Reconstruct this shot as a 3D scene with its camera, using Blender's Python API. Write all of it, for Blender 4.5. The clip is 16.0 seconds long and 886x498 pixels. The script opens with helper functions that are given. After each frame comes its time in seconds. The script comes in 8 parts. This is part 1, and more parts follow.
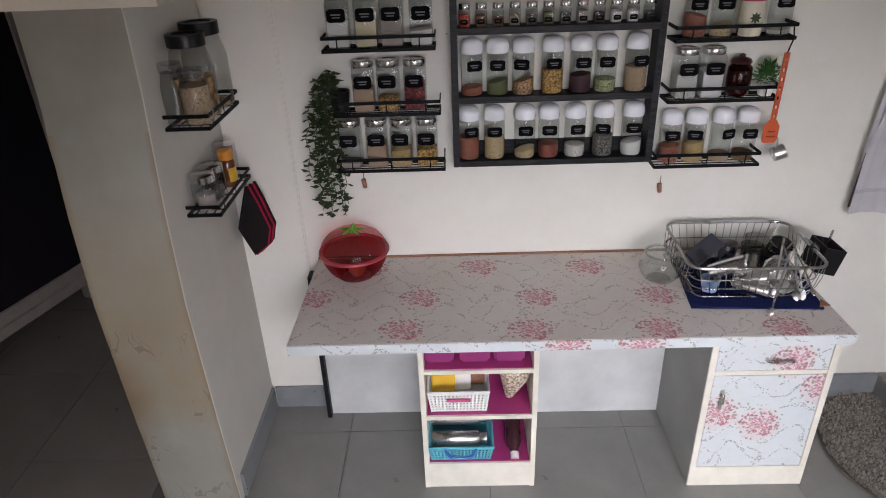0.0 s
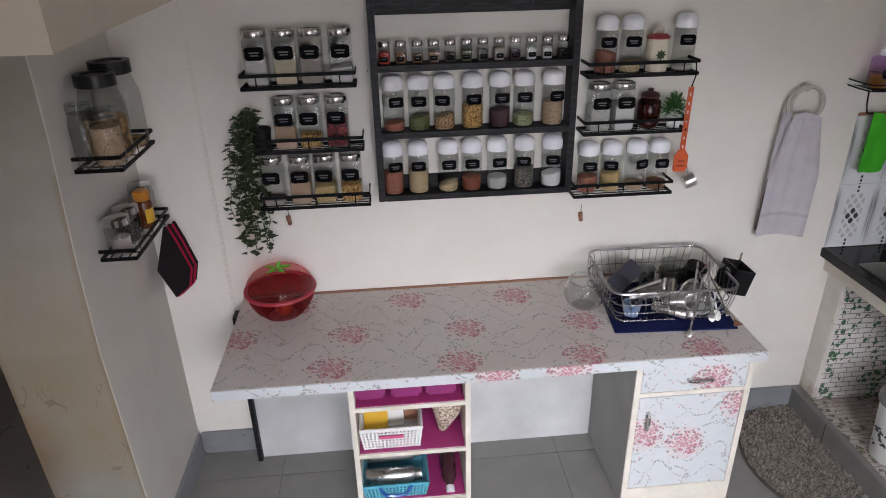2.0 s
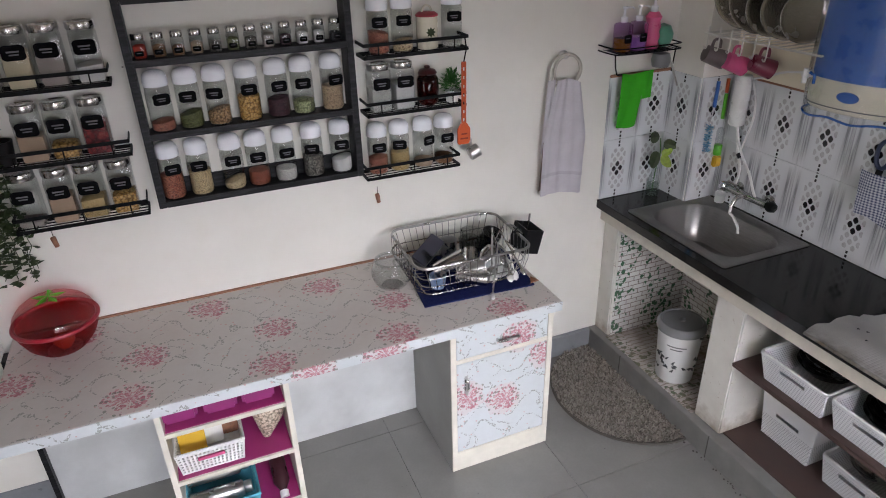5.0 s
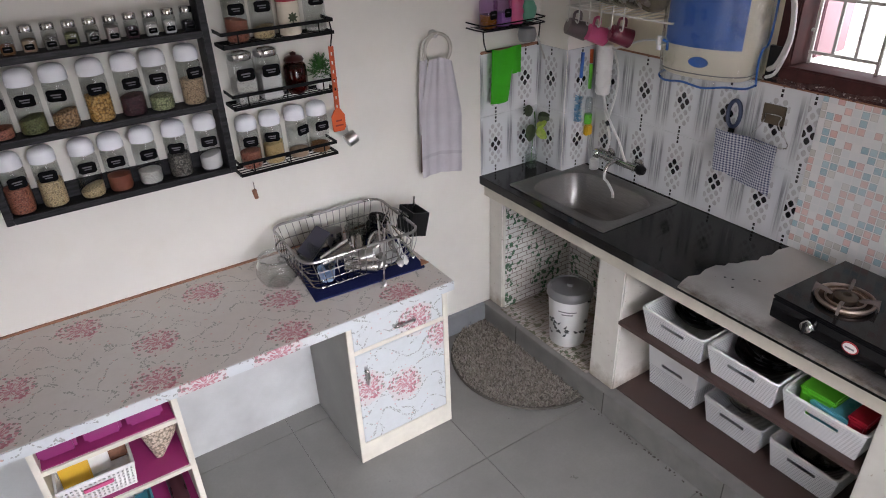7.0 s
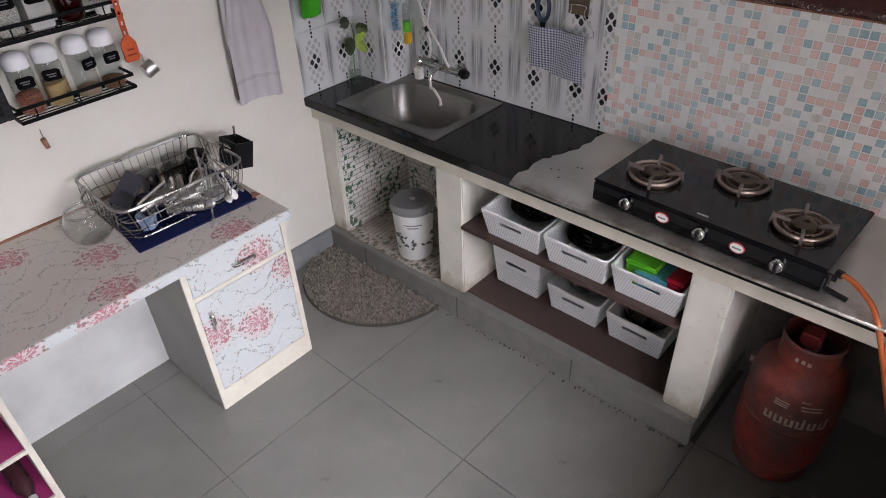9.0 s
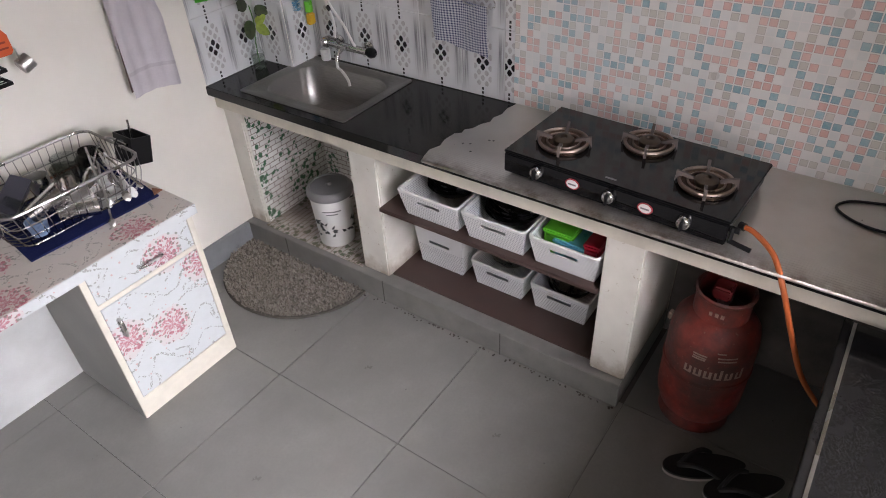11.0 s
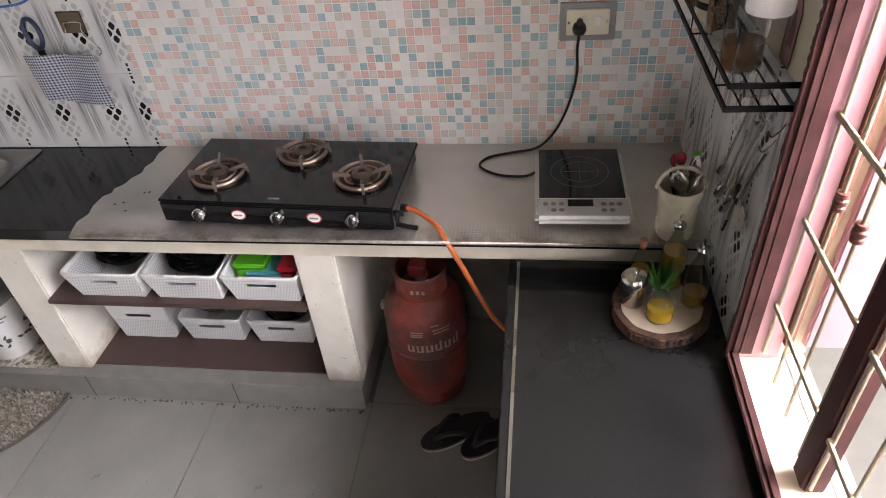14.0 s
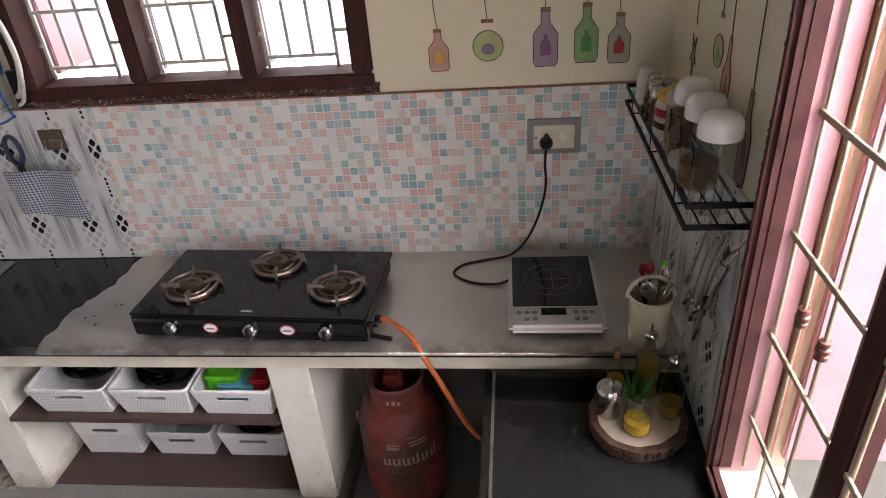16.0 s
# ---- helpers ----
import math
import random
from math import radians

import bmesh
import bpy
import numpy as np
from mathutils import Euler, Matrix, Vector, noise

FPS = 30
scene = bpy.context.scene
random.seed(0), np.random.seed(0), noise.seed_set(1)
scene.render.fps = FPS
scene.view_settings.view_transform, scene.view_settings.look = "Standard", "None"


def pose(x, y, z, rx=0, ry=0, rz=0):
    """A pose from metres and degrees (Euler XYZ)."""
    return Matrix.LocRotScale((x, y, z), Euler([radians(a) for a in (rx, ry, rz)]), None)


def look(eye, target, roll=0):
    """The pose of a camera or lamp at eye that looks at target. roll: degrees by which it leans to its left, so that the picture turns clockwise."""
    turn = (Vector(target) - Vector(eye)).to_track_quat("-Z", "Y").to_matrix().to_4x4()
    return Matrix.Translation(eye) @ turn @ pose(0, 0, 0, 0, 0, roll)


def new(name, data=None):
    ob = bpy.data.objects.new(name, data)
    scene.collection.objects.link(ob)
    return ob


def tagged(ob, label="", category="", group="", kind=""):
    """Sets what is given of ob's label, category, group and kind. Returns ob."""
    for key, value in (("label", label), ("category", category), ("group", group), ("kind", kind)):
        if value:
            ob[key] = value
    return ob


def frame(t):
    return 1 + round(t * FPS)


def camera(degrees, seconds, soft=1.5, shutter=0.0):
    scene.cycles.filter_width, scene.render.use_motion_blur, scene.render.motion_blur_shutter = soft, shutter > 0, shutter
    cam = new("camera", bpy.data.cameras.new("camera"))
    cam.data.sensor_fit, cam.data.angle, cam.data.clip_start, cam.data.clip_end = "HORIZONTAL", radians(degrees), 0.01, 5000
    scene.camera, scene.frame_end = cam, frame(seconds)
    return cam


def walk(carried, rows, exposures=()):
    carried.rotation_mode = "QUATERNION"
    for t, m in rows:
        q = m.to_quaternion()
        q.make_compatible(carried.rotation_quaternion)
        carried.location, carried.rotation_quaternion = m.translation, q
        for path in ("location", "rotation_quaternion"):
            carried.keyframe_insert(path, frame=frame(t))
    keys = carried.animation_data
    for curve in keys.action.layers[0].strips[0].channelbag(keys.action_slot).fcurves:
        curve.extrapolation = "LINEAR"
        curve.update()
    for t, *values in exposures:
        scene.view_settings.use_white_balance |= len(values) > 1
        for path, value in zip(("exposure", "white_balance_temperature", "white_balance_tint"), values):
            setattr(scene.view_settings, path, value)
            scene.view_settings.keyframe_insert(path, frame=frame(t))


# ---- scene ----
cam = camera(68.2, 16.0, soft=1.0)
PATH = [
    (0, (0.009, 0.333, 2.051), (-0.041, 2.1, 1.117), -2.2),
    (0.5, (0.013, 0.332, 2.068), (-0.016, 2.133, 1.197), -1.5),
    (1, (0.007, 0.33, 2.075), (-0.008, 2.151, 1.25), -1.0),
    (1.5, (0.025, 0.335, 2.078), (0.073, 2.147, 1.233), -0.7),
    (2, (0.043, 0.339, 2.073), (0.19, 2.136, 1.208), -1.3),
    (2.5, (0.059, 0.346, 2.07), (0.322, 2.117, 1.181), -1.6),
    (3, (0.074, 0.351, 2.068), (0.475, 2.096, 1.176), -2.1),
    (3.5, (0.096, 0.35, 2.074), (0.607, 2.058, 1.167), -2.5),
    (4, (0.108, 0.348, 2.073), (0.687, 2.031, 1.161), -2.1),
    (6.5, (0.132, 0.36, 2.069), (0.967, 1.901, 1.105), -1.9),
    (7, (0.159, 0.361, 2.067), (1.09, 1.837, 1.089), -2.3),
    (7.5, (0.182, 0.354, 2.063), (1.217, 1.75, 1.073), -2.9),
    (8, (0.196, 0.353, 2.051), (1.301, 1.639, 0.989), -2.8),
    (8.5, (0.205, 0.347, 2.035), (1.357, 1.521, 0.897), -2.7),
    (11, (0.289, 0.29, 1.982), (1.55, 1.237, 0.752), -3.3),
    (11.5, (0.304, 0.274, 1.981), (1.626, 1.105, 0.73), -3.8),
    (12, (0.331, 0.241, 1.972), (1.726, 0.948, 0.725), -4.4),
    (12.5, (0.36, 0.202, 1.967), (1.823, 0.753, 0.72), -4.9),
    (13, (0.392, 0.15, 1.963), (1.895, 0.561, 0.71), -5.3),
    (13.5, (0.407, 0.124, 1.961), (1.934, 0.439, 0.708), -5.4),
    (14, (0.409, 0.107, 1.971), (1.944, 0.389, 0.721), -5.6),
    (14.5, (0.42, 0.099, 1.963), (1.962, 0.37, 0.719), -5.5),
    (15, (0.428, 0.087, 1.965), (1.983, 0.358, 0.736), -5.5),
    (15.5, (0.434, 0.08, 1.983), (2.068, 0.328, 0.857), -5.0),
    (16, (0.437, 0.082, 2.015), (2.139, 0.311, 0.99), -4.9),
]
walk(cam, [(t, look(eye, target, roll)) for t, eye, target, roll in PATH],
     [(0, -0.20, 6300, 17), (4, -0.22, 6200, 16.5), (6.5, -0.17, 6280, 17), (8, -0.28, 6330, 18.5), (11, -0.05, 6450, 19), (12.5, 0.30, 6540, 18.5), (13.5, 0.40, 6600, 18), (14.5, 0.34, 6600, 18), (15.5, 0.2, 6600, 18), (16, 0.02, 6600, 18.5)])

# ---- world, sun, window light, added west fill ----
world = bpy.data.worlds.new("world")
scene.world = world
world.use_nodes = True
wt = world.node_tree
sky = wt.nodes.new("ShaderNodeTexSky")
sky.sky_type, sky.sun_disc, sky.sun_elevation, sky.sun_rotation = "NISHITA", False, radians(58), radians(-107)
wt.links.new(sky.outputs[0], wt.nodes["Background"].inputs[0])
wt.nodes["Background"].inputs[1].default_value = 0.12
sun = new("sun", bpy.data.lights.new("sun", "SUN"))
sun.data.energy, sun.data.angle, sun.data.color = 5.0, radians(0.5), (1, 0.95, 0.88)
sun.matrix_world = look((-5, -1.5, 8.4), (0, 0, 0))


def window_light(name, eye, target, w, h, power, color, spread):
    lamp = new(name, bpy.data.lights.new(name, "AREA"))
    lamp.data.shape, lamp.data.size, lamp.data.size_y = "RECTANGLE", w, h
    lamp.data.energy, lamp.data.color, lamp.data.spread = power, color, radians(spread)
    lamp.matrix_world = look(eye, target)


window_light("daylight_south_window", (0.62, -0.52, 1.30), (0.95, 2.5, 0.25), 1.7, 0.85, 13, (0.95, 0.96, 1.0), 125)
window_light("sky_over_south_yard", (0.80, -1.55, 2.70), (1.10, 1.8, 0.50), 2.2, 1.4, 520, (0.95, 0.965, 1.0), 150)
window_light("daylight_east_window", (2.56, 1.08, 1.82), (0.9, 1.2, 1.10), 1.05, 0.6, 5, (0.93, 0.96, 1.0), 175)
# fill added from the west, where no opening is seen, for the counter side
window_light("fill_from_west", (-3.30, 0.1, 1.15), (2.4, 0.3, 1.15), 1.7, 1.9, 8, (1.0, 0.965, 0.93), 80)
scene.view_settings.exposure = 0.0


# ---- materials ----
class Nodes:
    def __init__(self, name):
        self.m = bpy.data.materials.new(name)
        self.m.use_nodes = True
        self.t = self.m.node_tree
        self.p = self.t.nodes["Principled BSDF"]
        self.c = self.t.nodes.new("ShaderNodeTexCoord")

    def put(self, socket, v):
        if isinstance(v, bpy.types.NodeSocket):
            self.t.links.new(v, socket)
        elif isinstance(v, (tuple, list)) and socket.type == "RGBA":
            socket.default_value = (*v[:3], 1)
        else:
            socket.default_value = v

    def math(self, op, a, b=0.0, clamp=False):
        n = self.t.nodes.new("ShaderNodeMath")
        n.operation, n.use_clamp = op, clamp
        self.put(n.inputs[0], a)
        self.put(n.inputs[1], b)
        return n.outputs[0]

    def mul(self, *v):
        r = v[0]
        for x in v[1:]:
            r = self.math("MULTIPLY", r, x)
        return r

    def lt(self, a, b):
        return self.math("LESS_THAN", a, b)

    def gt(self, a, b):
        return self.math("GREATER_THAN", a, b)

    def ramp(self, v, a, b, c=0.0, d=1.0):
        n = self.t.nodes.new("ShaderNodeMapRange")
        for i, x in enumerate((v, a, b, c, d)):
            self.put(n.inputs[i], x)
        return n.outputs[0]

    def mix(self, f, a, b):
        n = self.t.nodes.new("ShaderNodeMix")
        n.data_type = "RGBA"
        self.put(n.inputs[0], f)
        self.put(n.inputs[6], a)
        self.put(n.inputs[7], b)
        return n.outputs[2]

    def xyz(self, v=None):
        n = self.t.nodes.new("ShaderNodeSeparateXYZ")
        self.put(n.inputs[0], v or self.c.outputs["Object"])
        return n.outputs

    def vec(self, x=0.0, y=0.0, z=0.0):
        n = self.t.nodes.new("ShaderNodeCombineXYZ")
        for i, v in enumerate((x, y, z)):
            self.put(n.inputs[i], v)
        return n.outputs[0]

    def noise(self, scale, detail=3.0, rough=0.55, v=None, out=0):
        n = self.t.nodes.new("ShaderNodeTexNoise")
        self.put(n.inputs["Vector"], v or self.c.outputs["Object"])
        n.inputs["Scale"].default_value, n.inputs["Detail"].default_value, n.inputs["Roughness"].default_value = scale, detail, rough
        return n.outputs[out]

    def voronoi(self, scale, v=None, feature="F1", out="Distance", rand=1.0):
        n = self.t.nodes.new("ShaderNodeTexVoronoi")
        n.feature = feature
        self.put(n.inputs["Vector"], v or self.c.outputs["Object"])
        n.inputs["Scale"].default_value = scale
        n.inputs["Randomness"].default_value = rand
        return n.outputs[out]

    def white(self, v):
        n = self.t.nodes.new("ShaderNodeTexWhiteNoise")
        self.put(n.inputs["Vector"], v)
        return n.outputs

    def rand(self):
        return self.t.nodes.new("ShaderNodeObjectInfo").outputs["Random"]

    def island(self):
        return self.t.nodes.new("ShaderNodeNewGeometry").outputs["Random Per Island"]

    def bump(self, h, strength=0.3, dist=0.002):
        n = self.t.nodes.new("ShaderNodeBump")
        n.inputs["Strength"].default_value, n.inputs["Distance"].default_value = strength, dist
        self.put(n.inputs["Height"], h)
        self.t.links.new(n.outputs[0], self.p.inputs["Normal"])

    def done(self, color, rough=0.5, metal=0.0, spec=0.5):
        self.put(self.p.inputs["Base Color"], color)
        self.put(self.p.inputs["Roughness"], rough)
        self.put(self.p.inputs["Metallic"], metal)
        self.p.inputs["Specular IOR Level"].default_value = spec
        return self.m


def plain(name, col, rough=0.5, metal=0.0, vary=0.12, scale=14.0, bump=0.1, spec=0.5, grain=180.0):
    """A painted, plastic or metal surface with soft stains, fine grain and uneven gloss."""
    n = Nodes(name)
    a = n.noise(scale, 4.0)
    b = n.noise(grain, 2.0)
    dark = tuple(c * (1 - 2.2 * vary) for c in col)
    c = n.mix(n.ramp(a, 0.3, 0.75), dark, col)
    c = n.mix(n.ramp(b, 0.35, 0.7, 0.0, vary), c, tuple(c2 * 0.7 for c2 in col))
    if bump:
        n.bump(n.noise(grain, 3.0), bump, 0.001)
    return n.done(c, n.ramp(a, 0.3, 0.7, max(0.03, rough - 0.08), min(1, rough + 0.1)), metal, spec)


def glass_mat(name, tint=(0.915, 0.93, 0.925), edge=0.8, crinkle=0.0):
    n = Nodes(name)
    t = n.t
    tr, gl, mx, lw = (t.nodes.new("ShaderNodeBsdfTransparent"), t.nodes.new("ShaderNodeBsdfAnisotropic"),
                      t.nodes.new("ShaderNodeMixShader"), t.nodes.new("ShaderNodeLayerWeight"))
    tr.inputs[0].default_value = (*tint, 1)
    gl.inputs["Roughness"].default_value = 0.05
    lw.inputs[0].default_value = 0.5
    if crinkle:
        bp = t.nodes.new("ShaderNodeBump")
        bp.inputs["Strength"].default_value, bp.inputs["Distance"].default_value = crinkle, 0.02
        n.put(bp.inputs["Height"], n.noise(19.0, 4.0, 0.6))
        t.links.new(bp.outputs[0], gl.inputs["Normal"])
        t.links.new(bp.outputs[0], lw.inputs["Normal"])
        gl.inputs["Roughness"].default_value = 0.12
    n.put(mx.inputs[0], n.math("ADD", n.mul(n.math("POWER", lw.outputs["Facing"], 3.0), edge), 0.035))
    t.links.new(tr.outputs[0], mx.inputs[1])
    t.links.new(gl.outputs[0], mx.inputs[2])
    t.links.new(mx.outputs[0], t.nodes["Material Output"].inputs[0])
    return n.m


def wall_paint(name, col, stain=0.12):
    n = Nodes(name)
    a, b = n.noise(1.3, 5.0, 0.6), n.noise(7.0, 4.0)
    c = n.mix(n.ramp(a, 0.35, 0.7), tuple(k * (1 - stain) for k in col), col)
    c = n.mix(n.ramp(b, 0.55, 0.8, 0.0, 0.25), c, (col[0] * 0.86, col[1] * 0.82, col[2] * 0.74))
    spots = n.mul(n.lt(n.voronoi(3.2), 0.012), 0.8)
    c = n.mix(spots, c, (0.12, 0.1, 0.09))
    n.bump(n.noise(60.0, 4.0), 0.12, 0.002)
    return n.done(c, n.ramp(b, 0.3, 0.7, 0.5, 0.72))


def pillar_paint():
    """Old cream distemper, darkened for the dim light here: a broad yellowed band, a brown rubbed patch by one arris,
    hair cracks low down.
    """
    n = Nodes("worn_dimmed_pillar_paint")
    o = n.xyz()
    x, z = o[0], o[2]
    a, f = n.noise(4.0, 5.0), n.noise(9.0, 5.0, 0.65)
    # base tone carries the dimness of this end; the stains are mixed over it
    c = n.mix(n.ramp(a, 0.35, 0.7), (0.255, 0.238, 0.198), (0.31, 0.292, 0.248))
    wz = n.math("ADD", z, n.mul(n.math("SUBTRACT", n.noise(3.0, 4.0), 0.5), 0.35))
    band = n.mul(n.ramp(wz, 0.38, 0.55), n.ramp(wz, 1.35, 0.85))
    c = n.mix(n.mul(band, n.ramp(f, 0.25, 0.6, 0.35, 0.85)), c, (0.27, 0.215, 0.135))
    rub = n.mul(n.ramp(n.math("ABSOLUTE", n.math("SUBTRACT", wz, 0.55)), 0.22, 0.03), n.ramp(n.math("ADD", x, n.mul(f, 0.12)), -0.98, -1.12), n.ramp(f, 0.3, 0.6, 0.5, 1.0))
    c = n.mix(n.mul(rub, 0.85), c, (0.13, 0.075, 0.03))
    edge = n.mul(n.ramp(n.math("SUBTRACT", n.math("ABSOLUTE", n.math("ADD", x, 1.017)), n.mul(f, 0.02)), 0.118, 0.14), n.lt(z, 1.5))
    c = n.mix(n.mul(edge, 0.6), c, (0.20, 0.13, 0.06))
    wv = n.vec(n.math("ADD", n.math("MULTIPLY", x, 13.0), n.mul(n.noise(5.0, 4.0), 4.0)), n.math("MULTIPLY", o[1], 9.0), n.math("MULTIPLY", z, 2.2))
    crack = n.mul(n.lt(n.voronoi(1.0, wv, "DISTANCE_TO_EDGE"), 0.014), n.lt(z, 0.85), n.gt(n.noise(6.0), 0.54), 0.4)
    c = n.mix(crack, c, (0.10, 0.075, 0.05))
    n.bump(a, 0.25, 0.004)
    return n.done(c, 0.65)


def floor_tile(name, lo, hi):
    n = Nodes(name)
    a, b = n.noise(5.0, 5.0), n.noise(90.0, 3.0)
    c = n.mix(n.ramp(a, 0.3, 0.7), lo, hi)
    grime = n.ramp(n.noise(1.7, 6.0, 0.65), 0.45, 0.75, 0.0, 0.45)
    c = n.mix(grime, c, tuple(k * 0.62 for k in lo))
    c = n.mix(n.ramp(b, 0.4, 0.7, 0.0, 0.25), c, tuple(k * 0.85 for k in lo))
    c = n.mix(n.ramp(n.rand(), 0, 1, 0, 0.22), c, tuple(k * 0.88 for k in lo))
    specks = n.mul(n.lt(n.voronoi(9.0), 0.03), 0.7)
    c = n.mix(specks, c, (0.07, 0.065, 0.06))
    n.bump(b, 0.06, 0.001)
    return n.done(c, n.ramp(a, 0.3, 0.7, 0.26, 0.4))


def floral(name, flat, spots, base=(0.78, 0.745, 0.72), warm=(0.78, 0.715, 0.665)):
    """Laminate printed with pink flower clusters and thin grey-green vines. spots: where the clusters sit."""
    n = Nodes(name)
    o = n.xyz()
    u, v = o[0], (o[1] if flat else o[2])
    a = n.noise(3.0, 4.0)
    c = n.mix(n.ramp(a, 0.3, 0.7), base, warm)
    c = n.mix(n.ramp(n.noise(22.0, 5.0, 0.7), 0.45, 0.75, 0.0, 0.35), c, tuple(k * 0.86 for k in warm))
    uv = n.vec(u, v, 0.0)
    d, px, py = 9.0, 0.0, 0.0
    for su, sv in spots:
        dx, dy = n.math("SUBTRACT", u, su), n.math("SUBTRACT", v, sv)
        q = n.t.nodes.new("ShaderNodeVectorMath")
        q.operation = "LENGTH"
        n.put(q.inputs[0], n.vec(dx, dy, 0.0))
        near = n.lt(q.outputs["Value"], d)
        px = n.math("ADD", px, n.mul(near, n.math("SUBTRACT", dx, px)))
        py = n.math("ADD", py, n.mul(near, n.math("SUBTRACT", dy, py)))
        d = n.math("MINIMUM", q.outputs["Value"], d)
    turn = n.math("ARCTAN2", py, px)
    ray = n.vec(n.math("MULTIPLY", d, 88.0), n.math("MULTIPLY", turn, 5.6), 0.0)
    petals = n.voronoi(1.0, ray, "F1", "Distance", 0.85)
    pv = n.xyz(n.voronoi(1.0, ray, "F1", "Color", 0.85))
    d = n.math("ADD", d, n.math("MULTIPLY", n.math("SUBTRACT", n.noise(26.0, 3.0, 0.5, uv), 0.5), 0.05))
    dens = n.ramp(d, 0.025, 0.074, 0.12, 0.68)
    tone = n.mix(pv[0], (0.34, 0.06, 0.10), (0.52, 0.24, 0.27))
    c = n.mix(n.mul(n.lt(d, 0.078), 0.35), c, (0.60, 0.45, 0.43))
    c = n.mix(n.mul(n.lt(d, 0.076), n.ramp(petals, 0.72, 0.60), n.gt(pv[1], dens), 0.85), c, tone)
    c = n.mix(n.mul(n.lt(d, 0.09), n.gt(d, 0.04), n.lt(petals, 0.5), n.gt(pv[2], 0.80), 0.75), c, (0.17, 0.18, 0.15))
    w1 = n.math("ADD", n.mul(n.math("SINE", n.math("MULTIPLY", u, 29.6)), 0.045), n.mul(n.math("SUBTRACT", n.noise(7.0, 2.0, 0.5, uv), 0.5), 0.16))
    line = n.math("ABSOLUTE", n.math("SUBTRACT", n.math("FRACT", n.math("DIVIDE", n.math("ADD", v, w1), 0.106)), 0.5))
    w2 = n.math("ADD", n.mul(n.math("SINE", n.math("MULTIPLY", v, 34.0)), 0.05), n.mul(n.math("SUBTRACT", n.noise(6.0, 2.0, 0.5, uv), 0.5), 0.2))
    line2 = n.math("ABSOLUTE", n.math("SUBTRACT", n.math("FRACT", n.math("DIVIDE", n.math("ADD", u, w2), 0.17)), 0.5))
    leaf = n.voronoi(135.0, uv)
    seg = n.gt(n.noise(20.0, 2.0, 0.5, uv), 0.42)
    vine = n.math("MAXIMUM", n.mul(n.lt(line, 0.055), n.lt(leaf, 0.5)), n.mul(n.lt(line2, 0.034), n.lt(leaf, 0.5)))
    c = n.mix(n.mul(vine, seg, n.gt(d, 0.08), 0.72), c, (0.22, 0.23, 0.20))
    pinks = n.mul(n.lt(n.voronoi(30.0, uv), 0.12), n.gt(d, 0.08))
    c = n.mix(n.mul(pinks, 0.7), c, (0.52, 0.30, 0.26))
    n.bump(n.noise(120.0, 2.0), 0.05, 0.001)
    return n.done(c, n.ramp(a, 0.3, 0.7, 0.36, 0.5))


def decor_tile():
    """White glazed tile: a dark four-petal flower, grey lozenges, dotted line and grey brush streaks."""
    n = Nodes("printed_glazed_tile")
    o = n.xyz()
    x, z = o[0], o[2]
    ax, az = n.math("ABSOLUTE", x), n.math("ABSOLUTE", z)
    s = 0.0262
    u = n.math("DIVIDE", n.math("ADD", x, n.math("MULTIPLY", z, 0.8)), s * 1.35)
    v = n.math("DIVIDE", n.math("SUBTRACT", n.math("MULTIPLY", z, 0.8), x), s * 1.35)
    fu = n.math("ABSOLUTE", n.math("SUBTRACT", n.math("FRACT", u), 0.5))
    fv = n.math("ABSOLUTE", n.math("SUBTRACT", n.math("FRACT", v), 0.5))
    blob = n.math("ADD", n.math("POWER", fu, 3.0), n.math("POWER", fv, 3.0))
    sq, petal = n.ramp(blob, 0.050, 0.034), n.ramp(blob, 0.064, 0.050)
    core = n.mul(n.lt(n.math("ABSOLUTE", u), 1.0), n.lt(n.math("ABSOLUTE", v), 1.0))
    col = n.mul(n.lt(ax, 0.040), n.lt(az, 0.098))
    c = n.mix(n.noise(9.0, 3.0), (0.58, 0.60, 0.61), (0.67, 0.685, 0.69))
    hair = n.noise(1.0, 2.0, 0.6, n.vec(n.math("MULTIPLY", x, 120.0), 0.0, n.math("MULTIPLY", z, 4.0)))
    streak = n.mul(n.ramp(n.math("ABSOLUTE", n.math("SUBTRACT", ax, 0.082)), 0.017, 0.009), n.ramp(az, 0.135, 0.05), n.ramp(hair, 0.38, 0.60))
    c = n.mix(n.mul(streak, 0.85), c, (0.13, 0.13, 0.14))
    wash = n.mul(n.ramp(n.math("ABSOLUTE", n.math("SUBTRACT", ax, 0.078)), 0.03, 0.0), n.ramp(az, 0.14, 0.06), 0.3)
    c = n.mix(wash, c, (0.33, 0.34, 0.36))
    c = n.mix(n.mul(sq, col, n.ramp(n.noise(70.0), 0.3, 0.7, 0.45, 0.85)), c, (0.34, 0.335, 0.325))
    c = n.mix(n.mul(petal, core), c, (0.012, 0.012, 0.014))
    dz = n.math("ABSOLUTE", n.math("SUBTRACT", n.math("FRACT", n.math("DIVIDE", z, 0.017)), 0.5))
    dot = n.mul(n.lt(ax, 0.0045), n.gt(az, 0.104), n.lt(dz, 0.33))
    c = n.mix(dot, c, (0.03, 0.03, 0.03))
    return n.done(c, n.ramp(n.noise(6.0), 0.3, 0.7, 0.12, 0.25))


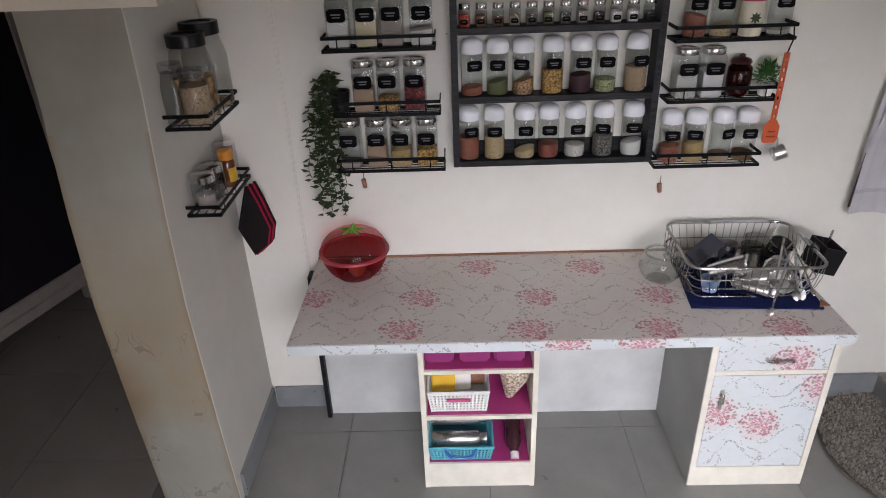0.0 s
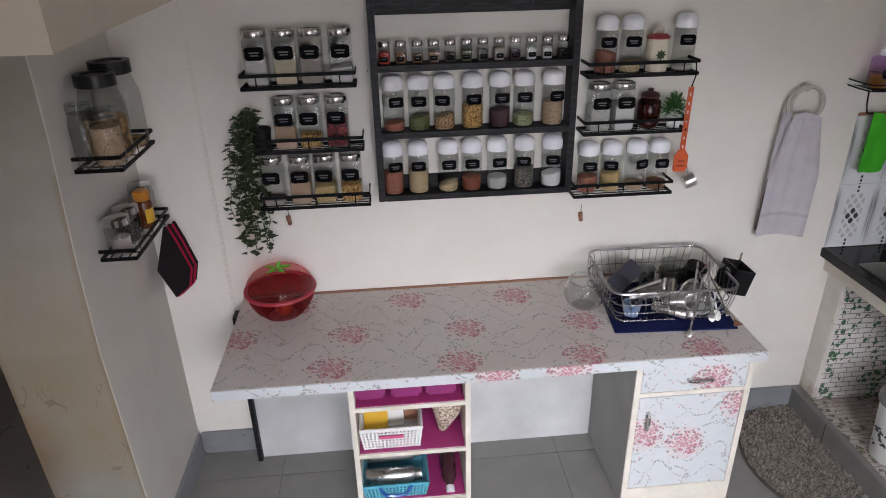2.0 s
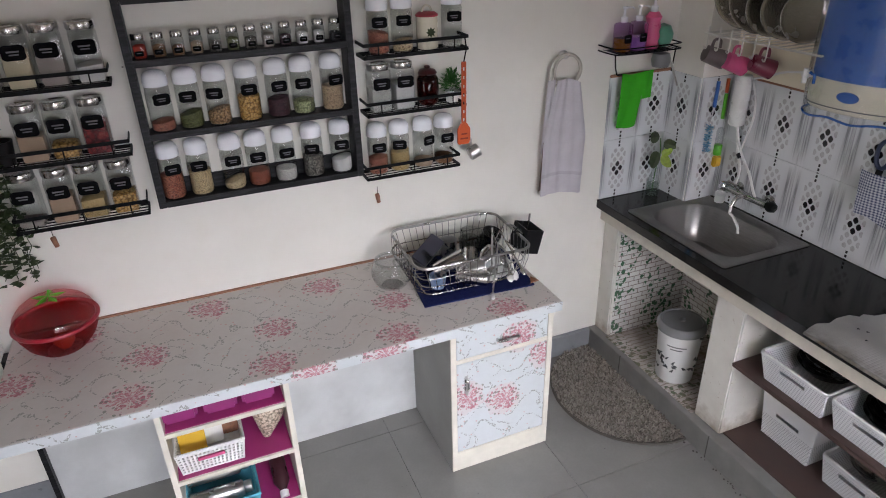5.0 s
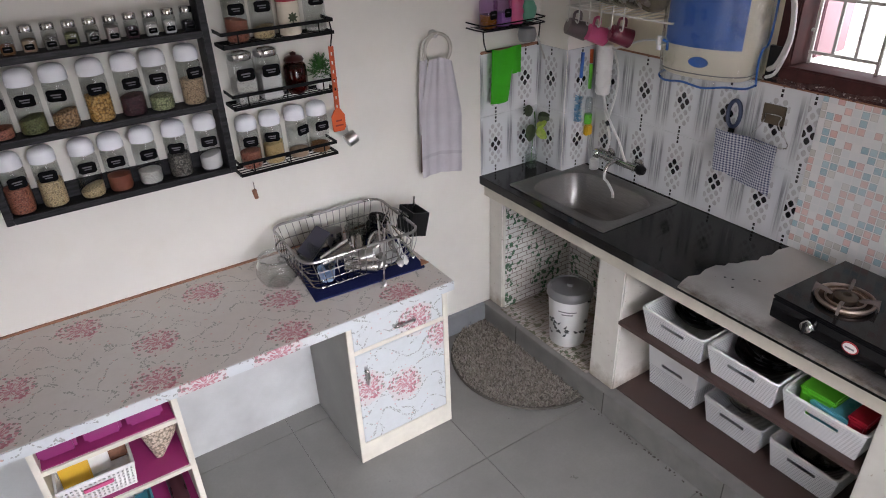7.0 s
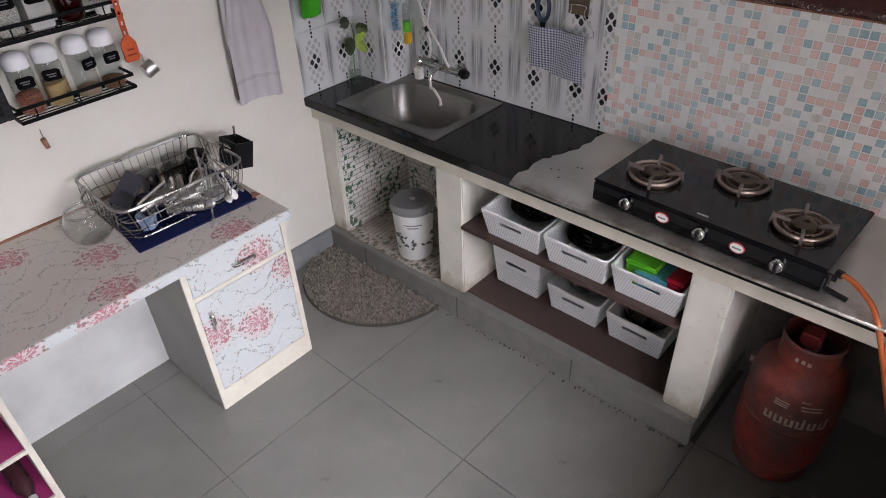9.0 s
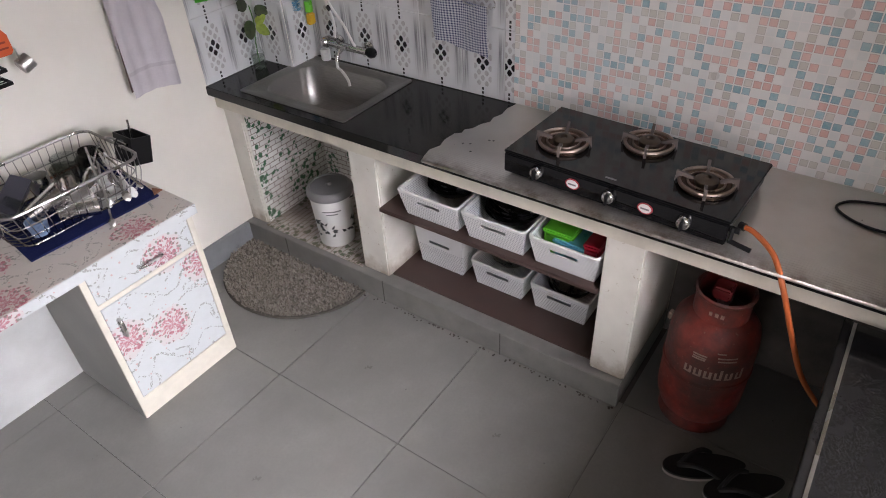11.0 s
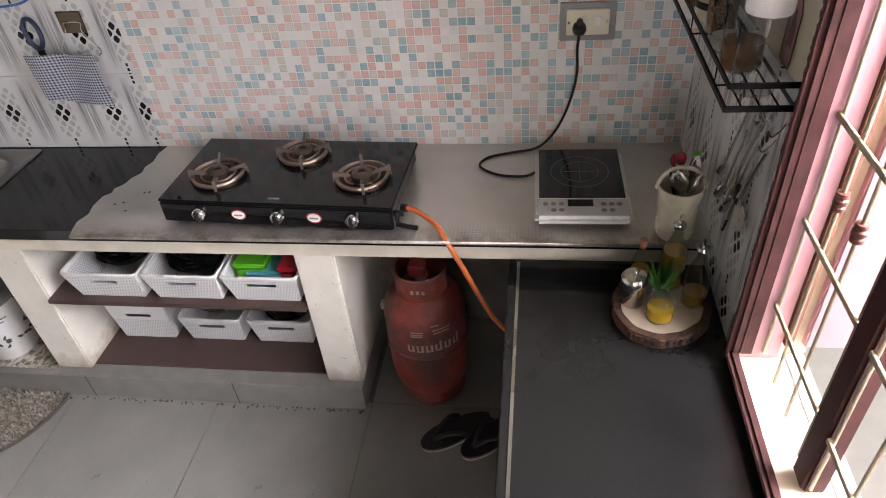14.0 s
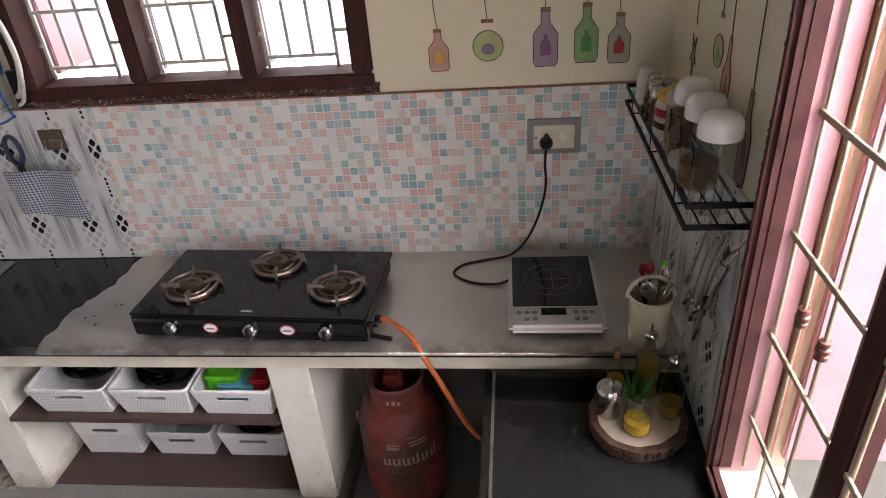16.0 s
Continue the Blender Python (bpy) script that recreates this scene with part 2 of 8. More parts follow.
def mosaic():
    """Printed mosaic wallpaper: small squares of white, grey, pink and blue, with stains and soft creases."""
    n = Nodes("mosaic_wallpaper")
    o = n.xyz()
    s = 0.0272
    u, v = n.math("DIVIDE", o[1], s), n.math("DIVIDE", o[2], s)
    cell = n.vec(n.math("FLOOR", u), n.math("FLOOR", v), 0.0)
    fu = n.math("ABSOLUTE", n.math("SUBTRACT", n.math("FRACT", u), 0.5))
    fv = n.math("ABSOLUTE", n.math("SUBTRACT", n.math("FRACT", v), 0.5))
    inside = n.mul(n.lt(fu, 0.43), n.lt(fv, 0.43))
    w = n.white(cell)
    r, q = w[0], n.xyz(w[1])
    c = n.mix(q[1], (0.64, 0.66, 0.65), (0.74, 0.73, 0.71))
    c = n.mix(n.gt(r, 0.36), c, n.mix(q[2], (0.50, 0.49, 0.44), (0.62, 0.59, 0.54)))
    c = n.mix(n.gt(r, 0.50), c, n.mix(q[2], (0.62, 0.36, 0.32), (0.74, 0.50, 0.46)))
    c = n.mix(n.gt(r, 0.77), c, n.mix(q[2], (0.16, 0.34, 0.42), (0.34, 0.52, 0.57)))
    c = n.mix(n.ramp(n.noise(75.0, 4.0, 0.65), 0.35, 0.75, 0.0, 0.25), c, (0.74, 0.71, 0.68))
    rim = n.math("SUBTRACT", inside, n.mul(n.lt(fu, 0.36), n.lt(fv, 0.36)))
    c = n.mix(n.mul(rim, n.gt(r, 0.36), 0.35), c, (0.22, 0.21, 0.20))
    c = n.mix(inside, (0.71, 0.70, 0.685), c)
    c = n.mix(n.ramp(n.noise(2.2, 4.0), 0.45, 0.7, 0.0, 0.35), c, (0.64, 0.70, 0.71))
    c = n.mix(n.ramp(n.noise(3.5, 5.0), 0.55, 0.8, 0.0, 0.35), c, (0.42, 0.40, 0.36))
    c = n.mix(n.mul(n.lt(n.voronoi(7.0), 0.10), 0.35), c, (0.33, 0.33, 0.32))
    n.bump(n.math("ADD", n.mul(inside, 0.12), n.noise(9.0, 3.0)), 0.25, 0.004)
    return n.done(c, 0.42)


def ivy_brick(flat=False):
    n = Nodes("ivy_brick_wallpaper")
    o = n.xyz()
    v = n.vec(n.math("ADD", o[0], o[1]), o[1] if flat else o[2], 0.0)
    b = n.t.nodes.new("ShaderNodeTexBrick")
    n.put(b.inputs["Vector"], v)
    for k, x in (("Scale", 1.0), ("Brick Width", 0.062), ("Row Height", 0.026), ("Mortar Size", 0.002)):
        b.inputs[k].default_value = x
    b.inputs["Color1"].default_value, b.inputs["Color2"].default_value, b.inputs["Mortar"].default_value = (0.78, 0.77, 0.74, 1), (0.68, 0.67, 0.64, 1), (0.24, 0.19, 0.17, 1)
    wob = n.t.nodes.new("ShaderNodeVectorMath")
    wob.operation = "MULTIPLY_ADD"
    n.put(wob.inputs[0], n.noise(60.0, 3.0, 0.6, None, 1))
    wob.inputs[1].default_value = (0.03, 0.03, 0.03)
    n.put(wob.inputs[2], n.c.outputs["Object"])
    leaf = n.mul(n.lt(n.voronoi(34.0, wob.outputs[0]), 0.42), n.gt(n.noise(7.0, 3.0), 0.48))
    c = n.mix(leaf, b.outputs[0], n.mix(n.noise(40.0), (0.008, 0.055, 0.028), (0.05, 0.19, 0.09)))
    c = n.mix(n.ramp(n.noise(6.0, 4.0), 0.35, 0.75, 0.0 if not flat else 0.45, 0.25 if not flat else 0.9), c, (0.20, 0.14, 0.10))
    n.bump(b.outputs[1], -0.2, 0.002)
    return n.done(c, 0.45)


def granite():
    n = Nodes("black_granite")
    sp = n.noise(320.0, 2.0)
    c = n.mix(n.ramp(sp, 0.55, 0.78), (0.010, 0.0098, 0.0098), (0.018, 0.0175, 0.017))
    dust = n.ramp(n.noise(6.0, 5.0), 0.5, 0.8, 0.0, 0.035)
    c = n.mix(dust, c, (0.12, 0.11, 0.11))
    return n.done(c, n.ramp(n.noise(5.0, 4.0), 0.35, 0.7, 0.07, 0.2), 0.0, 0.3)


def brushed(name, col, rough=0.3, axis=0):
    n = Nodes(name)
    o = n.xyz()
    k = [14.0, 14.0, 14.0]
    k[axis] = 1.0
    st = n.noise(16.0, 4.0, 0.6, n.vec(*[n.math("MULTIPLY", o[i], k[i]) for i in range(3)]))
    c = n.mix(n.ramp(st, 0.3, 0.7), tuple(x * 0.78 for x in col), col)
    c = n.mix(n.ramp(n.noise(5.0, 5.0), 0.55, 0.8, 0.0, 0.4), c, tuple(x * 0.5 for x in col))
    n.bump(st, 0.06, 0.001)
    return n.done(c, n.ramp(n.noise(7.0, 4.0), 0.3, 0.7, rough - 0.06, rough + 0.14), 1.0)


def steel_sheet():
    n = Nodes("dimpled_steel_sheet")
    o = n.xyz()
    d = n.voronoi(95.0, None, "F1", "Distance", 0.0)
    c = n.mix(n.ramp(n.noise(4.0, 5.0), 0.4, 0.75), (0.64, 0.62, 0.585), (0.50, 0.475, 0.435))
    c = n.mix(n.mul(n.lt(n.voronoi(11.0), 0.035), 0.8), c, (0.08, 0.07, 0.06))
    grime = n.mul(n.ramp(o[0], 1.90, 1.835), n.ramp(n.noise(14.0, 5.0, 0.7), 0.35, 0.65))
    c = n.mix(n.mul(grime, 0.75), c, (0.17, 0.115, 0.075))
    n.bump(n.mul(d, n.ramp(o[0], 1.97, 1.90)), 0.6, 0.004)
    return n.done(c, n.ramp(n.noise(6.0, 4.0), 0.3, 0.7, 0.28, 0.45), 0.85)


def grain_mat(name, ca, cb, scale=260.0, rough=0.6):
    """Seeds, pulses and powders seen through a jar."""
    n = Nodes(name)
    v = n.voronoi(scale, None, "F1", "Color")
    d = n.voronoi(scale)
    c = n.mix(n.xyz(v)[0], ca, cb)
    c = n.mix(n.ramp(d, 0.35, 0.75), c, tuple(x * 0.35 for x in ca))
    n.bump(d, -0.6, 0.003)
    return n.done(c, rough)


def cloth(name, col, scale=420.0):
    n = Nodes(name)
    w = n.voronoi(scale)
    c = n.mix(n.ramp(n.noise(11.0, 4.0), 0.3, 0.7), tuple(x * 0.85 for x in col), col)
    c = n.mix(n.ramp(w, 0.3, 0.8, 0.0, 0.3), c, tuple(x * 0.6 for x in col))
    n.bump(w, 0.5, 0.002)
    return n.done(c, 0.9, 0.0, 0.2)


def striped(name, ca, cb, s=0.0085, check=False):
    n = Nodes(name)
    o = n.xyz()
    f = n.lt(n.math("FRACT", n.math("DIVIDE", o[2], s)), 0.5)
    if check:
        g = n.lt(n.math("FRACT", n.math("DIVIDE", n.math("ADD", o[1], o[0]), s)), 0.5)
        f = n.mul(n.math("ADD", f, g), 0.5)
    n.bump(n.noise(300.0), 0.4, 0.001)
    return n.done(n.mix(f, ca, cb), 0.9, 0.0, 0.2)


def woven_plastic():
    n = Nodes("woven_white_plastic")
    o = n.xyz()
    s = 0.0105
    u = n.math("DIVIDE", n.math("ADD", o[0], o[1]), s)
    v = n.math("DIVIDE", o[2], s * 0.85)
    off = n.mul(n.math("MODULO", n.math("ABSOLUTE", n.math("FLOOR", v)), 2.0), 0.5)
    fu = n.math("ABSOLUTE", n.math("SUBTRACT", n.math("FRACT", n.math("ADD", u, off)), 0.5))
    fv = n.math("ABSOLUTE", n.math("SUBTRACT", n.math("FRACT", v), 0.5))
    pit = n.mul(n.lt(fu, 0.27), n.lt(fv, 0.25), n.lt(o[2], 0.105))
    c = n.mix(n.noise(8.0), (0.66, 0.67, 0.68), (0.74, 0.75, 0.75))
    c = n.mix(n.mul(pit, 0.7), c, (0.26, 0.27, 0.29))
    n.bump(pit, -0.6, 0.003)
    return n.done(c, 0.4)


WALL = wall_paint("cream_wall_paint", (0.76, 0.735, 0.67))
# beige of the closing walls out of view, darkened to hold back bounced light
WALL2 = wall_paint("toned_down_beige", (0.42, 0.37, 0.29))
YELLOWISH = wall_paint("pale_yellow_wall_paint", (0.80, 0.74, 0.58))
LOFTP = wall_paint("loft_paint", (0.54, 0.49, 0.40))
# cream wall paint again, darkened for the weaker light on the west face
SIDEW = wall_paint("dimmed_cream_paint", (0.55, 0.53, 0.475))
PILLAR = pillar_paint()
# the ceiling is unseen; its grey limits the light bounced onto the walls
CEIL = wall_paint("toned_down_ceiling_grey", (0.55, 0.54, 0.51), 0.05)
TILE = floor_tile("grey_floor_tile", (0.180, 0.175, 0.162), (0.220, 0.215, 0.200))
TILEW = floor_tile("brownish_floor_tile", (0.18, 0.155, 0.13), (0.22, 0.195, 0.168))
GROUT = plain("dark_grout", (0.10, 0.095, 0.085), 0.9)
YARD = plain("pale_yard_concrete", (0.56, 0.53, 0.47), 0.85, vary=0.1, scale=3)
BASE = plain("grey_skirting_tile", (0.24, 0.25, 0.26), 0.35, vary=0.1)
TOP_SPOTS = ((-0.54, 2.38), (-0.14, 2.37), (0.284, 2.36), (0.719, 2.355), (1.15, 2.35), (-0.197, 2.17), (0.242, 2.155), (0.669, 2.145), (1.088, 2.135),
             (-0.35, 2.6), (0.08, 2.59), (0.50, 2.575), (0.93, 2.57))
FRONT_SPOTS = ((1.10, 0.31), (0.935, 0.365), (1.29, 0.48), (1.165, 0.60), (0.36, 0.745), (0.60, 0.745))
FLORAL_TOP = floral("floral_laminate_top", True, TOP_SPOTS, (0.56, 0.525, 0.49), (0.53, 0.475, 0.43))
FLORAL_FRONT = floral("floral_laminate_front", False, FRONT_SPOTS, (0.56, 0.595, 0.605), (0.545, 0.57, 0.57))
CREAM = plain("cream_board_paint", (0.74, 0.70, 0.60), 0.5, vary=0.08)
BOARD = plain("white_board", (0.60, 0.61, 0.60), 0.55, vary=0.12, scale=5.0)
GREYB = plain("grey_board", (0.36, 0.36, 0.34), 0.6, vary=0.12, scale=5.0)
MAGENTA = plain("magenta_shelf_liner", (0.36, 0.035, 0.16), 0.45, vary=0.08)
bn = Nodes("black_stained_wood")
bo = bn.xyz()
grain = bn.noise(11.0, 5.0, 0.65, bn.vec(bo[0], bn.math("MULTIPLY", bo[1], 9.0), bn.math("MULTIPLY", bo[2], 9.0)))
bn.bump(grain, 0.25, 0.002)
BLACKWOOD = bn.done(bn.mix(bn.ramp(grain, 0.45, 0.7), (0.006, 0.006, 0.007), (0.026, 0.026, 0.029)), 0.5, 0.0, 0.25)
BLACKWIRE = plain("black_coated_wire", (0.005, 0.005, 0.0055), 0.5, bump=0, spec=0.12)
CHROME = brushed("chrome", (0.62, 0.61, 0.60), 0.16)
WIRE = brushed("dull_steel_wire", (0.36, 0.35, 0.34), 0.22)
TERRA = plain("sunlit_brown_shutter_edge", (0.30, 0.14, 0.09), 0.6, vary=0.2, scale=30)
STEEL = brushed("stainless_steel", (0.62, 0.61, 0.59), 0.26)
SHEET = steel_sheet()
GLASS = glass_mat("clear_glass", (0.86, 0.875, 0.87), 0.6)
BOTTLEG = glass_mat("greenish_bottle_glass", (0.80, 0.84, 0.76), 1.0)
GLASSDARK = glass_mat("brown_glass", (0.30, 0.12, 0.10))
GLASSRED = glass_mat("red_mesh_plastic", (0.68, 0.10, 0.14), 0.25)
MESHRED = glass_mat("fine_red_mesh", (0.91, 0.66, 0.67), 0.10)
BOWLG = glass_mat("thin_clear_glass", (0.91, 0.925, 0.92), 1.7)
PLASTICWRAP = glass_mat("clear_plastic_wrap", (0.92, 0.93, 0.94), 0.9, 0.8)
LID = plain("white_plastic_lid", (0.82, 0.83, 0.86), 0.22, vary=0.03, bump=0)
PLAQUE = plain("black_label", (0.004, 0.004, 0.005), 0.7, bump=0, spec=0.06)
CHALK = plain("grey_writing", (0.16, 0.16, 0.17), 0.8, bump=0)
BLACK = plain("black_plastic", (0.008, 0.008, 0.009), 0.35, bump=0.05, spec=0.3)
BLACKGLASS = plain("black_tempered_glass", (0.004, 0.004, 0.005), 0.08, vary=0.1, bump=0)
WHITEP = plain("white_plastic", (0.76, 0.76, 0.74), 0.3, vary=0.04, bump=0)
IVORY = plain("ivory_plastic", (0.70, 0.66, 0.52), 0.3, vary=0.05, bump=0)
GRANITE = granite()
COUNTERP = plain("cream_counter_plaster", (0.70, 0.66, 0.56), 0.6, vary=0.12, scale=9)
pn = Nodes("white_post_paint")
pz = pn.xyz()
pc = pn.mix(pn.ramp(pn.noise(6.0, 5.0), 0.3, 0.7), (0.62, 0.60, 0.54), (0.74, 0.72, 0.66))
pw = pn.math("ADD", pz[2], pn.mul(pn.math("SUBTRACT", pn.noise(18.0, 5.0, 0.65), 0.5), 0.16))
pc = pn.mix(pn.ramp(pw, 0.20, 0.11, 0.0, 0.75), pc, (0.26, 0.20, 0.13))
pc = pn.mix(pn.mul(pn.gt(pn.noise(38.0, 4.0, 0.7), 0.66), 0.6), pc, (0.36, 0.29, 0.20))
pn.bump(pn.noise(30.0, 4.0), 0.2, 0.003)
POSTP = pn.done(pc, 0.62)
BROWNB = plain("brown_board", (0.075, 0.045, 0.038), 0.5, vary=0.12)
PLINTHT = plain("grey_plinth_tile", (0.22, 0.215, 0.20), 0.4, vary=0.12)
DECOR = decor_tile()
MOSAIC = mosaic()
IVY = ivy_brick()
IVYF = ivy_brick(True)
BROWNW = plain("maroon_window_paint", (0.080, 0.030, 0.028), 0.72, vary=0.25, scale=25, bump=0.4, spec=0.2)
kn = Nodes("chipped_maroon_paint")
kc = kn.mix(kn.ramp(kn.noise(25.0, 4.0), 0.3, 0.7), (0.045, 0.020, 0.018), (0.10, 0.045, 0.042))
kc = kn.mix(kn.gt(kn.noise(95.0, 5.0, 0.7), 0.60), kc, (0.46, 0.42, 0.38))
kn.bump(kn.noise(120.0, 4.0), 0.6, 0.003)
CHIPPED = kn.done(kc, 0.6)
PINKW = plain("pink_shutter_paint", (0.50, 0.29, 0.32), 0.55, vary=0.06)
LILACW = plain("pale_lilac_shutter_paint", (0.56, 0.54, 0.60), 0.55, vary=0.06)
GOLD = plain("painted_window_bar", (0.42, 0.36, 0.25), 0.45, vary=0.15, scale=40)
WHITEBAR = plain("white_window_bar", (0.66, 0.65, 0.60), 0.45)
DKBLUE = plain("dark_slate_plastic", (0.05, 0.05, 0.065), 0.35, vary=0.06)
MATBLUE = cloth("navy_mat", (0.008, 0.014, 0.075))
rn = Nodes("grey_shag")
RUG = rn.done(rn.mix(rn.island(), (0.10, 0.088, 0.072), (0.34, 0.308, 0.262)), 0.9, 0.0, 0.2)
RUGD = cloth("grey_shag_backing", (0.10, 0.092, 0.078))
TOWEL = cloth("pale_lilac_towel", (0.58, 0.55, 0.58))
GREENC = cloth("green_cloth", (0.05, 0.42, 0.02))
REDC = cloth("crimson_cloth", (0.36, 0.01, 0.045))
BLACKC = cloth("black_cloth", (0.012, 0.010, 0.011))
STRIPE = striped("blue_white_stripe_cloth", (0.055, 0.065, 0.13), (0.50, 0.52, 0.56), 0.0095, True)
LEAF = plain("dark_green_leaf", (0.050, 0.078, 0.026), 0.5, vary=0.3, scale=60)
LEAFB = plain("bright_green_leaf", (0.05, 0.20, 0.03), 0.45, vary=0.25, scale=60)
LEAFY = plain("yellow_green_leaf", (0.30, 0.42, 0.04), 0.45, vary=0.2, scale=60)
REDP = plain("red_plastic", (0.36, 0.012, 0.03), 0.35, vary=0.08)
GREENP = plain("green_plastic", (0.12, 0.55, 0.03), 0.35, vary=0.06)
ORANGEP = plain("orange_silicone", (0.62, 0.10, 0.02), 0.45, vary=0.06)
ORANGEH = plain("orange_gas_hose", (0.52, 0.13, 0.035), 0.45, vary=0.1)
BLUEP = plain("blue_plastic", (0.03, 0.12, 0.42), 0.3, vary=0.06)
AQUA = plain("aqua_plastic", (0.11, 0.42, 0.52), 0.35, vary=0.05)
LILAC = plain("lilac_plastic", (0.40, 0.24, 0.50), 0.3, vary=0.06)
BERRY = plain("berry_pink_plastic", (0.27, 0.03, 0.15), 0.35, vary=0.06)
PINKP = plain("pink_plastic", (0.58, 0.09, 0.22), 0.35, vary=0.06)
MAROONP = plain("maroon_ceramic", (0.17, 0.025, 0.05), 0.3, vary=0.1)
TAUPE = plain("taupe_ceramic", (0.11, 0.085, 0.085), 0.35, vary=0.1)
CORK = plain("cork", (0.36, 0.17, 0.10), 0.8, vary=0.2, scale=90)
cn = Nodes("grimy_red_cylinder_paint")
cc = cn.mix(cn.ramp(cn.noise(30.0, 4.0), 0.35, 0.7), (0.15, 0.020, 0.014), (0.24, 0.036, 0.024))
cc = cn.mix(cn.ramp(cn.noise(5.5, 6.0, 0.62), 0.38, 0.60, 0.0, 0.9), cc, (0.048, 0.028, 0.023))
cc = cn.mix(cn.ramp(cn.noise(75.0, 3.0), 0.66, 0.74, 0.0, 0.5), cc, (0.28, 0.16, 0.11))
cn.bump(cn.noise(90.0, 4.0), 0.25, 0.002)
CYL = cn.done(cc, cn.ramp(cn.noise(8.0), 0.3, 0.7, 0.45, 0.75))
CEMENT = plain("rough_dark_grey", (0.13, 0.115, 0.10), 0.9, vary=0.35, scale=7, bump=0.5)
WORN = plain("worn_cream_paint", (0.40, 0.29, 0.23), 0.7, vary=0.2, scale=60)
BARK = plain("tree_bark", (0.12, 0.058, 0.034), 0.85, vary=0.6, scale=70, bump=1.0, grain=80)
WOODEND = plain("pale_cut_wood", (0.52, 0.44, 0.34), 0.6, vary=0.15)
OIL = plain("amber_oil", (0.30, 0.16, 0.02), 0.2, vary=0.1, bump=0)
GHEE = plain("yellow_ghee", (0.66, 0.42, 0.03), 0.35, vary=0.1)
CERAM = plain("cream_ceramic", (0.68, 0.63, 0.50), 0.25, vary=0.04, bump=0)
WOODK = plain("brown_turned_wood", (0.13, 0.045, 0.03), 0.4, vary=0.2)
CUPB = plain("dark_cupboard_panel", (0.012, 0.008, 0.016), 0.5, vary=0.2)
CUPF = plain("grey_cupboard_frame", (0.34, 0.30, 0.26), 0.55, vary=0.1)
BIN = plain("white_bin_plastic", (0.72, 0.72, 0.70), 0.35, vary=0.04)
GREYP = plain("grey_bin_lid", (0.18, 0.18, 0.18), 0.4, vary=0.05)
HONEY = plain("dark_honey", (0.12, 0.03, 0.008), 0.25, vary=0.1, bump=0)
YELLOWP = plain("yellow_plastic", (0.70, 0.42, 0.03), 0.35, vary=0.06)
LEATHER = plain("black_rubber", (0.010, 0.010, 0.010), 0.6, vary=0.2)
SOLE = plain("pale_sole_edge", (0.45, 0.40, 0.35), 0.7)


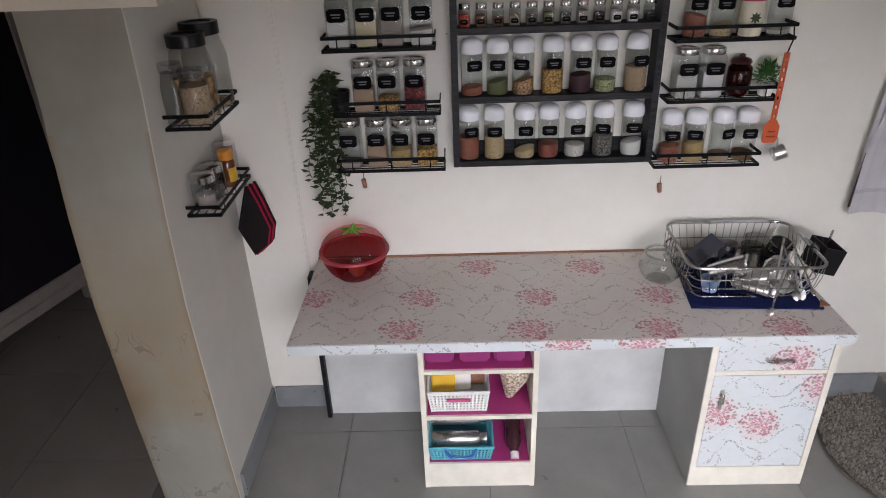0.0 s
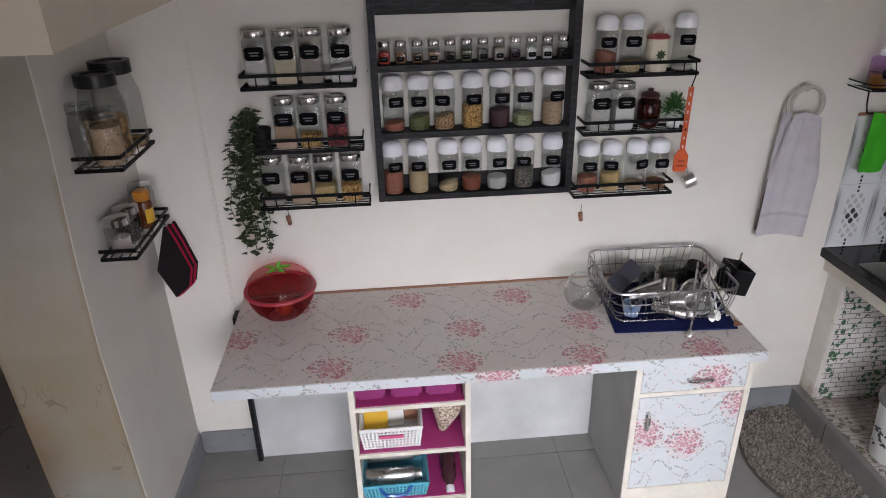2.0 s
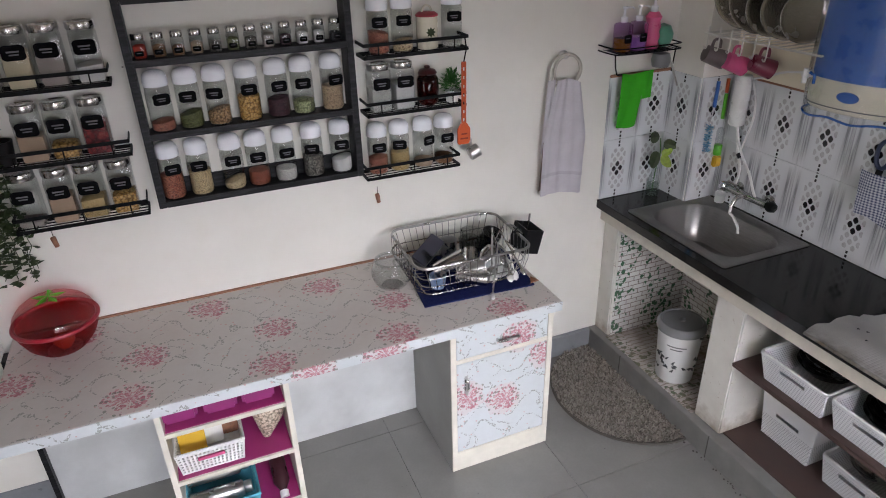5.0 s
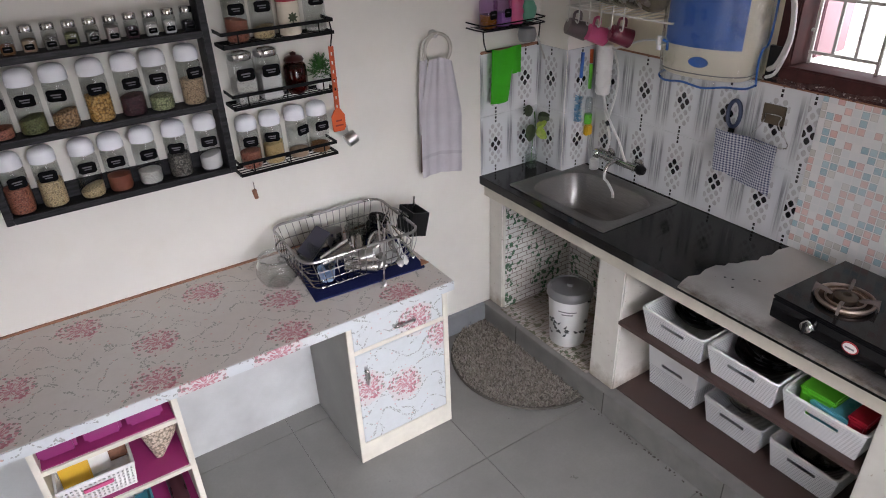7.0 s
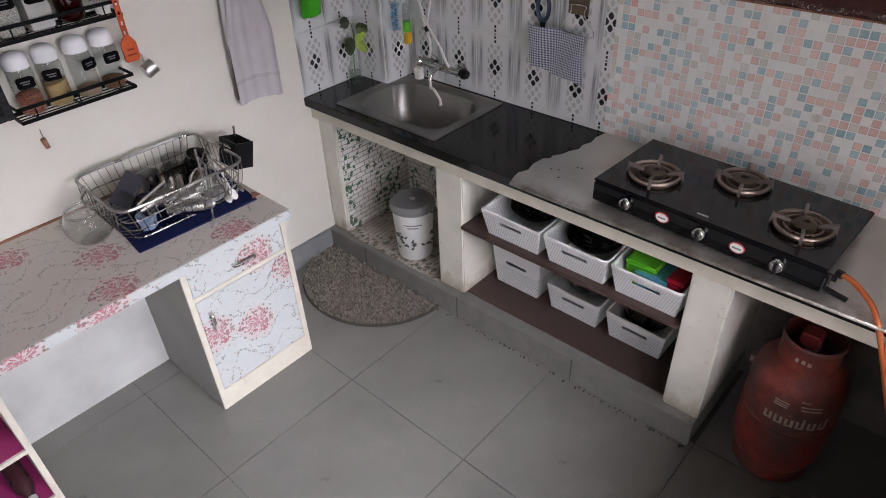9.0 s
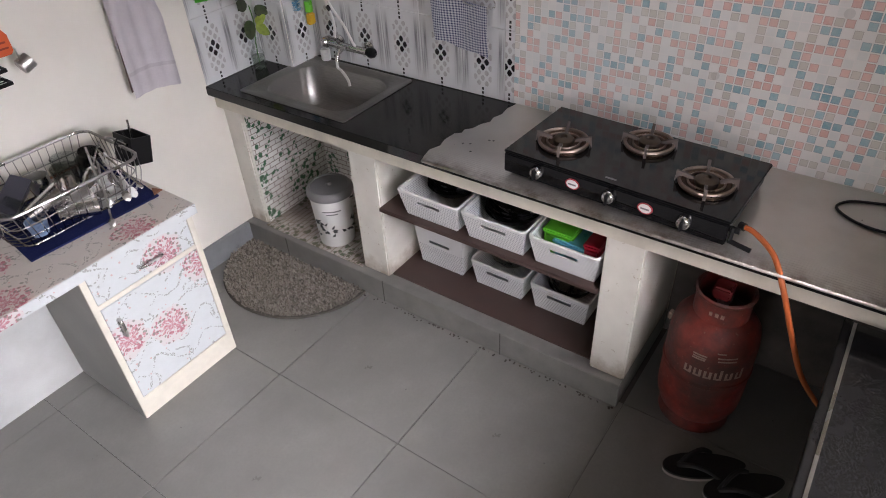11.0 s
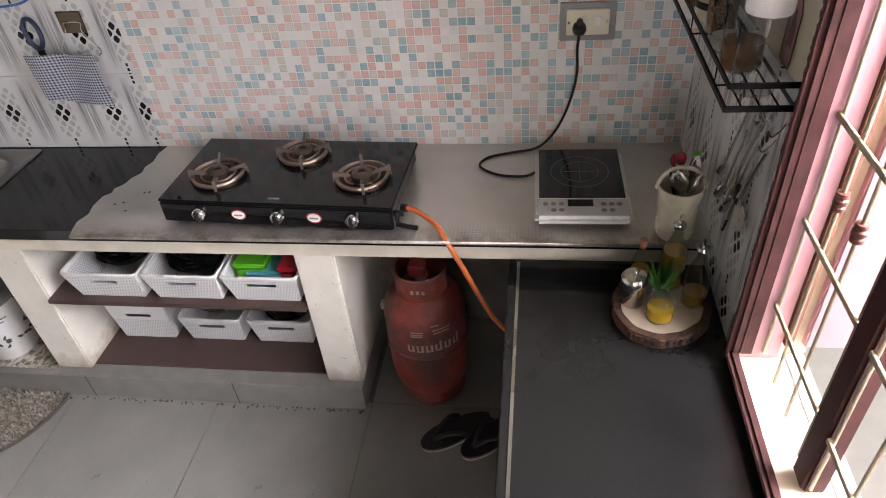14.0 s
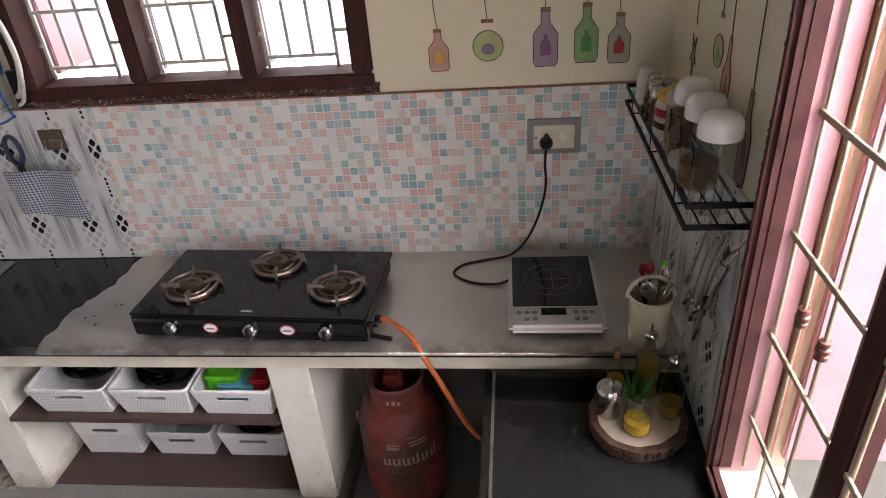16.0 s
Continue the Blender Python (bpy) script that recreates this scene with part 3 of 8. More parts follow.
# ---- mesh helpers ----
class G:
    """A bmesh that grows by simple solids."""
    def __init__(self):
        self.b = bmesh.new()

    def box(self, x0, x1, y0, y1, z0, z1, bevel=0.0, m=None):
        mm = Matrix.Translation(((x0 + x1) / 2, (y0 + y1) / 2, (z0 + z1) / 2)) @ Matrix.Diagonal((x1 - x0, y1 - y0, z1 - z0, 1))
        r = bmesh.ops.create_cube(self.b, size=1, matrix=(m @ mm) if m else mm)
        if bevel:
            es = {e for v in r["verts"] for e in v.link_edges}
            bmesh.ops.bevel(self.b, geom=list(es), offset=bevel, segments=2, affect="EDGES", clamp_overlap=True)
        return self

    def lathe(self, prof, seg=24, at=(0, 0, 0), m=None, square=0.0):
        """prof: (radius, height) from below. square: 0 round, towards 1 squarish."""
        rings = []
        for r, z in prof:
            ring = []
            for i in range(seg):
                a = 2 * math.pi * (i + 0.5) / seg
                k = 1.0
                if square:
                    k = 1 + square * (1 / max(abs(math.cos(a)), abs(math.sin(a))) - 1)
                p = Vector((at[0] + r * k * math.cos(a), at[1] + r * k * math.sin(a), at[2] + z))
                ring.append(self.b.verts.new(m @ p if m else p))
            rings.append(ring)
        for a, b in zip(rings, rings[1:]):
            for i in range(seg):
                f = self.b.faces.new((a[i], a[(i + 1) % seg], b[(i + 1) % seg], b[i]))
                f.smooth = True
        if prof[0][0] > 1e-5:
            self.b.faces.new(rings[0][::-1])
        if prof[-1][0] > 1e-5:
            self.b.faces.new(rings[-1])
        return self

    def tube(self, pts, r, seg=6, closed=False, m=None, smooth=True):
        pts = [Vector(p) for p in pts]
        if smooth and not closed and len(pts) > 3:
            q = []
            for i in range(len(pts) - 1):
                p0, p1, p2, p3 = pts[max(i - 1, 0)], pts[i], pts[i + 1], pts[min(i + 2, len(pts) - 1)]
                for t in (0, 0.25, 0.5, 0.75):
                    q.append(0.5 * (2 * p1 + (p2 - p0) * t + (2 * p0 - 5 * p1 + 4 * p2 - p3) * t * t + (3 * p1 - p0 - 3 * p2 + p3) * t ** 3))
            pts = q + [pts[-1]]
        n = len(pts)
        rings = []
        up = None
        for i, p in enumerate(pts):
            a = pts[(i - 1) % n] if (closed or i > 0) else p
            c = pts[(i + 1) % n] if (closed or i < n - 1) else p
            d = (c - a).normalized()
            if up is None:
                up = Vector((0, 0, 1)) if abs(d.z) < 0.9 else Vector((1, 0, 0))
            s = d.cross(up).normalized()
            up = s.cross(d).normalized()
            ring = []
            for k in range(seg):
                t = 2 * math.pi * k / seg
                q = p + r * (math.cos(t) * s + math.sin(t) * up)
                ring.append(self.b.verts.new(m @ q if m else q))
            rings.append(ring)
        for i in range(n if closed else n - 1):
            a, b = rings[i], rings[(i + 1) % n]
            for k in range(seg):
                f = self.b.faces.new((a[k], a[(k + 1) % seg], b[(k + 1) % seg], b[k]))
                f.smooth = True
        if not closed:
            self.b.faces.new(rings[0])
            self.b.faces.new(rings[-1][::-1])
        return self

    def prism(self, poly, z0, z1, m=None):
        """An upright solid over a plan outline."""
        lo = [self.b.verts.new(m @ Vector((x, y, z0)) if m else (x, y, z0)) for x, y in poly]
        hi = [self.b.verts.new(m @ Vector((x, y, z1)) if m else (x, y, z1)) for x, y in poly]
        n = len(poly)
        self.b.faces.new(lo[::-1])
        self.b.faces.new(hi)
        for i in range(n):
            self.b.faces.new((lo[i], lo[(i + 1) % n], hi[(i + 1) % n], hi[i]))
        return self

    def sheet(self, f, nu, nv, thick=0.0):
        """A surface f(u, v), u and v from 0 to 1, with some thickness along its second axis."""
        def layer(off):
            return [[self.b.verts.new(Vector(f(i / nu, j / nv)) + off) for j in range(nv + 1)] for i in range(nu + 1)]
        a = layer(Vector((0, 0, 0)))
        for i in range(nu):
            for j in range(nv):
                q = self.b.faces.new((a[i][j], a[i + 1][j], a[i + 1][j + 1], a[i][j + 1]))
                q.smooth = True
        return self

    def leaf(self, p, d, up, l, w):
        d, up = Vector(d).normalized(), Vector(up)
        s = d.cross(up)
        if s.length < 1e-4:
            s = d.cross(Vector((1, 0.2, 0)))
        s.normalize()
        n = s.cross(d)
        p = Vector(p)
        v = [self.b.verts.new(q) for q in (p, p + d * l * 0.45 + s * w - n * w * 0.3, p + d * l, p + d * l * 0.45 - s * w - n * w * 0.3, p + d * l * 0.5 + n * w * 0.25)]
        for a, c in ((0, 1), (1, 2), (2, 3), (3, 0)):
            self.b.faces.new((v[a], v[c], v[4]))
        return self

    def mesh(self, name, mat):
        bmesh.ops.recalc_face_normals(self.b, faces=self.b.faces[:])
        for e in self.b.edges:
            if len(e.link_faces) == 2 and e.calc_face_angle(0.0) > 0.75:
                e.smooth = False
        me = bpy.data.meshes.new(name)
        self.b.to_mesh(me)
        self.b.free()
        me.materials.append(mat)
        return me


def part(name, g, mat, parent, label="", smooth=True):
    ob = new(name, g.mesh(name, mat))
    ob.parent = parent
    if label:
        tagged(ob, label)
    return ob


def thing(name, at, label, category, group="", rz=0.0, kind=""):
    ob = new(name)
    ob.empty_display_size = 0.05
    ob.matrix_basis = pose(*at, 0, 0, rz)
    return tagged(ob, label, category, group, kind)


def solid(name, g, mat, label, category, kind="structure"):
    return tagged(new(name, g.mesh(name, mat)), label, category, "", kind)


def B(*a, **k):
    return G().box(*a, **k)


# ---- structure ----
YA, XE, YS, XL = 2.70, 2.37, -0.36, -0.87
CT = 0.842          # counter height
solid("ground", B(-9, 10, -10, 11, -0.30, -0.06), YARD, "pale concrete ground round the house", "ground")
floor = solid("floor", B(-3.2, XE, -2.6, 4.4, -0.06, -0.004), GROUT, "dark grout bed under grey floor tiles", "floor")
north = solid("wall_north", B(XL, XE + 0.15, YA, YA + 0.15, 0, 2.9), WALL, "cream painted plaster wall with small stains", "wall")
# the wall end bulges a little: its outline as depth and height, drawn out across the wall
BULGE = [(2.13, 0.0), (2.105, 0.45), (2.088, 0.95), (2.105, 1.25), (2.145, 1.6), (2.153, 1.8), (2.153, 2.9)]
ACROSS = Matrix(((0, 0, 1, 0), (1, 0, 0, 0), (0, 1, 0, 0), (0, 0, 0, 1)))
west = solid("wall_west", G().prism(BULGE + [(YA + 0.15, 2.9), (YA + 0.15, 0.0)], -1.165, XL, ACROSS), PILLAR, "worn cream wall end, toned dark, with brown stains and cracks", "wall")
solid("wall_face", G().prism(BULGE + [(YA, 2.9), (YA, 0.0)], XL, XL + 0.004, ACROSS), SIDEW, "cream painted side wall, toned darker", "wall")
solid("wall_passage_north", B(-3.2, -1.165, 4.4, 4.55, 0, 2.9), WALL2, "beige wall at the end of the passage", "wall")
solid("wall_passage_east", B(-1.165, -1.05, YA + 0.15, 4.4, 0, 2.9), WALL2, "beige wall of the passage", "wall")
# gap put into this unseen wall only to admit the west fill
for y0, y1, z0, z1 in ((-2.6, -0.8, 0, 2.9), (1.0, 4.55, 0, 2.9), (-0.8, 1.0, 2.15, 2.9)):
    solid("wall_passage_west", B(-3.35, -3.2, y0, y1, z0, z1), WALL2, "beige wall with an unseen gap added for the west fill", "wall")
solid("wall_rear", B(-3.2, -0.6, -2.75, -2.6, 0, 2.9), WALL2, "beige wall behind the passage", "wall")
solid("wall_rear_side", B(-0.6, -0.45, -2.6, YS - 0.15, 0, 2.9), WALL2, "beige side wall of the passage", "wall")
solid("ceiling", B(-3.35, XE + 0.15, -2.75, 4.55, 2.9, 3.02), CEIL, "unseen ceiling, greyed to hold back bounced light", "ceiling")
solid("ceiling_loft", G().prism([(-0.428, 1.352), (-0.55, YA), (-3.2, YA), (-3.2, 1.375)], 1.93, 2.9), LOFTP,
      "cream plastered loft hanging over the passage", "loft")

# east wall round its window, south wall round its window
WY0, WY1, WZ0, WZ1 = 0.53, 1.64, 1.43, 2.15
east = thing("wall_east", (0, 0, 0), "pale yellow wall with a barred window", "wall", kind="structure")
for y0, y1, z0, z1 in ((YS - 0.15, WY0, 0, 2.9), (WY1, YA, 0, 2.9), (WY0, WY1, 0, WZ0), (WY0, WY1, WZ1, 2.9)):
    part("wall_piece", B(XE, XE + 0.15, y0, y1, z0, z1), YELLOWISH, east)
SX0, SX1, SZ0, SZ1 = -0.30, 1.519, 0.77, 2.0
south = thing("wall_south", (0, 0, 0), "pale cream wall with a wide barred window", "wall", kind="structure")
for x0, x1, z0, z1 in ((SX1, XE, 0, 2.9), (-0.45, SX0, 0, 2.9), (SX0, SX1, 0, SZ0), (SX0, SX1, SZ1, 2.9)):
    part("wall_piece", B(x0, x1, YS - 0.15, YS, z0, z1), YELLOWISH, south)

solid("wall_pier", B(XL + 0.004, -0.612, YA - 0.020, YA, 0.118, 2.9, 0.006), WALL, "shallow plastered pier beside the corner", "wall")
column = solid("corner_column", B(2.20, XE, 2.51, YA, CT, 2.9), WALL, "cream plastered column in the corner", "column")
solid("baseboard_north", B(XL + 0.019, 1.87, YA - 0.023, YA, 0, 0.118, 0.002), BASE, "grey tile skirting with a dusty top", "baseboard")
solid("baseboard_west", B(XL + 0.004, XL + 0.018, 2.16, YA - 0.024, 0, 0.118, 0.002), BASE, "grey tile skirting", "baseboard")
solid("trim", B(XE - 0.008, XE, YS, 2.51, 1.408, 1.415, 0.002), CORK, "thin brown edge above the wallpaper", "trim")
solid("trim_corner", B(1.862, 2.20, YA - 0.012, YA, 1.408, 1.420, 0.003), CORK, "thin brown edge above the wall tiles", "trim")

# outside, bright through both windows
bd = Nodes("bright_daylight")
em = bd.t.nodes.new("ShaderNodeEmission")
bd.put(em.inputs[0], bd.mix(bd.ramp(bd.noise(1.6, 3.0), 0.55, 0.7), (1.0, 1.0, 1.0), (0.80, 0.86, 0.72)))
em.inputs[1].default_value = 3.6
bd.t.links.new(em.outputs[0], bd.t.nodes["Material Output"].inputs[0])
solid("backdrop_east", B(4.4, 4.42, -2.5, 5.0, -0.05, 4.0), bd.m, "overexposed bright yard", "backdrop")
solid("backdrop_south", B(-4.0, 4.3, -3.62, -3.6, -0.05, 4.0), bd.m, "overexposed bright yard", "backdrop")


def window(name, along, centre, lo, hi, z0, z1, mull, frame_w, depth, label, kind):
    """Wooden window along an axis ('x' or 'y'); mull: its uprights' centres."""
    th = thing(name, (0, 0, 0), label, "window", kind="structure")

    def bar(a0, a1, c0, c1, zz0, zz1, bev=0.006):
        return B(a0, a1, c0, c1, zz0, zz1, bev) if along == "x" else B(c0, c1, a0, a1, zz0, zz1, bev)
    c0, c1 = centre - depth / 2, centre + depth / 2
    part("window_frame", bar(lo, hi, c0, c1, z0, z0 + frame_w), BROWNW, th)
    part("window_frame", bar(lo, hi, c0, c1, z1 - frame_w, z1), BROWNW, th)
    for a in (lo, hi - frame_w):
        part("window_frame", bar(a, a + frame_w, c0, c1, z0 + frame_w, z1 - frame_w), BROWNW, th)
    for a in mull:
        part("mullion", bar(a - frame_w * 0.42, a + frame_w * 0.42, c0 + 0.004, c1 - 0.004, z0 + frame_w, z1 - frame_w), BROWNW, th)
    return th, bar


we, wbar = window("window_1", "y", XE + 0.045, 0.505, 1.66, 1.415, 2.17, (1.25, 0.893), 0.064, 0.12,
                  "maroon wooden window with white iron bars and three lights", "e")
# rough plaster lip under the frame
def crust(along, n, rows):
    """A rough plaster skin along an edge: rows of points over its section, each shaken a little."""
    g = G()
    vs = [[g.b.verts.new(along(i / n, k / (rows - 1))) for k in range(rows)] for i in range(n + 1)]
    for i in range(n):
        for k in range(rows - 1):
            g.b.faces.new((vs[i][k], vs[i + 1][k], vs[i + 1][k + 1], vs[i][k + 1]))
    return g


def shake(k):
    return random.uniform(-k, k)


g = crust(lambda u, v: (XE + 0.002 - 0.024 * math.sin(math.pi * v) + shake(0.004), 0.49 + 1.19 * u, 1.412 + 0.034 * v + shake(0.003) + 0.004 * math.sin(40 * u)), 150, 7)
part("plaster_lip", g, CHIPPED, we, "chipped maroon paint on rough plaster")
for lo, hi in ((0.569, 0.866), (0.920, 1.223), (1.277, 1.596)):
    xb = XE + 0.075
    ys = [hi - 0.012 - 0.0745 * k for k in range(4)]
    for k, y in enumerate(ys):
        part("bar", B(xb, xb + 0.008, y - 0.005, y + 0.005, 1.48 if k in (0, 3) else 1.515, 2.106), WHITEBAR, we)
    for z in (1.518, 1.692, 1.90):
        part("bar", B(xb - 0.004, xb + 0.004, ys[3] - 0.005, ys[0] + 0.005, z - 0.005, z + 0.005), WHITEBAR, we)
    for z in (1.59, 1.80):
        part("stub", B(xb - 0.004, xb + 0.004, ys[0], hi, z - 0.005, z + 0.005), WHITEBAR, we)
        part("stub", B(xb - 0.004, xb + 0.004, lo, ys[3], z - 0.005, z + 0.005), WHITEBAR, we)
    part("shutter", B(XE + 0.11, XE + (0.30 if hi > 1.5 else 0.19), hi - 0.012, hi + 0.012, 1.49, 2.10, 0.004), PINKW if hi > 1.5 else LILACW, we, "pale wooden shutter standing open")

ws, wbar = window("window_2", "x", YS + 0.011, -0.36, 1.528, 0.755, 2.06, (), 0.036, 0.022,
                  "maroon wooden window with iron bars and turned knobs", "s")
for x in (1.186, 0.80, 0.415, 0.03):
    part("mullion", B(x - 0.029, x + 0.029, YS - 0.085, YS - 0.040, 0.775, 2.03, 0.006), BROWNW, ws)
for lo, hi in ((1.216, 1.500), (0.831, 1.156), (0.446, 0.770), (0.061, 0.385)):
    yb = YS - 0.050
    w = hi - lo
    if hi == 1.500:
        part("jamb_lining", B(hi, hi + 0.018, YS - 0.085, YS - 0.001, 0.778, 2.003), PINKW, ws, "pale pink jamb")
        part("frame_return", B(hi - 0.004, hi, YS - 0.026, YS - 0.001, 0.79, 2.003), BROWNW, ws)
    e0, e1, s1 = (0.105, 0.088, 0.13) if hi == 1.500 else (0.23, 0.185, 0.30)
    part("shutter_edge", B(hi - 0.012, hi + 0.012, YS - e0, YS - e1, 0.82, 2.0, 0.004), TERRA, ws, "weathered brown shutter edge")
    part("shutter", B(hi - 0.008, hi + 0.014, YS - 0.56, YS - s1, 0.82, 2.0, 0.004), PINKW, ws, "pale pink wooden shutter standing open")
    xs = [hi - 0.006 - w * k for k in (0.0, 0.31, 0.62, 0.95)]
    for x in xs:
        part("bar", G().tube([(x, yb, 0.80), (x, yb, 2.005)], 0.0042), GOLD, ws)
    for k in range(5):
        z = 0.945 + 0.2255 * k
        part("bar", B(lo - 0.002, hi + 0.002, yb + 0.003, yb + 0.009, z - 0.006, z + 0.006, 0.001), GOLD, ws)
    for x in xs[1:3]:
        part("knob", G().lathe([(0.004, -0.03), (0.017, -0.028), (0.017, -0.016), (0.013, -0.012), (0.019, -0.006), (0.019, 0.006), (0.013, 0.011), (0.017, 0.016), (0.016, 0.027), (0.004, 0.03)], 16, m=Matrix.Translation((x, yb, 1.280)) @ Matrix.Scale(0.66, 4)), WOODK, ws, "turned brown wooden knob")
part("inner_bead", B(1.496, 1.504, YS + 0.022, YS + 0.030, 0.79, 2.03, 0.002), BROWNW, ws)
part("inner_bead", B(-0.33, 1.496, YS + 0.022, YS + 0.030, 0.783, 0.791, 0.002), BROWNW, ws)
# chipped plaster edge between the wall tiles and the frame
g = crust(lambda u, v: (1.522 + 0.036 * v + shake(0.0025) + 0.003 * math.sin(34 * u), YS - 0.002 + 0.016 * math.sin(math.pi * v) + shake(0.003), 0.756 + 1.30 * u), 170, 7)
part("plaster_lip", g, CHIPPED, ws, "chipped maroon paint on rough plaster")
solid("sill_south", B(SX0, SX1, YS - 0.15, YS - 0.102, 0.752, 0.775, 0.004), POSTP, "sunlit white outer sill", "sill")

# counter: plinth, posts, beam, granite, steel
solid("plinth", B(1.872, XE, 0.725, YA, 0, 0.118, 0.003), PLINTHT, "grey tiled plinth under the counter", "plinth")
for y in (2.42, 1.82, 1.22):
    solid("plinth_joint", B(1.8705, 1.874, y, y + 0.004, 0.0, 0.1165), GROUT, "dark joint between plinth tiles", "joint")
POSTS = ((2.588, YA, 1.912), (1.812, 1.957, 1.912), (0.725, 0.858, 1.905))
for y0, y1, x0 in POSTS:
    solid("counter_post", B(x0, XE, y0, y1, 0.116, 0.735, 0.006), POSTP, "white plastered wall post under the counter", "post")
for x0, x1, y0, y1 in ((1.885, XE, YS, 1.970), (1.885, 1.942, 1.970, 2.505), (2.302, XE, 1.970, 2.505), (1.885, XE, 2.505, YA)):
    solid("counter_beam", B(x0, x1, y0, y1, 0.735, 0.800), COUNTERP, "cream plastered concrete counter slab", "counter")
counter = thing("worktop", (0, 0, 0), "polished black granite worktop with a sink cut-out", "worktop", kind="structure")
for x0, x1, y0, y1 in ((1.858, 1.945, 1.975, 2.495), (2.299, XE, 1.975, 2.495), (1.858, XE, 2.495, YA), (1.858, XE, YS, 1.975)):
    part("stone_slab", B(x0, x1, y0, y1, 0.800, CT - 0.002, 0.0), GRANITE, counter)
part("front_edge", B(1.856, 1.8585, YS, YA, 0.806, CT - 0.003), GRANITE, counter)
# jagged steel sheet over the stove end
edge = [(1.828, 1.515), (1.862, 1.526), (1.90, 1.533), (1.94, 1.517), (1.985, 1.528), (2.04, 1.524), (2.06, 1.503), (2.085, 1.508), (2.11, 1.487), (2.15, 1.479), (2.185, 1.458), (2.22, 1.466), (2.26, 1.452), (2.31, 1.460), (2.368, 1.447)]
sheet = thing("steel_sheet", (0, 0, 0), "worn dimpled steel sheet laid over the worktop, torn at one end", "metal sheet")
part("sheet", G().prism([(2.368, -0.355), (1.828, -0.355), *edge], CT - 0.002, CT + 0.001), SHEET, sheet)
g = G()
g.tube([(1.828, -0.355, CT - 0.003), (1.828, 1.515, CT - 0.003)], 0.006, 8)
part("rolled_edge", g, SHEET, sheet)
for x, y in ((1.99, 1.455), (2.0, 1.43), (1.955, 1.40), (2.055, 1.385), (2.06, 1.37)):
    part("hole", G().prism([(x, y), (x + 0.007, y - 0.004), (x + 0.009, y + 0.003), (x + 0.003, y + 0.005)], CT + 0.001, CT + 0.0016), BLACK, sheet)

g = G()
for i in range(150):
    y = random.uniform(0.73, 2.66)
    r = random.uniform(0.002, 0.006)
    g.lathe([(r, 0.0), (r * 0.7, r * 0.5), (0, r * 0.6)], 5, (1.866 - abs(random.gauss(0, 0.006)), y, 0.0))
solid("floor_dirt", g, CEMENT, "dusty dirt in the joint at the foot of the plinth", "dirt", "stuff")

# alcove under the sink
solid("alcove_back", B(XE - 0.004, XE - 0.0005, 1.957, 2.588, 0.12, 0.735), IVY, "ivy and white brick wallpaper", "wallpaper")
solid("alcove_side", B(1.93, XE - 0.004, 2.584, 2.587, 0.12, 0.735), IVY, "ivy and white brick wallpaper", "wallpaper")
solid("alcove_floor", B(1.90, XE - 0.004, 1.96, 2.584, 0.118, 0.121), IVYF, "ivy and brick patterned floor sheet", "floor sheet")
solid("bay_floor", B(1.935, XE, 0.86, 1.81, 0.118, 0.124), BROWNB, "dark brown board on the plinth", "board")
# dark grey sheet over the back wall of the cylinder bay
solid("bay_back", B(XE - 0.005, XE - 0.0005, YS + 0.002, 0.724, 0.002, 0.734), CEMENT, "rough dark grey sheet behind the gas cylinder", "wall")
shelf = thing("counter_shelf", (0, 0, 0), "thin dark brown shelf board under the counter", "shelf")
part("board", B(1.895, XE, 0.86, 1.81, 0.478, 0.496, 0.003), BROWNB, shelf)
solid("mosaic_paper", B(XE - 0.004, XE - 0.001, YS, 1.462, CT, 1.408), MOSAIC, "printed mosaic wallpaper in white, pink and blue squares", "wallpaper")

# lower dark slab along the south wall
slab = thing("low_worktop", (0, 0, 0), "black granite side worktop with a pale edge line", "worktop", kind="structure")
part("stone_slab", B(0.55, 1.856, YS, 0.178, 0.722, 0.752, 0.003), GRANITE, slab)
part("edge_strip", B(0.55, 1.85, 0.152, 0.160, 0.7523, 0.7545), STEEL, slab, "worn pale metal strip")
part("raised_edge", B(0.55, 1.856, 0.164, 0.182, 0.735, 0.760, 0.003), GRANITE, slab)
part("support", B(0.60, 0.72, YS, 0.10, 0, 0.722), POSTP, slab)
part("support", B(1.56, 1.86, YS, -0.26, 0, 0.722), BLACKWOOD, slab)


def stick(parent, w, h, m):
    ob = new("tile", B(-w / 2 + 0.0008, w / 2 - 0.0008, -0.003, 0.003, -h / 2 + 0.0008, h / 2 - 0.0008).mesh("tile", DECOR))
    ob.parent = parent
    ob.matrix_basis = m
    return ob


TZ = [(CT, 1.125), (1.125, 1.408)]
for z0, z1 in TZ:
    z, h = (z0 + z1) / 2, z1 - z0
    for i in range(2):
        stick(north, 0.168, h, pose(1.862 + 0.085 + 0.169 * i, YA - 0.003, z))
    stick(column, 0.19, h, pose(2.197, 2.606, z, 0, 0, 90))
    stick(column, 0.168, h, pose(2.285, 2.507, z))
    y = 2.503
    while y > 1.5:
        w = min(0.2, y - 1.462)
        stick(east, w, h, pose(XE - 0.003, y - w / 2, z, 0, 0, 90))
        y -= 0.2
    for i in range(4):
        w = 0.2
        stick(south, w, h, pose(XE - 0.1 - 0.2 * i, YS + 0.003, z, 0, 0, 180))
for i in range(2):
    stick(south, 0.15, 0.09, pose(1.645 + 0.15 * i, YS + 0.003, 0.797, 0, 0, 180))


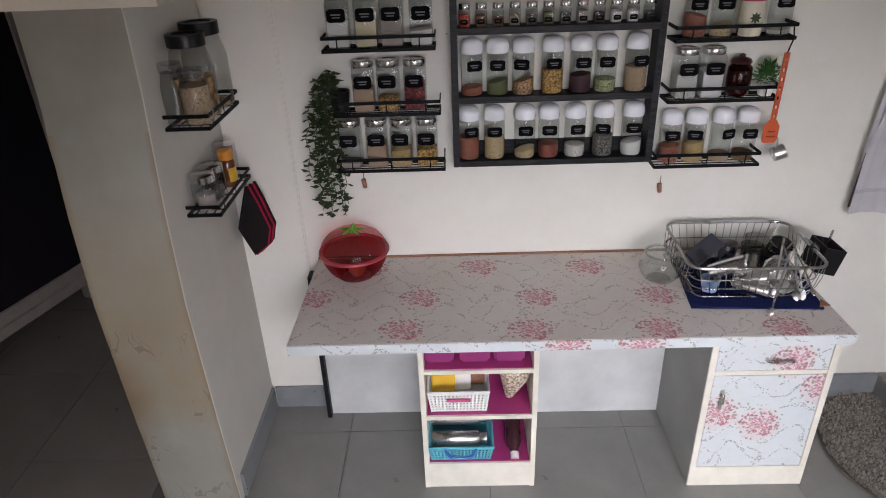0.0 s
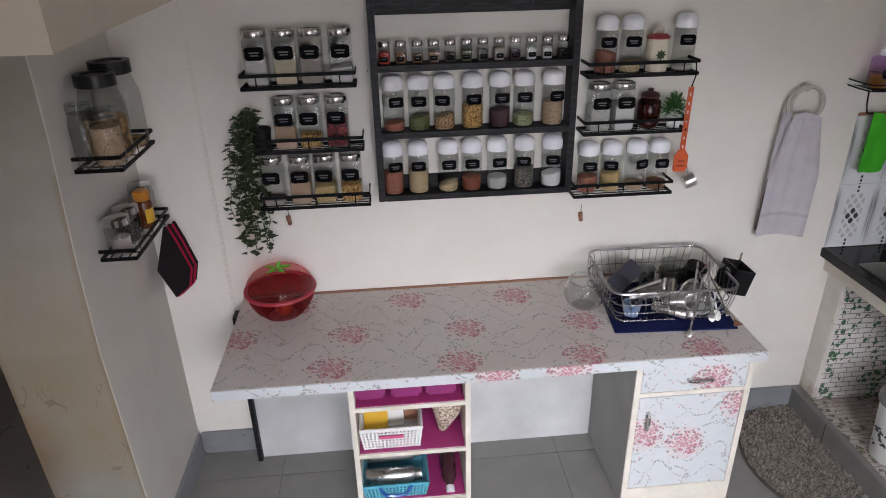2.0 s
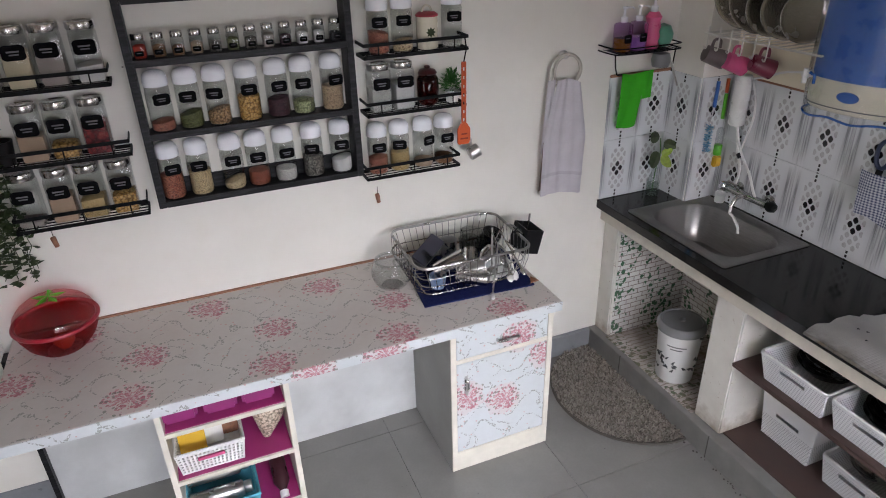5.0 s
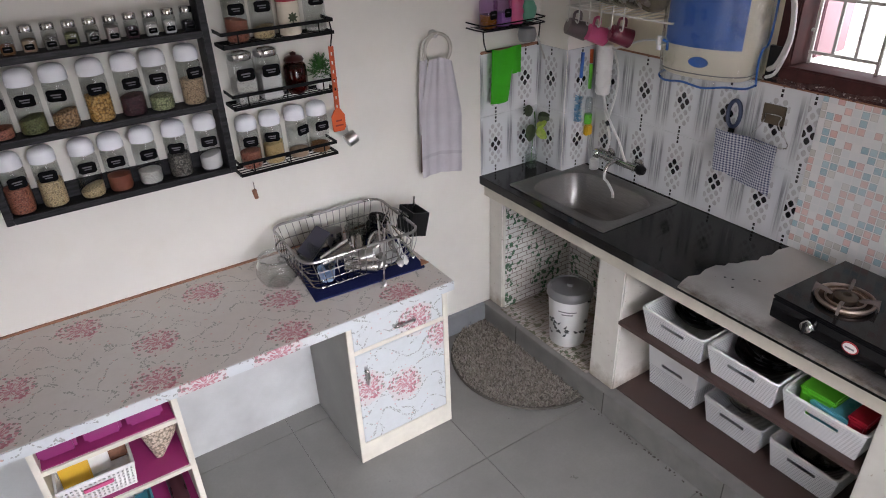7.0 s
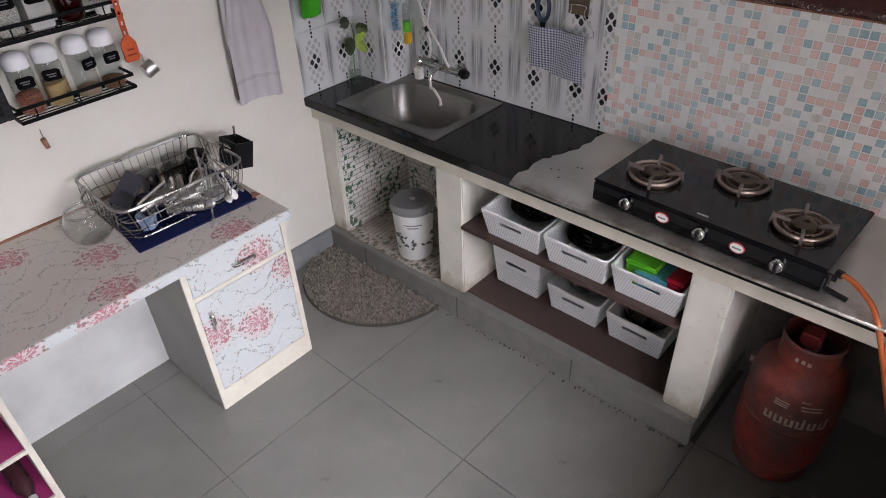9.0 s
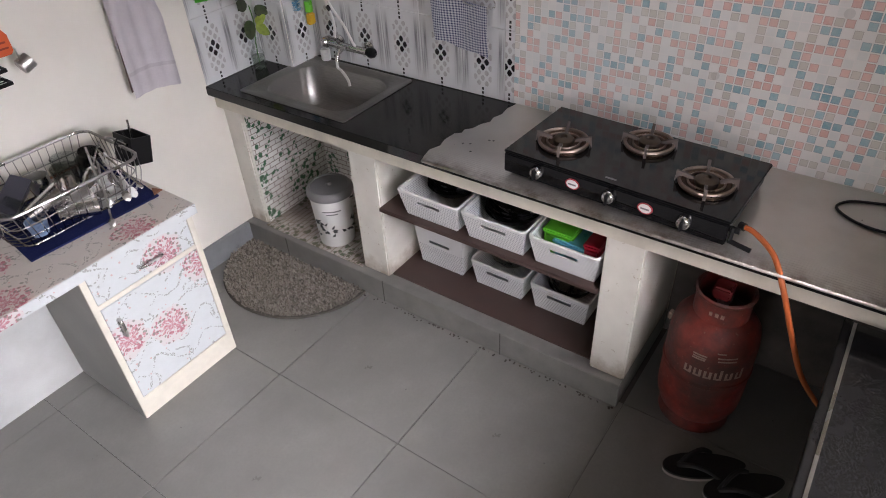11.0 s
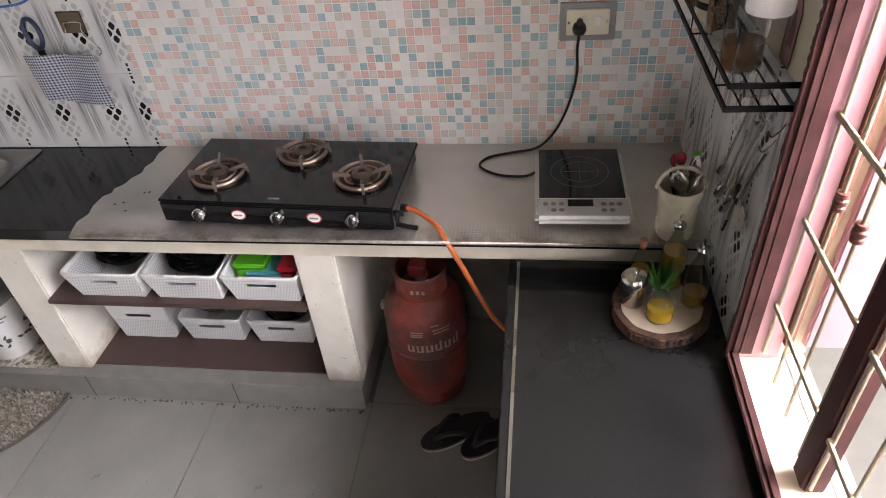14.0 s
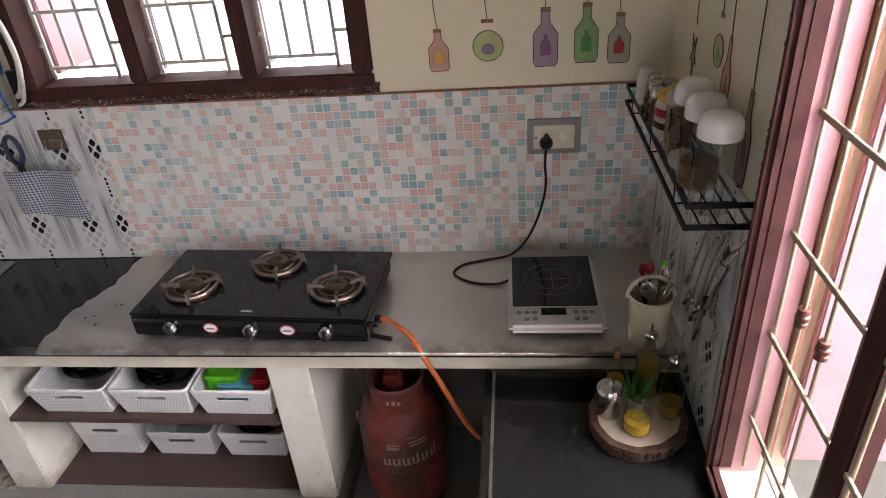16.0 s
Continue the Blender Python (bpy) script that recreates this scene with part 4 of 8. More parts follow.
# ---- jars ----
LIDSTEEL = brushed("lid_steel", (0.60, 0.58, 0.56), 0.24, 2)
RICE = grain_mat("red_seeds", (0.36, 0.10, 0.06), (0.50, 0.22, 0.14))
PEANUT = grain_mat("pale_pulses", (0.62, 0.46, 0.24), (0.70, 0.56, 0.34))
MUNG = grain_mat("green_pulses", (0.12, 0.13, 0.04), (0.22, 0.24, 0.10))
CHICK = grain_mat("tan_chickpeas", (0.42, 0.24, 0.11), (0.58, 0.38, 0.22), 150)
MACA = grain_mat("yellow_pasta", (0.52, 0.27, 0.06), (0.66, 0.42, 0.16), 130)
RAJMA = grain_mat("dark_purple_beans", (0.05, 0.015, 0.025), (0.10, 0.03, 0.04), 180)
PEAS = grain_mat("pale_green_peas", (0.34, 0.38, 0.18), (0.46, 0.48, 0.28), 180)
WHEAT = grain_mat("beige_grain", (0.48, 0.33, 0.20), (0.60, 0.44, 0.29))
WHITEG = grain_mat("white_grain", (0.66, 0.64, 0.58), (0.78, 0.76, 0.72), 400)
PEPPER = grain_mat("grey_black_seeds", (0.07, 0.06, 0.05), (0.30, 0.28, 0.24), 200)
CHILI = grain_mat("dried_red_chillies", (0.13, 0.008, 0.012), (0.26, 0.03, 0.03), 70)
YELLOWG = grain_mat("yellow_meal", (0.62, 0.42, 0.16), (0.70, 0.52, 0.26), 400)
POWDERW = plain("white_flour", (0.72, 0.70, 0.68), 0.9, vary=0.05)
POWDERC = plain("cream_flour", (0.66, 0.58, 0.40), 0.9, vary=0.05)
POWDERG = plain("greyish_flour", (0.42, 0.36, 0.33), 0.9, vary=0.08)
POWDERB = plain("brown_flour", (0.46, 0.32, 0.22), 0.9, vary=0.08)
SPICER = plain("red_spice", (0.45, 0.04, 0.02), 0.9)
SPICEB = plain("brown_spice", (0.22, 0.11, 0.05), 0.9)
COOKIE = grain_mat("brown_cookies", (0.40, 0.22, 0.09), (0.58, 0.38, 0.19), 45)


def plaque(parent, y, z, w, h, big=True):
    """A black scalloped label with two bars of writing, on the side that faces -y."""
    pts = []
    for i in range(16):
        a = 2 * math.pi * i / 16
        k = 1.0 if i % 4 else 0.93
        pts.append((math.copysign(abs(math.cos(a)) ** 0.55, math.cos(a)) * w / 2 * k, math.copysign(abs(math.sin(a)) ** 0.55, math.sin(a)) * h / 2 * k))
    m = Matrix.Translation((0, y, z)) @ Matrix.Rotation(radians(90), 4, "X")
    lab = part("label", G().prism(pts, 0, 0.0012, m), PLAQUE, parent, "black scalloped label with grey writing")
    g = G().box(-w * 0.26, w * 0.24, y - 0.0022, y - 0.0012, z + h * 0.02, z + h * 0.12)
    if big:
        g.box(-w * 0.18, w * 0.2, y - 0.0022, y - 0.0012, z - h * 0.16, z - h * 0.08)
    part("writing", g, CHALK, lab)


def fill(parent, r, z0, z1, mat, square=0.0, slope=0.0, label=""):
    g = G().lathe([(r * 0.92, z0), (r, z0 + 0.006), (r, z1 - 0.003), (r * 0.6, z1 + 0.002), (0.0, z1 + 0.004)], 20, square=square)
    if slope:
        for v in g.b.verts:
            if v.co.z > z0 + 0.01:
                v.co.z += slope * v.co.x
    part("contents", g, mat, parent, label)


def dome_jar(name, mat, level, label, lab_side=0.0, slope=0.0, group="white lidded jars"):
    th = thing(name, (0, 0, 0), label, "jar", group)
    r = 0.0385
    part("glass", G().lathe([(r * 0.9, 0), (r, 0.006), (r, 0.130), (r * 0.95, 0.142), (r * 0.9, 0.150)], 24), GLASS, th)
    part("lid", G().lathe([(r * 0.90, 0.1455), (r * 0.98, 0.147), (r * 1.0, 0.150), (r * 1.0, 0.168), (r * 0.95, 0.180), (r * 0.78, 0.190), (r * 0.5, 0.195), (0, 0.197)], 24), LID, th, "glossy white domed lid")
    if level:
        fill(th, r * 0.94, 0.004, level, mat, 0, slope)
    plaque(th, -r - 0.0014, 0.108, 0.056, 0.038)
    return th


def square_jar(name, mat, level, label, slope=0.0, steel=True, group="square glass jars"):
    th = thing(name, (0, 0, 0), label, "jar", group)
    r = 0.036
    part("glass", G().lathe([(r * 0.94, 0), (r, 0.005), (r, 0.128), (r * 0.95, 0.140), (r * 0.9, 0.145)], 28, square=0.75), GLASS, th)
    part("lid", G().lathe([(r * 1.00, 0.142), (r * 1.03, 0.144), (r * 1.03, 0.158), (r * 1.0, 0.162), (r * 0.85, 0.163), (r * 0.82, 0.161), (0, 0.161)], 28), LIDSTEEL, th, "shiny steel lid")
    if level:
        fill(th, r * 0.93, 0.004, level, mat, 0.75, slope)
    plaque(th, -r - 0.0014, 0.098, 0.060, 0.042)
    return th


def spice_jar(name, mat, level, label):
    th = thing(name, (0, 0, 0), label, "spice jar", "small spice jars")
    r = 0.0205
    part("glass", G().lathe([(r * 0.92, 0), (r, 0.004), (r, 0.050), (r * 0.85, 0.058)], 18, square=0.5), GLASS, th)
    part("lid", G().lathe([(r * 0.90, 0.057), (r * 0.94, 0.059), (r * 0.94, 0.073), (r * 0.86, 0.076), (0, 0.076)], 18), CHROME, th, "shiny steel lid")
    if level:
        fill(th, r * 0.9, 0.003, level, mat, 0.5)
    plaque(th, -r - 0.0012, 0.018, 0.027, 0.017, False)
    return th


def put_at(ob, x, y, z, rz=0.0):
    ob.matrix_basis = pose(x, y, z, 0, 0, rz)
    return ob


# ---- north wall: wooden jar shelf ----
ws_y = 2.612
sh = thing("wall_shelf", (0.358, YA, 1.185), "black painted open wooden wall shelf filled with jars", "shelf")
W2, D = 0.362, YA - ws_y
for x in (-W2, W2 - 0.024):
    part("side", B(x, x + 0.024, -D, 0, 0, 0.718, 0.002), BLACKWOOD, sh)
for name, z in (("bottom_board", 0.0), ("shelf_board", 0.236), ("shelf_board", 0.470)):
    part(name, B(-W2 + 0.024, W2 - 0.024, -D, 0, z, z + 0.022, 0.002), BLACKWOOD, sh)
part("top_board", B(-W2 + 0.024, W2 - 0.024, -D, 0, 0.700, 0.718, 0.002), BLACKWOOD, sh)
part("hanging_rail", B(-W2 + 0.024, W2 - 0.024, -0.018, 0, 0.648, 0.700, 0.002), BLACKWOOD, sh)
part("back_rail", B(-W2 + 0.024, W2 - 0.024, -0.012, 0, 0.022, 0.075, 0.002), BLACKWOOD, sh)
for x in (-0.20, 0.21):
    part("screw", G().lathe([(0.006, 0), (0.006, 0.003), (0, 0.004)], 10, m=Matrix.Translation((x, -0.018, 0.676)) @ Matrix.Rotation(radians(90), 4, "X")), BLACK, sh)
jy = 2.655
ROW2 = ((0.068, RICE, 0.035, "red seeds", 0.1), (0.158, MUNG, 0.052, "green pulses", 0.2), (0.248, CHICK, 0.052, "tan chickpeas", 0.25), (0.350, MACA, 0.088, "yellow pasta", 0.0),
        (0.448, RAJMA, 0.066, "dark beans", 0.1), (0.535, PEAS, 0.048, "pale green peas", 0.0), (0.640, WHEAT, 0.088, "beige grain", 0.0))
ROW3 = ((0.055, RICE, 0.088, "red seeds", 0.0), (0.148, PEANUT, 0.088, "pale yellow pulses", 0.0), (0.259, PEANUT, 0.035, "a few pale nuts", 0.3), (0.346, grain_mat("red_brown_pulses", (0.26, 0.06, 0.03), (0.36, 0.12, 0.07)), 0.056, "red brown pulses", 0.0),
        (0.442, WHITEG, 0.048, "white rice", 0.0), (0.544, PEPPER, 0.082, "grey black seeds", 0.0), (0.649, POWDERW, 0.055, "white powder", 0.2))
for row, z in ((ROW2, 1.185 + 0.258), (ROW3, 1.185 + 0.022)):
    for x, mat, lev, what, sl in row:
        put_at(dome_jar("glass_jar", mat, lev, "glass jar of %s with a white domed lid" % what, slope=sl), x, jy, z, random.uniform(-14, 14))
SP = (SPICER, SPICEB, SPICEB, POWDERB, PEPPER, MUNG, PEPPER, POWDERG, RAJMA, POWDERW, POWDERW, BLACK)
for i, mat in enumerate(SP):
    put_at(spice_jar("spice_jar", mat, random.uniform(0.028, 0.044), "small glass spice jar with a steel lid"), 0.046 + 0.0565 * i, 2.650, 1.185 + 0.492, random.uniform(-10, 10))


def wire_rack(x0, x1, z, depth=0.10, rail=0.055, hooks=True, label="black wire wall rack holding jars"):
    """A wall rack: flat strip frame below, a rail round it, cross wires and posts. Local x along the wall, -y into the room."""
    th = thing("wire_rack", ((x0 + x1) / 2, YA, z), label, "wire rack", "wire wall racks")
    w = (x1 - x0) / 2
    t = 0.006
    part("base_frame", G().box(-w, w, -depth, -depth + t, 0, 0.012, 0.001).box(-w, w, -t, 0, 0, 0.012, 0.001)
         .box(-w, -w + t, -depth, 0, 0, 0.012, 0.001).box(w - t, w, -depth, 0, 0, 0.012, 0.001), BLACKWIRE, th)
    part("rail", G().box(-w, w, -depth, -depth + 0.004, rail - 0.012, rail, 0.001).box(-w, -w + 0.004, -depth, 0, rail - 0.012, rail, 0.001)
         .box(w - 0.004, w, -depth, 0, rail - 0.012, rail, 0.001), BLACKWIRE, th)
    for i in range(1, 4):
        y = -depth + i * depth / 4
        part("wire", G().tube([(-w + 0.003, y, 0.009), (w - 0.003, y, 0.009)], 0.0022), BLACKWIRE, th)
    for k in (-0.72, 0.0, 0.72):
        part("cross_wire", G().tube([(k * w, -depth + 0.003, rail - 0.004), (k * w, -depth + 0.003, 0.006), (k * w, -0.003, 0.006)], 0.0024), BLACKWIRE, th)
    return th


RY = 2.652
LEFT = ((-0.442, -0.054, 1.612, ((-0.384, POWDERW, 0.086, "white flour"), (-0.29, POWDERC, 0.098, "cream flour"), (-0.20, POWDERG, 0.088, "greyish flour"), (-0.102, POWDERW, 0.050, "white sugar"))),
        (-0.428, -0.044, 1.388, ((-0.316, POWDERB, 0.078, "brown flour"), (-0.227, MACA, 0.045, "yellow flakes"), (-0.132, CHILI, 0.095, "dried red chillies"))),
        (-0.432, -0.034, 1.178, ((-0.382, POWDERG, 0.022, "a little grey powder"), (-0.284, POWDERB, 0.082, "beige flour"), (-0.194, YELLOWG, 0.062, "yellow meal"), (-0.10, MACA, 0.062, "yellow lentils"))))
for x0, x1, z, jars in LEFT:
    wire_rack(x0, x1, z)
    for x, mat, lev, what in jars:
        put_at(square_jar("square_jar", mat, lev, "square glass jar of %s with a steel lid" % what, slope=random.uniform(-0.1, 0.1)), x, RY, z + 0.012, random.uniform(-5, 5)).scale = (1.1, 1.1, 1.1)
wire_rack(0.749, 1.150, 1.608)
wire_rack(0.748, 1.140, 1.402)
wire_rack(0.727, 1.111, 1.162)
for x, z, mat, lev, what in ((0.822, 1.62, RICE, 0.075, "brown red seeds"), (0.912, 1.62, PEANUT, 0.04, "pale pulses"), (1.105, 1.62, WHITEG, 0.02, "a little white grain"),
                             (0.790, 1.174, RICE, 0.066, "red brown pulses"), (0.878, 1.174, YELLOWG, 0.078, "yellow meal"), (0.974, 1.174, POWDERB, 0.03, "a little brown spice"), (1.062, 1.174, SPICEB, 0.035, "brown sticks")):
    put_at(dome_jar("glass_jar", mat, lev, "glass jar of %s with a white domed lid" % what, slope=random.uniform(-0.2, 0.2)), x, RY, z, random.uniform(-20, 20))
put_at(square_jar("square_jar", WHITEG, 0.085, "square glass jar of white flakes with a steel lid"), 0.812, RY, 1.414).scale = (1.1, 1.1, 1.05)
put_at(square_jar("square_jar", POWDERW, 0.092, "square glass jar of white powder with a steel lid"), 0.902, RY, 1.414).scale = (1.1, 1.1, 1.05)

can = thing("canister", (1.008, RY, 1.62), "cream ceramic canister with red rim and leaf print", "canister")
part("body", G().lathe([(0.036, 0), (0.039, 0.004), (0.039, 0.108), (0.037, 0.112)], 24), CERAM, can)
part("lid", G().lathe([(0.041, 0.112), (0.041, 0.118), (0.030, 0.126), (0, 0.128)], 24), REDP, can, "red rimmed lid")
part("handle", G().tube([(0.018 * math.cos(a), 0, 0.126 + 0.022 * math.sin(a)) for a in [math.pi * i / 8 for i in range(9)]], 0.004), CERAM, can)
g = G()
for a in range(8):
    an = a * math.pi / 4
    g.leaf((0.0, -0.0398, 0.06), (math.cos(an), 0, math.sin(an)), (0, -1, 0), 0.02, 0.005)
part("leaf_print", g, LEAF, can)
bj = thing("brown_jar", (1.003, RY, 1.414), "dark brown lidded jar with a scroll pattern", "jar")
part("body", G().lathe([(0.030, 0), (0.040, 0.012), (0.042, 0.06), (0.040, 0.098), (0.030, 0.112)], 24), GLASSDARK, bj)
part("contents", G().lathe([(0.028, 0.003), (0.037, 0.012), (0.038, 0.06), (0.036, 0.09), (0.0, 0.094)], 20), CHILI, bj)
part("lid", G().lathe([(0.034, 0.112), (0.036, 0.118), (0.030, 0.128), (0.010, 0.134), (0.011, 0.142), (0, 0.146)], 24), plain("dark_brown_lid", (0.05, 0.012, 0.012), 0.3), bj)


def bush(name, at, r, h, mat, n, label, pot=None, potr=0.03, poth=0.05):
    th = thing(name, at, label, "plant")
    if pot:
        part("pot", G().lathe([(potr * 0.75, 0), (potr, poth), (potr * 0.9, poth), (potr * 0.8, poth * 0.8), (0, poth * 0.78)], 18), pot, th)
    g = G()
    for i in range(n):
        a, e = random.uniform(0, 2 * math.pi), random.uniform(0.0, 1.45)
        d = Vector((math.cos(a) * math.cos(e), math.sin(a) * math.cos(e), math.sin(e)))
        k = random.uniform(0.35, 1.0)
        p = Vector((d.x * r * k, d.y * r * k, poth + abs(d.z) * h * k))
        g.leaf(p, d + Vector((random.uniform(-.5, .5), random.uniform(-.5, .5), random.uniform(-.3, .5))), (0, 0, 1), random.uniform(0.010, 0.020), 0.0035)
    part("leaves", g, mat, th)
    return th


bush("artificial_plant", (1.100, RY - 0.005, 1.414), 0.042, 0.075, LEAFB, 420, "small bright green artificial plant in a white pot", WHITEP, 0.03, 0.045)

bush("shelf_plant", (0.268, 2.66, 1.903), 0.030, 0.030, LEAFB, 160, "tiny green artificial plant on the wall shelf", BLACK, 0.016, 0.014)

# hanging plant
hp = thing("hanging_plant", (-0.405, RY - 0.005, 1.400), "trailing dark green artificial plant in a black pot", "plant")
part("pot", G().lathe([(0.030, 0), (0.038, 0.075), (0.034, 0.075), (0.030, 0.06), (0, 0.058)], 20), BLACK, hp)
for s in range(15):
    g = G()
    x0, y0 = random.uniform(-0.075, 0.0), random.uniform(-0.035, 0.015)
    dx = random.uniform(-0.07, 0.012)
    ln = random.choice((0.10, 0.2, 0.28, 0.34, 0.42, 0.46))
    pts = [Vector((-0.01, 0, 0.07)), Vector((x0 * 0.6, y0, 0.115 + random.uniform(0, 0.03)))]
    z = pts[-1].z
    k = 0
    while z > 0.1 - ln:
        z -= 0.028
        k += 1
        pts.append(Vector((x0 + dx * min(1, k / 8) + random.uniform(-.008, .008), y0 + random.uniform(-.006, .006), z)))
    g.tube(pts, 0.0013, 4)
    for p in pts[1:]:
        for _ in range(2):
            a = random.uniform(0, 6.28)
            q = p + Vector((0, 0, random.uniform(-0.014, 0.014)))
            g.leaf(q, (math.cos(a), math.sin(a), random.uniform(-0.7, 0.3)), (0, 0, 1), random.uniform(0.026, 0.042), 0.0125)
    part("vine", g, LEAF, hp)
g = G().tube([(-0.035, -0.01, -0.28), (-0.03, -0.01, -0.36), (-0.022, -0.008, -0.41)], 0.0012, 4)
for i in range(10):
    g.leaf((-0.033 + 0.001 * i, -0.01, -0.29 - 0.012 * i), (random.uniform(-1, 1), random.uniform(-1, .4), -0.5), (0, 0, 1), 0.014, 0.004)
part("vine", g, LEAF, hp)

for x, z in ((-0.352, 1.102), (0.788, 1.050)):
    c = thing("bottle_cork", (x, YA - 0.012, z), "small cork stopper hung on the wall", "cork", "corks")
    part("stopper", G().lathe([(0.0075, -0.018), (0.009, 0.012), (0.009, 0.018), (0, 0.019)], 12, m=Matrix.Rotation(radians(-8), 4, "Y")), CORK, c)
    part("peg", G().lathe([(0.0015, 0.017), (0.0015, 0.05), (0, 0.052)], 6), CHROME, c)

sp = thing("spatula", (1.122, 2.590, 1.256), "orange silicone spatula hanging from the rack", "spatula")
m = Matrix.Rotation(radians(0.5), 4, "Y")
g = G().box(-0.009, -0.004, -0.005, 0.005, 0.07, 0.315, 0.002, m).box(0.004, 0.009, -0.005, 0.005, 0.07, 0.315, 0.002, m)
for k in range(8):
    g.box(-0.0045, 0.0045, -0.0048, 0.0048, 0.07 + 0.032 * k, 0.089 + 0.032 * k, 0.001, m)
part("handle", g, ORANGEP, sp, "orange handle pierced with slots")
part("blade", G().prism([(-0.022, 0.0), (0.018, 0.0), (0.026, 0.012), (0.026, 0.06), (0.012, 0.082), (-0.012, 0.082), (-0.026, 0.06), (-0.026, 0.008)], -0.004, 0.004, m @ Matrix.Rotation(radians(90), 4, "X")), ORANGEP, sp)
part("pattern", G().box(-0.016, 0.016, -0.0055, -0.0042, 0.020, 0.026, 0, m).box(-0.012, 0.012, -0.0055, -0.0042, 0.038, 0.044, 0, m), plain("dark_orange_print", (0.28, 0.03, 0.01), 0.5), sp)
part("hook", G().tube([(0.002, 0, 0.31), (0.014, 0, 0.36), (0.022, 0.03, 0.391)], 0.0025), BLACKWIRE, sp)
cup = thing("measuring_cup", (1.150, 2.598, 1.205), "small steel measuring cup on a hook", "cup")
m = Matrix.Rotation(radians(68), 4, "Y")
part("bowl", G().lathe([(0.0, 0.0), (0.024, 0.0), (0.026, 0.004), (0.026, 0.042), (0.023, 0.042), (0.022, 0.006), (0, 0.005)], 20, m=m), STEEL, cup)
part("handle", G().tube([(0.01, 0, 0.02), (0.008, 0, 0.06), (-0.008, 0.01, 0.085)], 0.003), STEEL, cup)

# towel ring and towel
rg = thing("towel_ring", (1.618, YA, 1.530), "clear plastic towel ring fixed on the wall", "towel ring")
part("mount", G().lathe([(0.016, 0), (0.018, 0.01), (0.014, 0.03), (0, 0.034)], 16, m=Matrix.Rotation(radians(90), 4, "X")), STEEL, rg)
for k, rr in ((0, 0.070), (0.014, 0.064)):
    part("ring", G().tube([(rr * math.sin(a) + k, -0.032 + k * 0.4, -0.062 - rr * 0.98 * math.cos(a)) for a in [2 * math.pi * i / 28 for i in range(28)]], 0.006, 8, True), plain("pale_ring_plastic", (0.55, 0.52, 0.45), 0.2, bump=0), rg)
tw = thing("hand_towel", (1.618, 2.662, 1.44), "pale lilac hand towel hanging through a ring", "towel")


def towel_front(u, v):
    z = -v * 0.50
    w = 0.055 + 0.05 * min(1, v * 2.2)
    x = (u - 0.5) * 2 * w + 0.006 - 0.01 * v
    return (x, -0.018 - 0.006 * math.sin(u * 9 + v) * (1 - 0.5 * v) - 0.003 * math.sin(u * 23), z + 0.012 * math.sin(u * 3.1) - 0.02 * u)


def towel_back(u, v):
    return (-0.05 - u * 0.035 - 0.02 * v, -0.004 + 0.004 * math.sin(u * 8), -v * 0.31)


part("front_fold", G().sheet(towel_front, 26, 30), TOWEL, tw)
part("back_fold", G().sheet(towel_back, 8, 16), TOWEL, tw)
part("hem", G().sheet(lambda u, v: tuple(Vector(towel_front(u, 0.80 + 0.03 * v)) + Vector((0, -0.0015, 0))), 26, 2), cloth("towel_band", (0.50, 0.47, 0.50)), tw)
part("side_fold", G().sheet(lambda u, v: (-0.070 - 0.028 * u - 0.012 * v, 0.004 - 0.01 * u, -0.26 - v * 0.22), 4, 8), cloth("brown_towel_lining", (0.20, 0.14, 0.12)), tw)

# ---- west wall racks ----


def side_rack(y0, y1, z, depth, rail, label):
    th = wire_rack(y0, y1, z, depth, rail, label=label)
    th.matrix_basis = pose(XL + 0.004, (y0 + y1) / 2, z, 0, 0, 90)
    return th


side_rack(2.23, 2.53, 1.470, 0.138, 0.050, "black metal wall rack with large jars")
side_rack(2.24, 2.59, 1.180, 0.112, 0.040, "black metal wall rack with small jars and honey")


def big_jar(y, x, r, h, mat, lev, lid, label):
    th = thing("storage_jar", (x, y, 1.483), label, "jar", "large storage jars")
    part("glass", G().lathe([(r * 0.85, 0), (r, 0.01), (r, h * 0.62), (r * 0.8, h * 0.82), (r * 0.72, h * 0.86)], 24), GLASS, th)
    if lid is not None:
        part("lid", G().lathe([(r * 0.76, h * 0.85), (r * 0.86, h * 0.86), (r * 0.86, h), (r * 0.6, h), (r * 0.58, h - 0.006), (0, h - 0.006)], 24), lid, th)
    if lev:
        part("contents", G().lathe([(r * 0.8, 0.004), (r * 0.93, 0.012), (r * 0.93, lev), (0, lev + 0.01)], 18), mat, th)
    return th


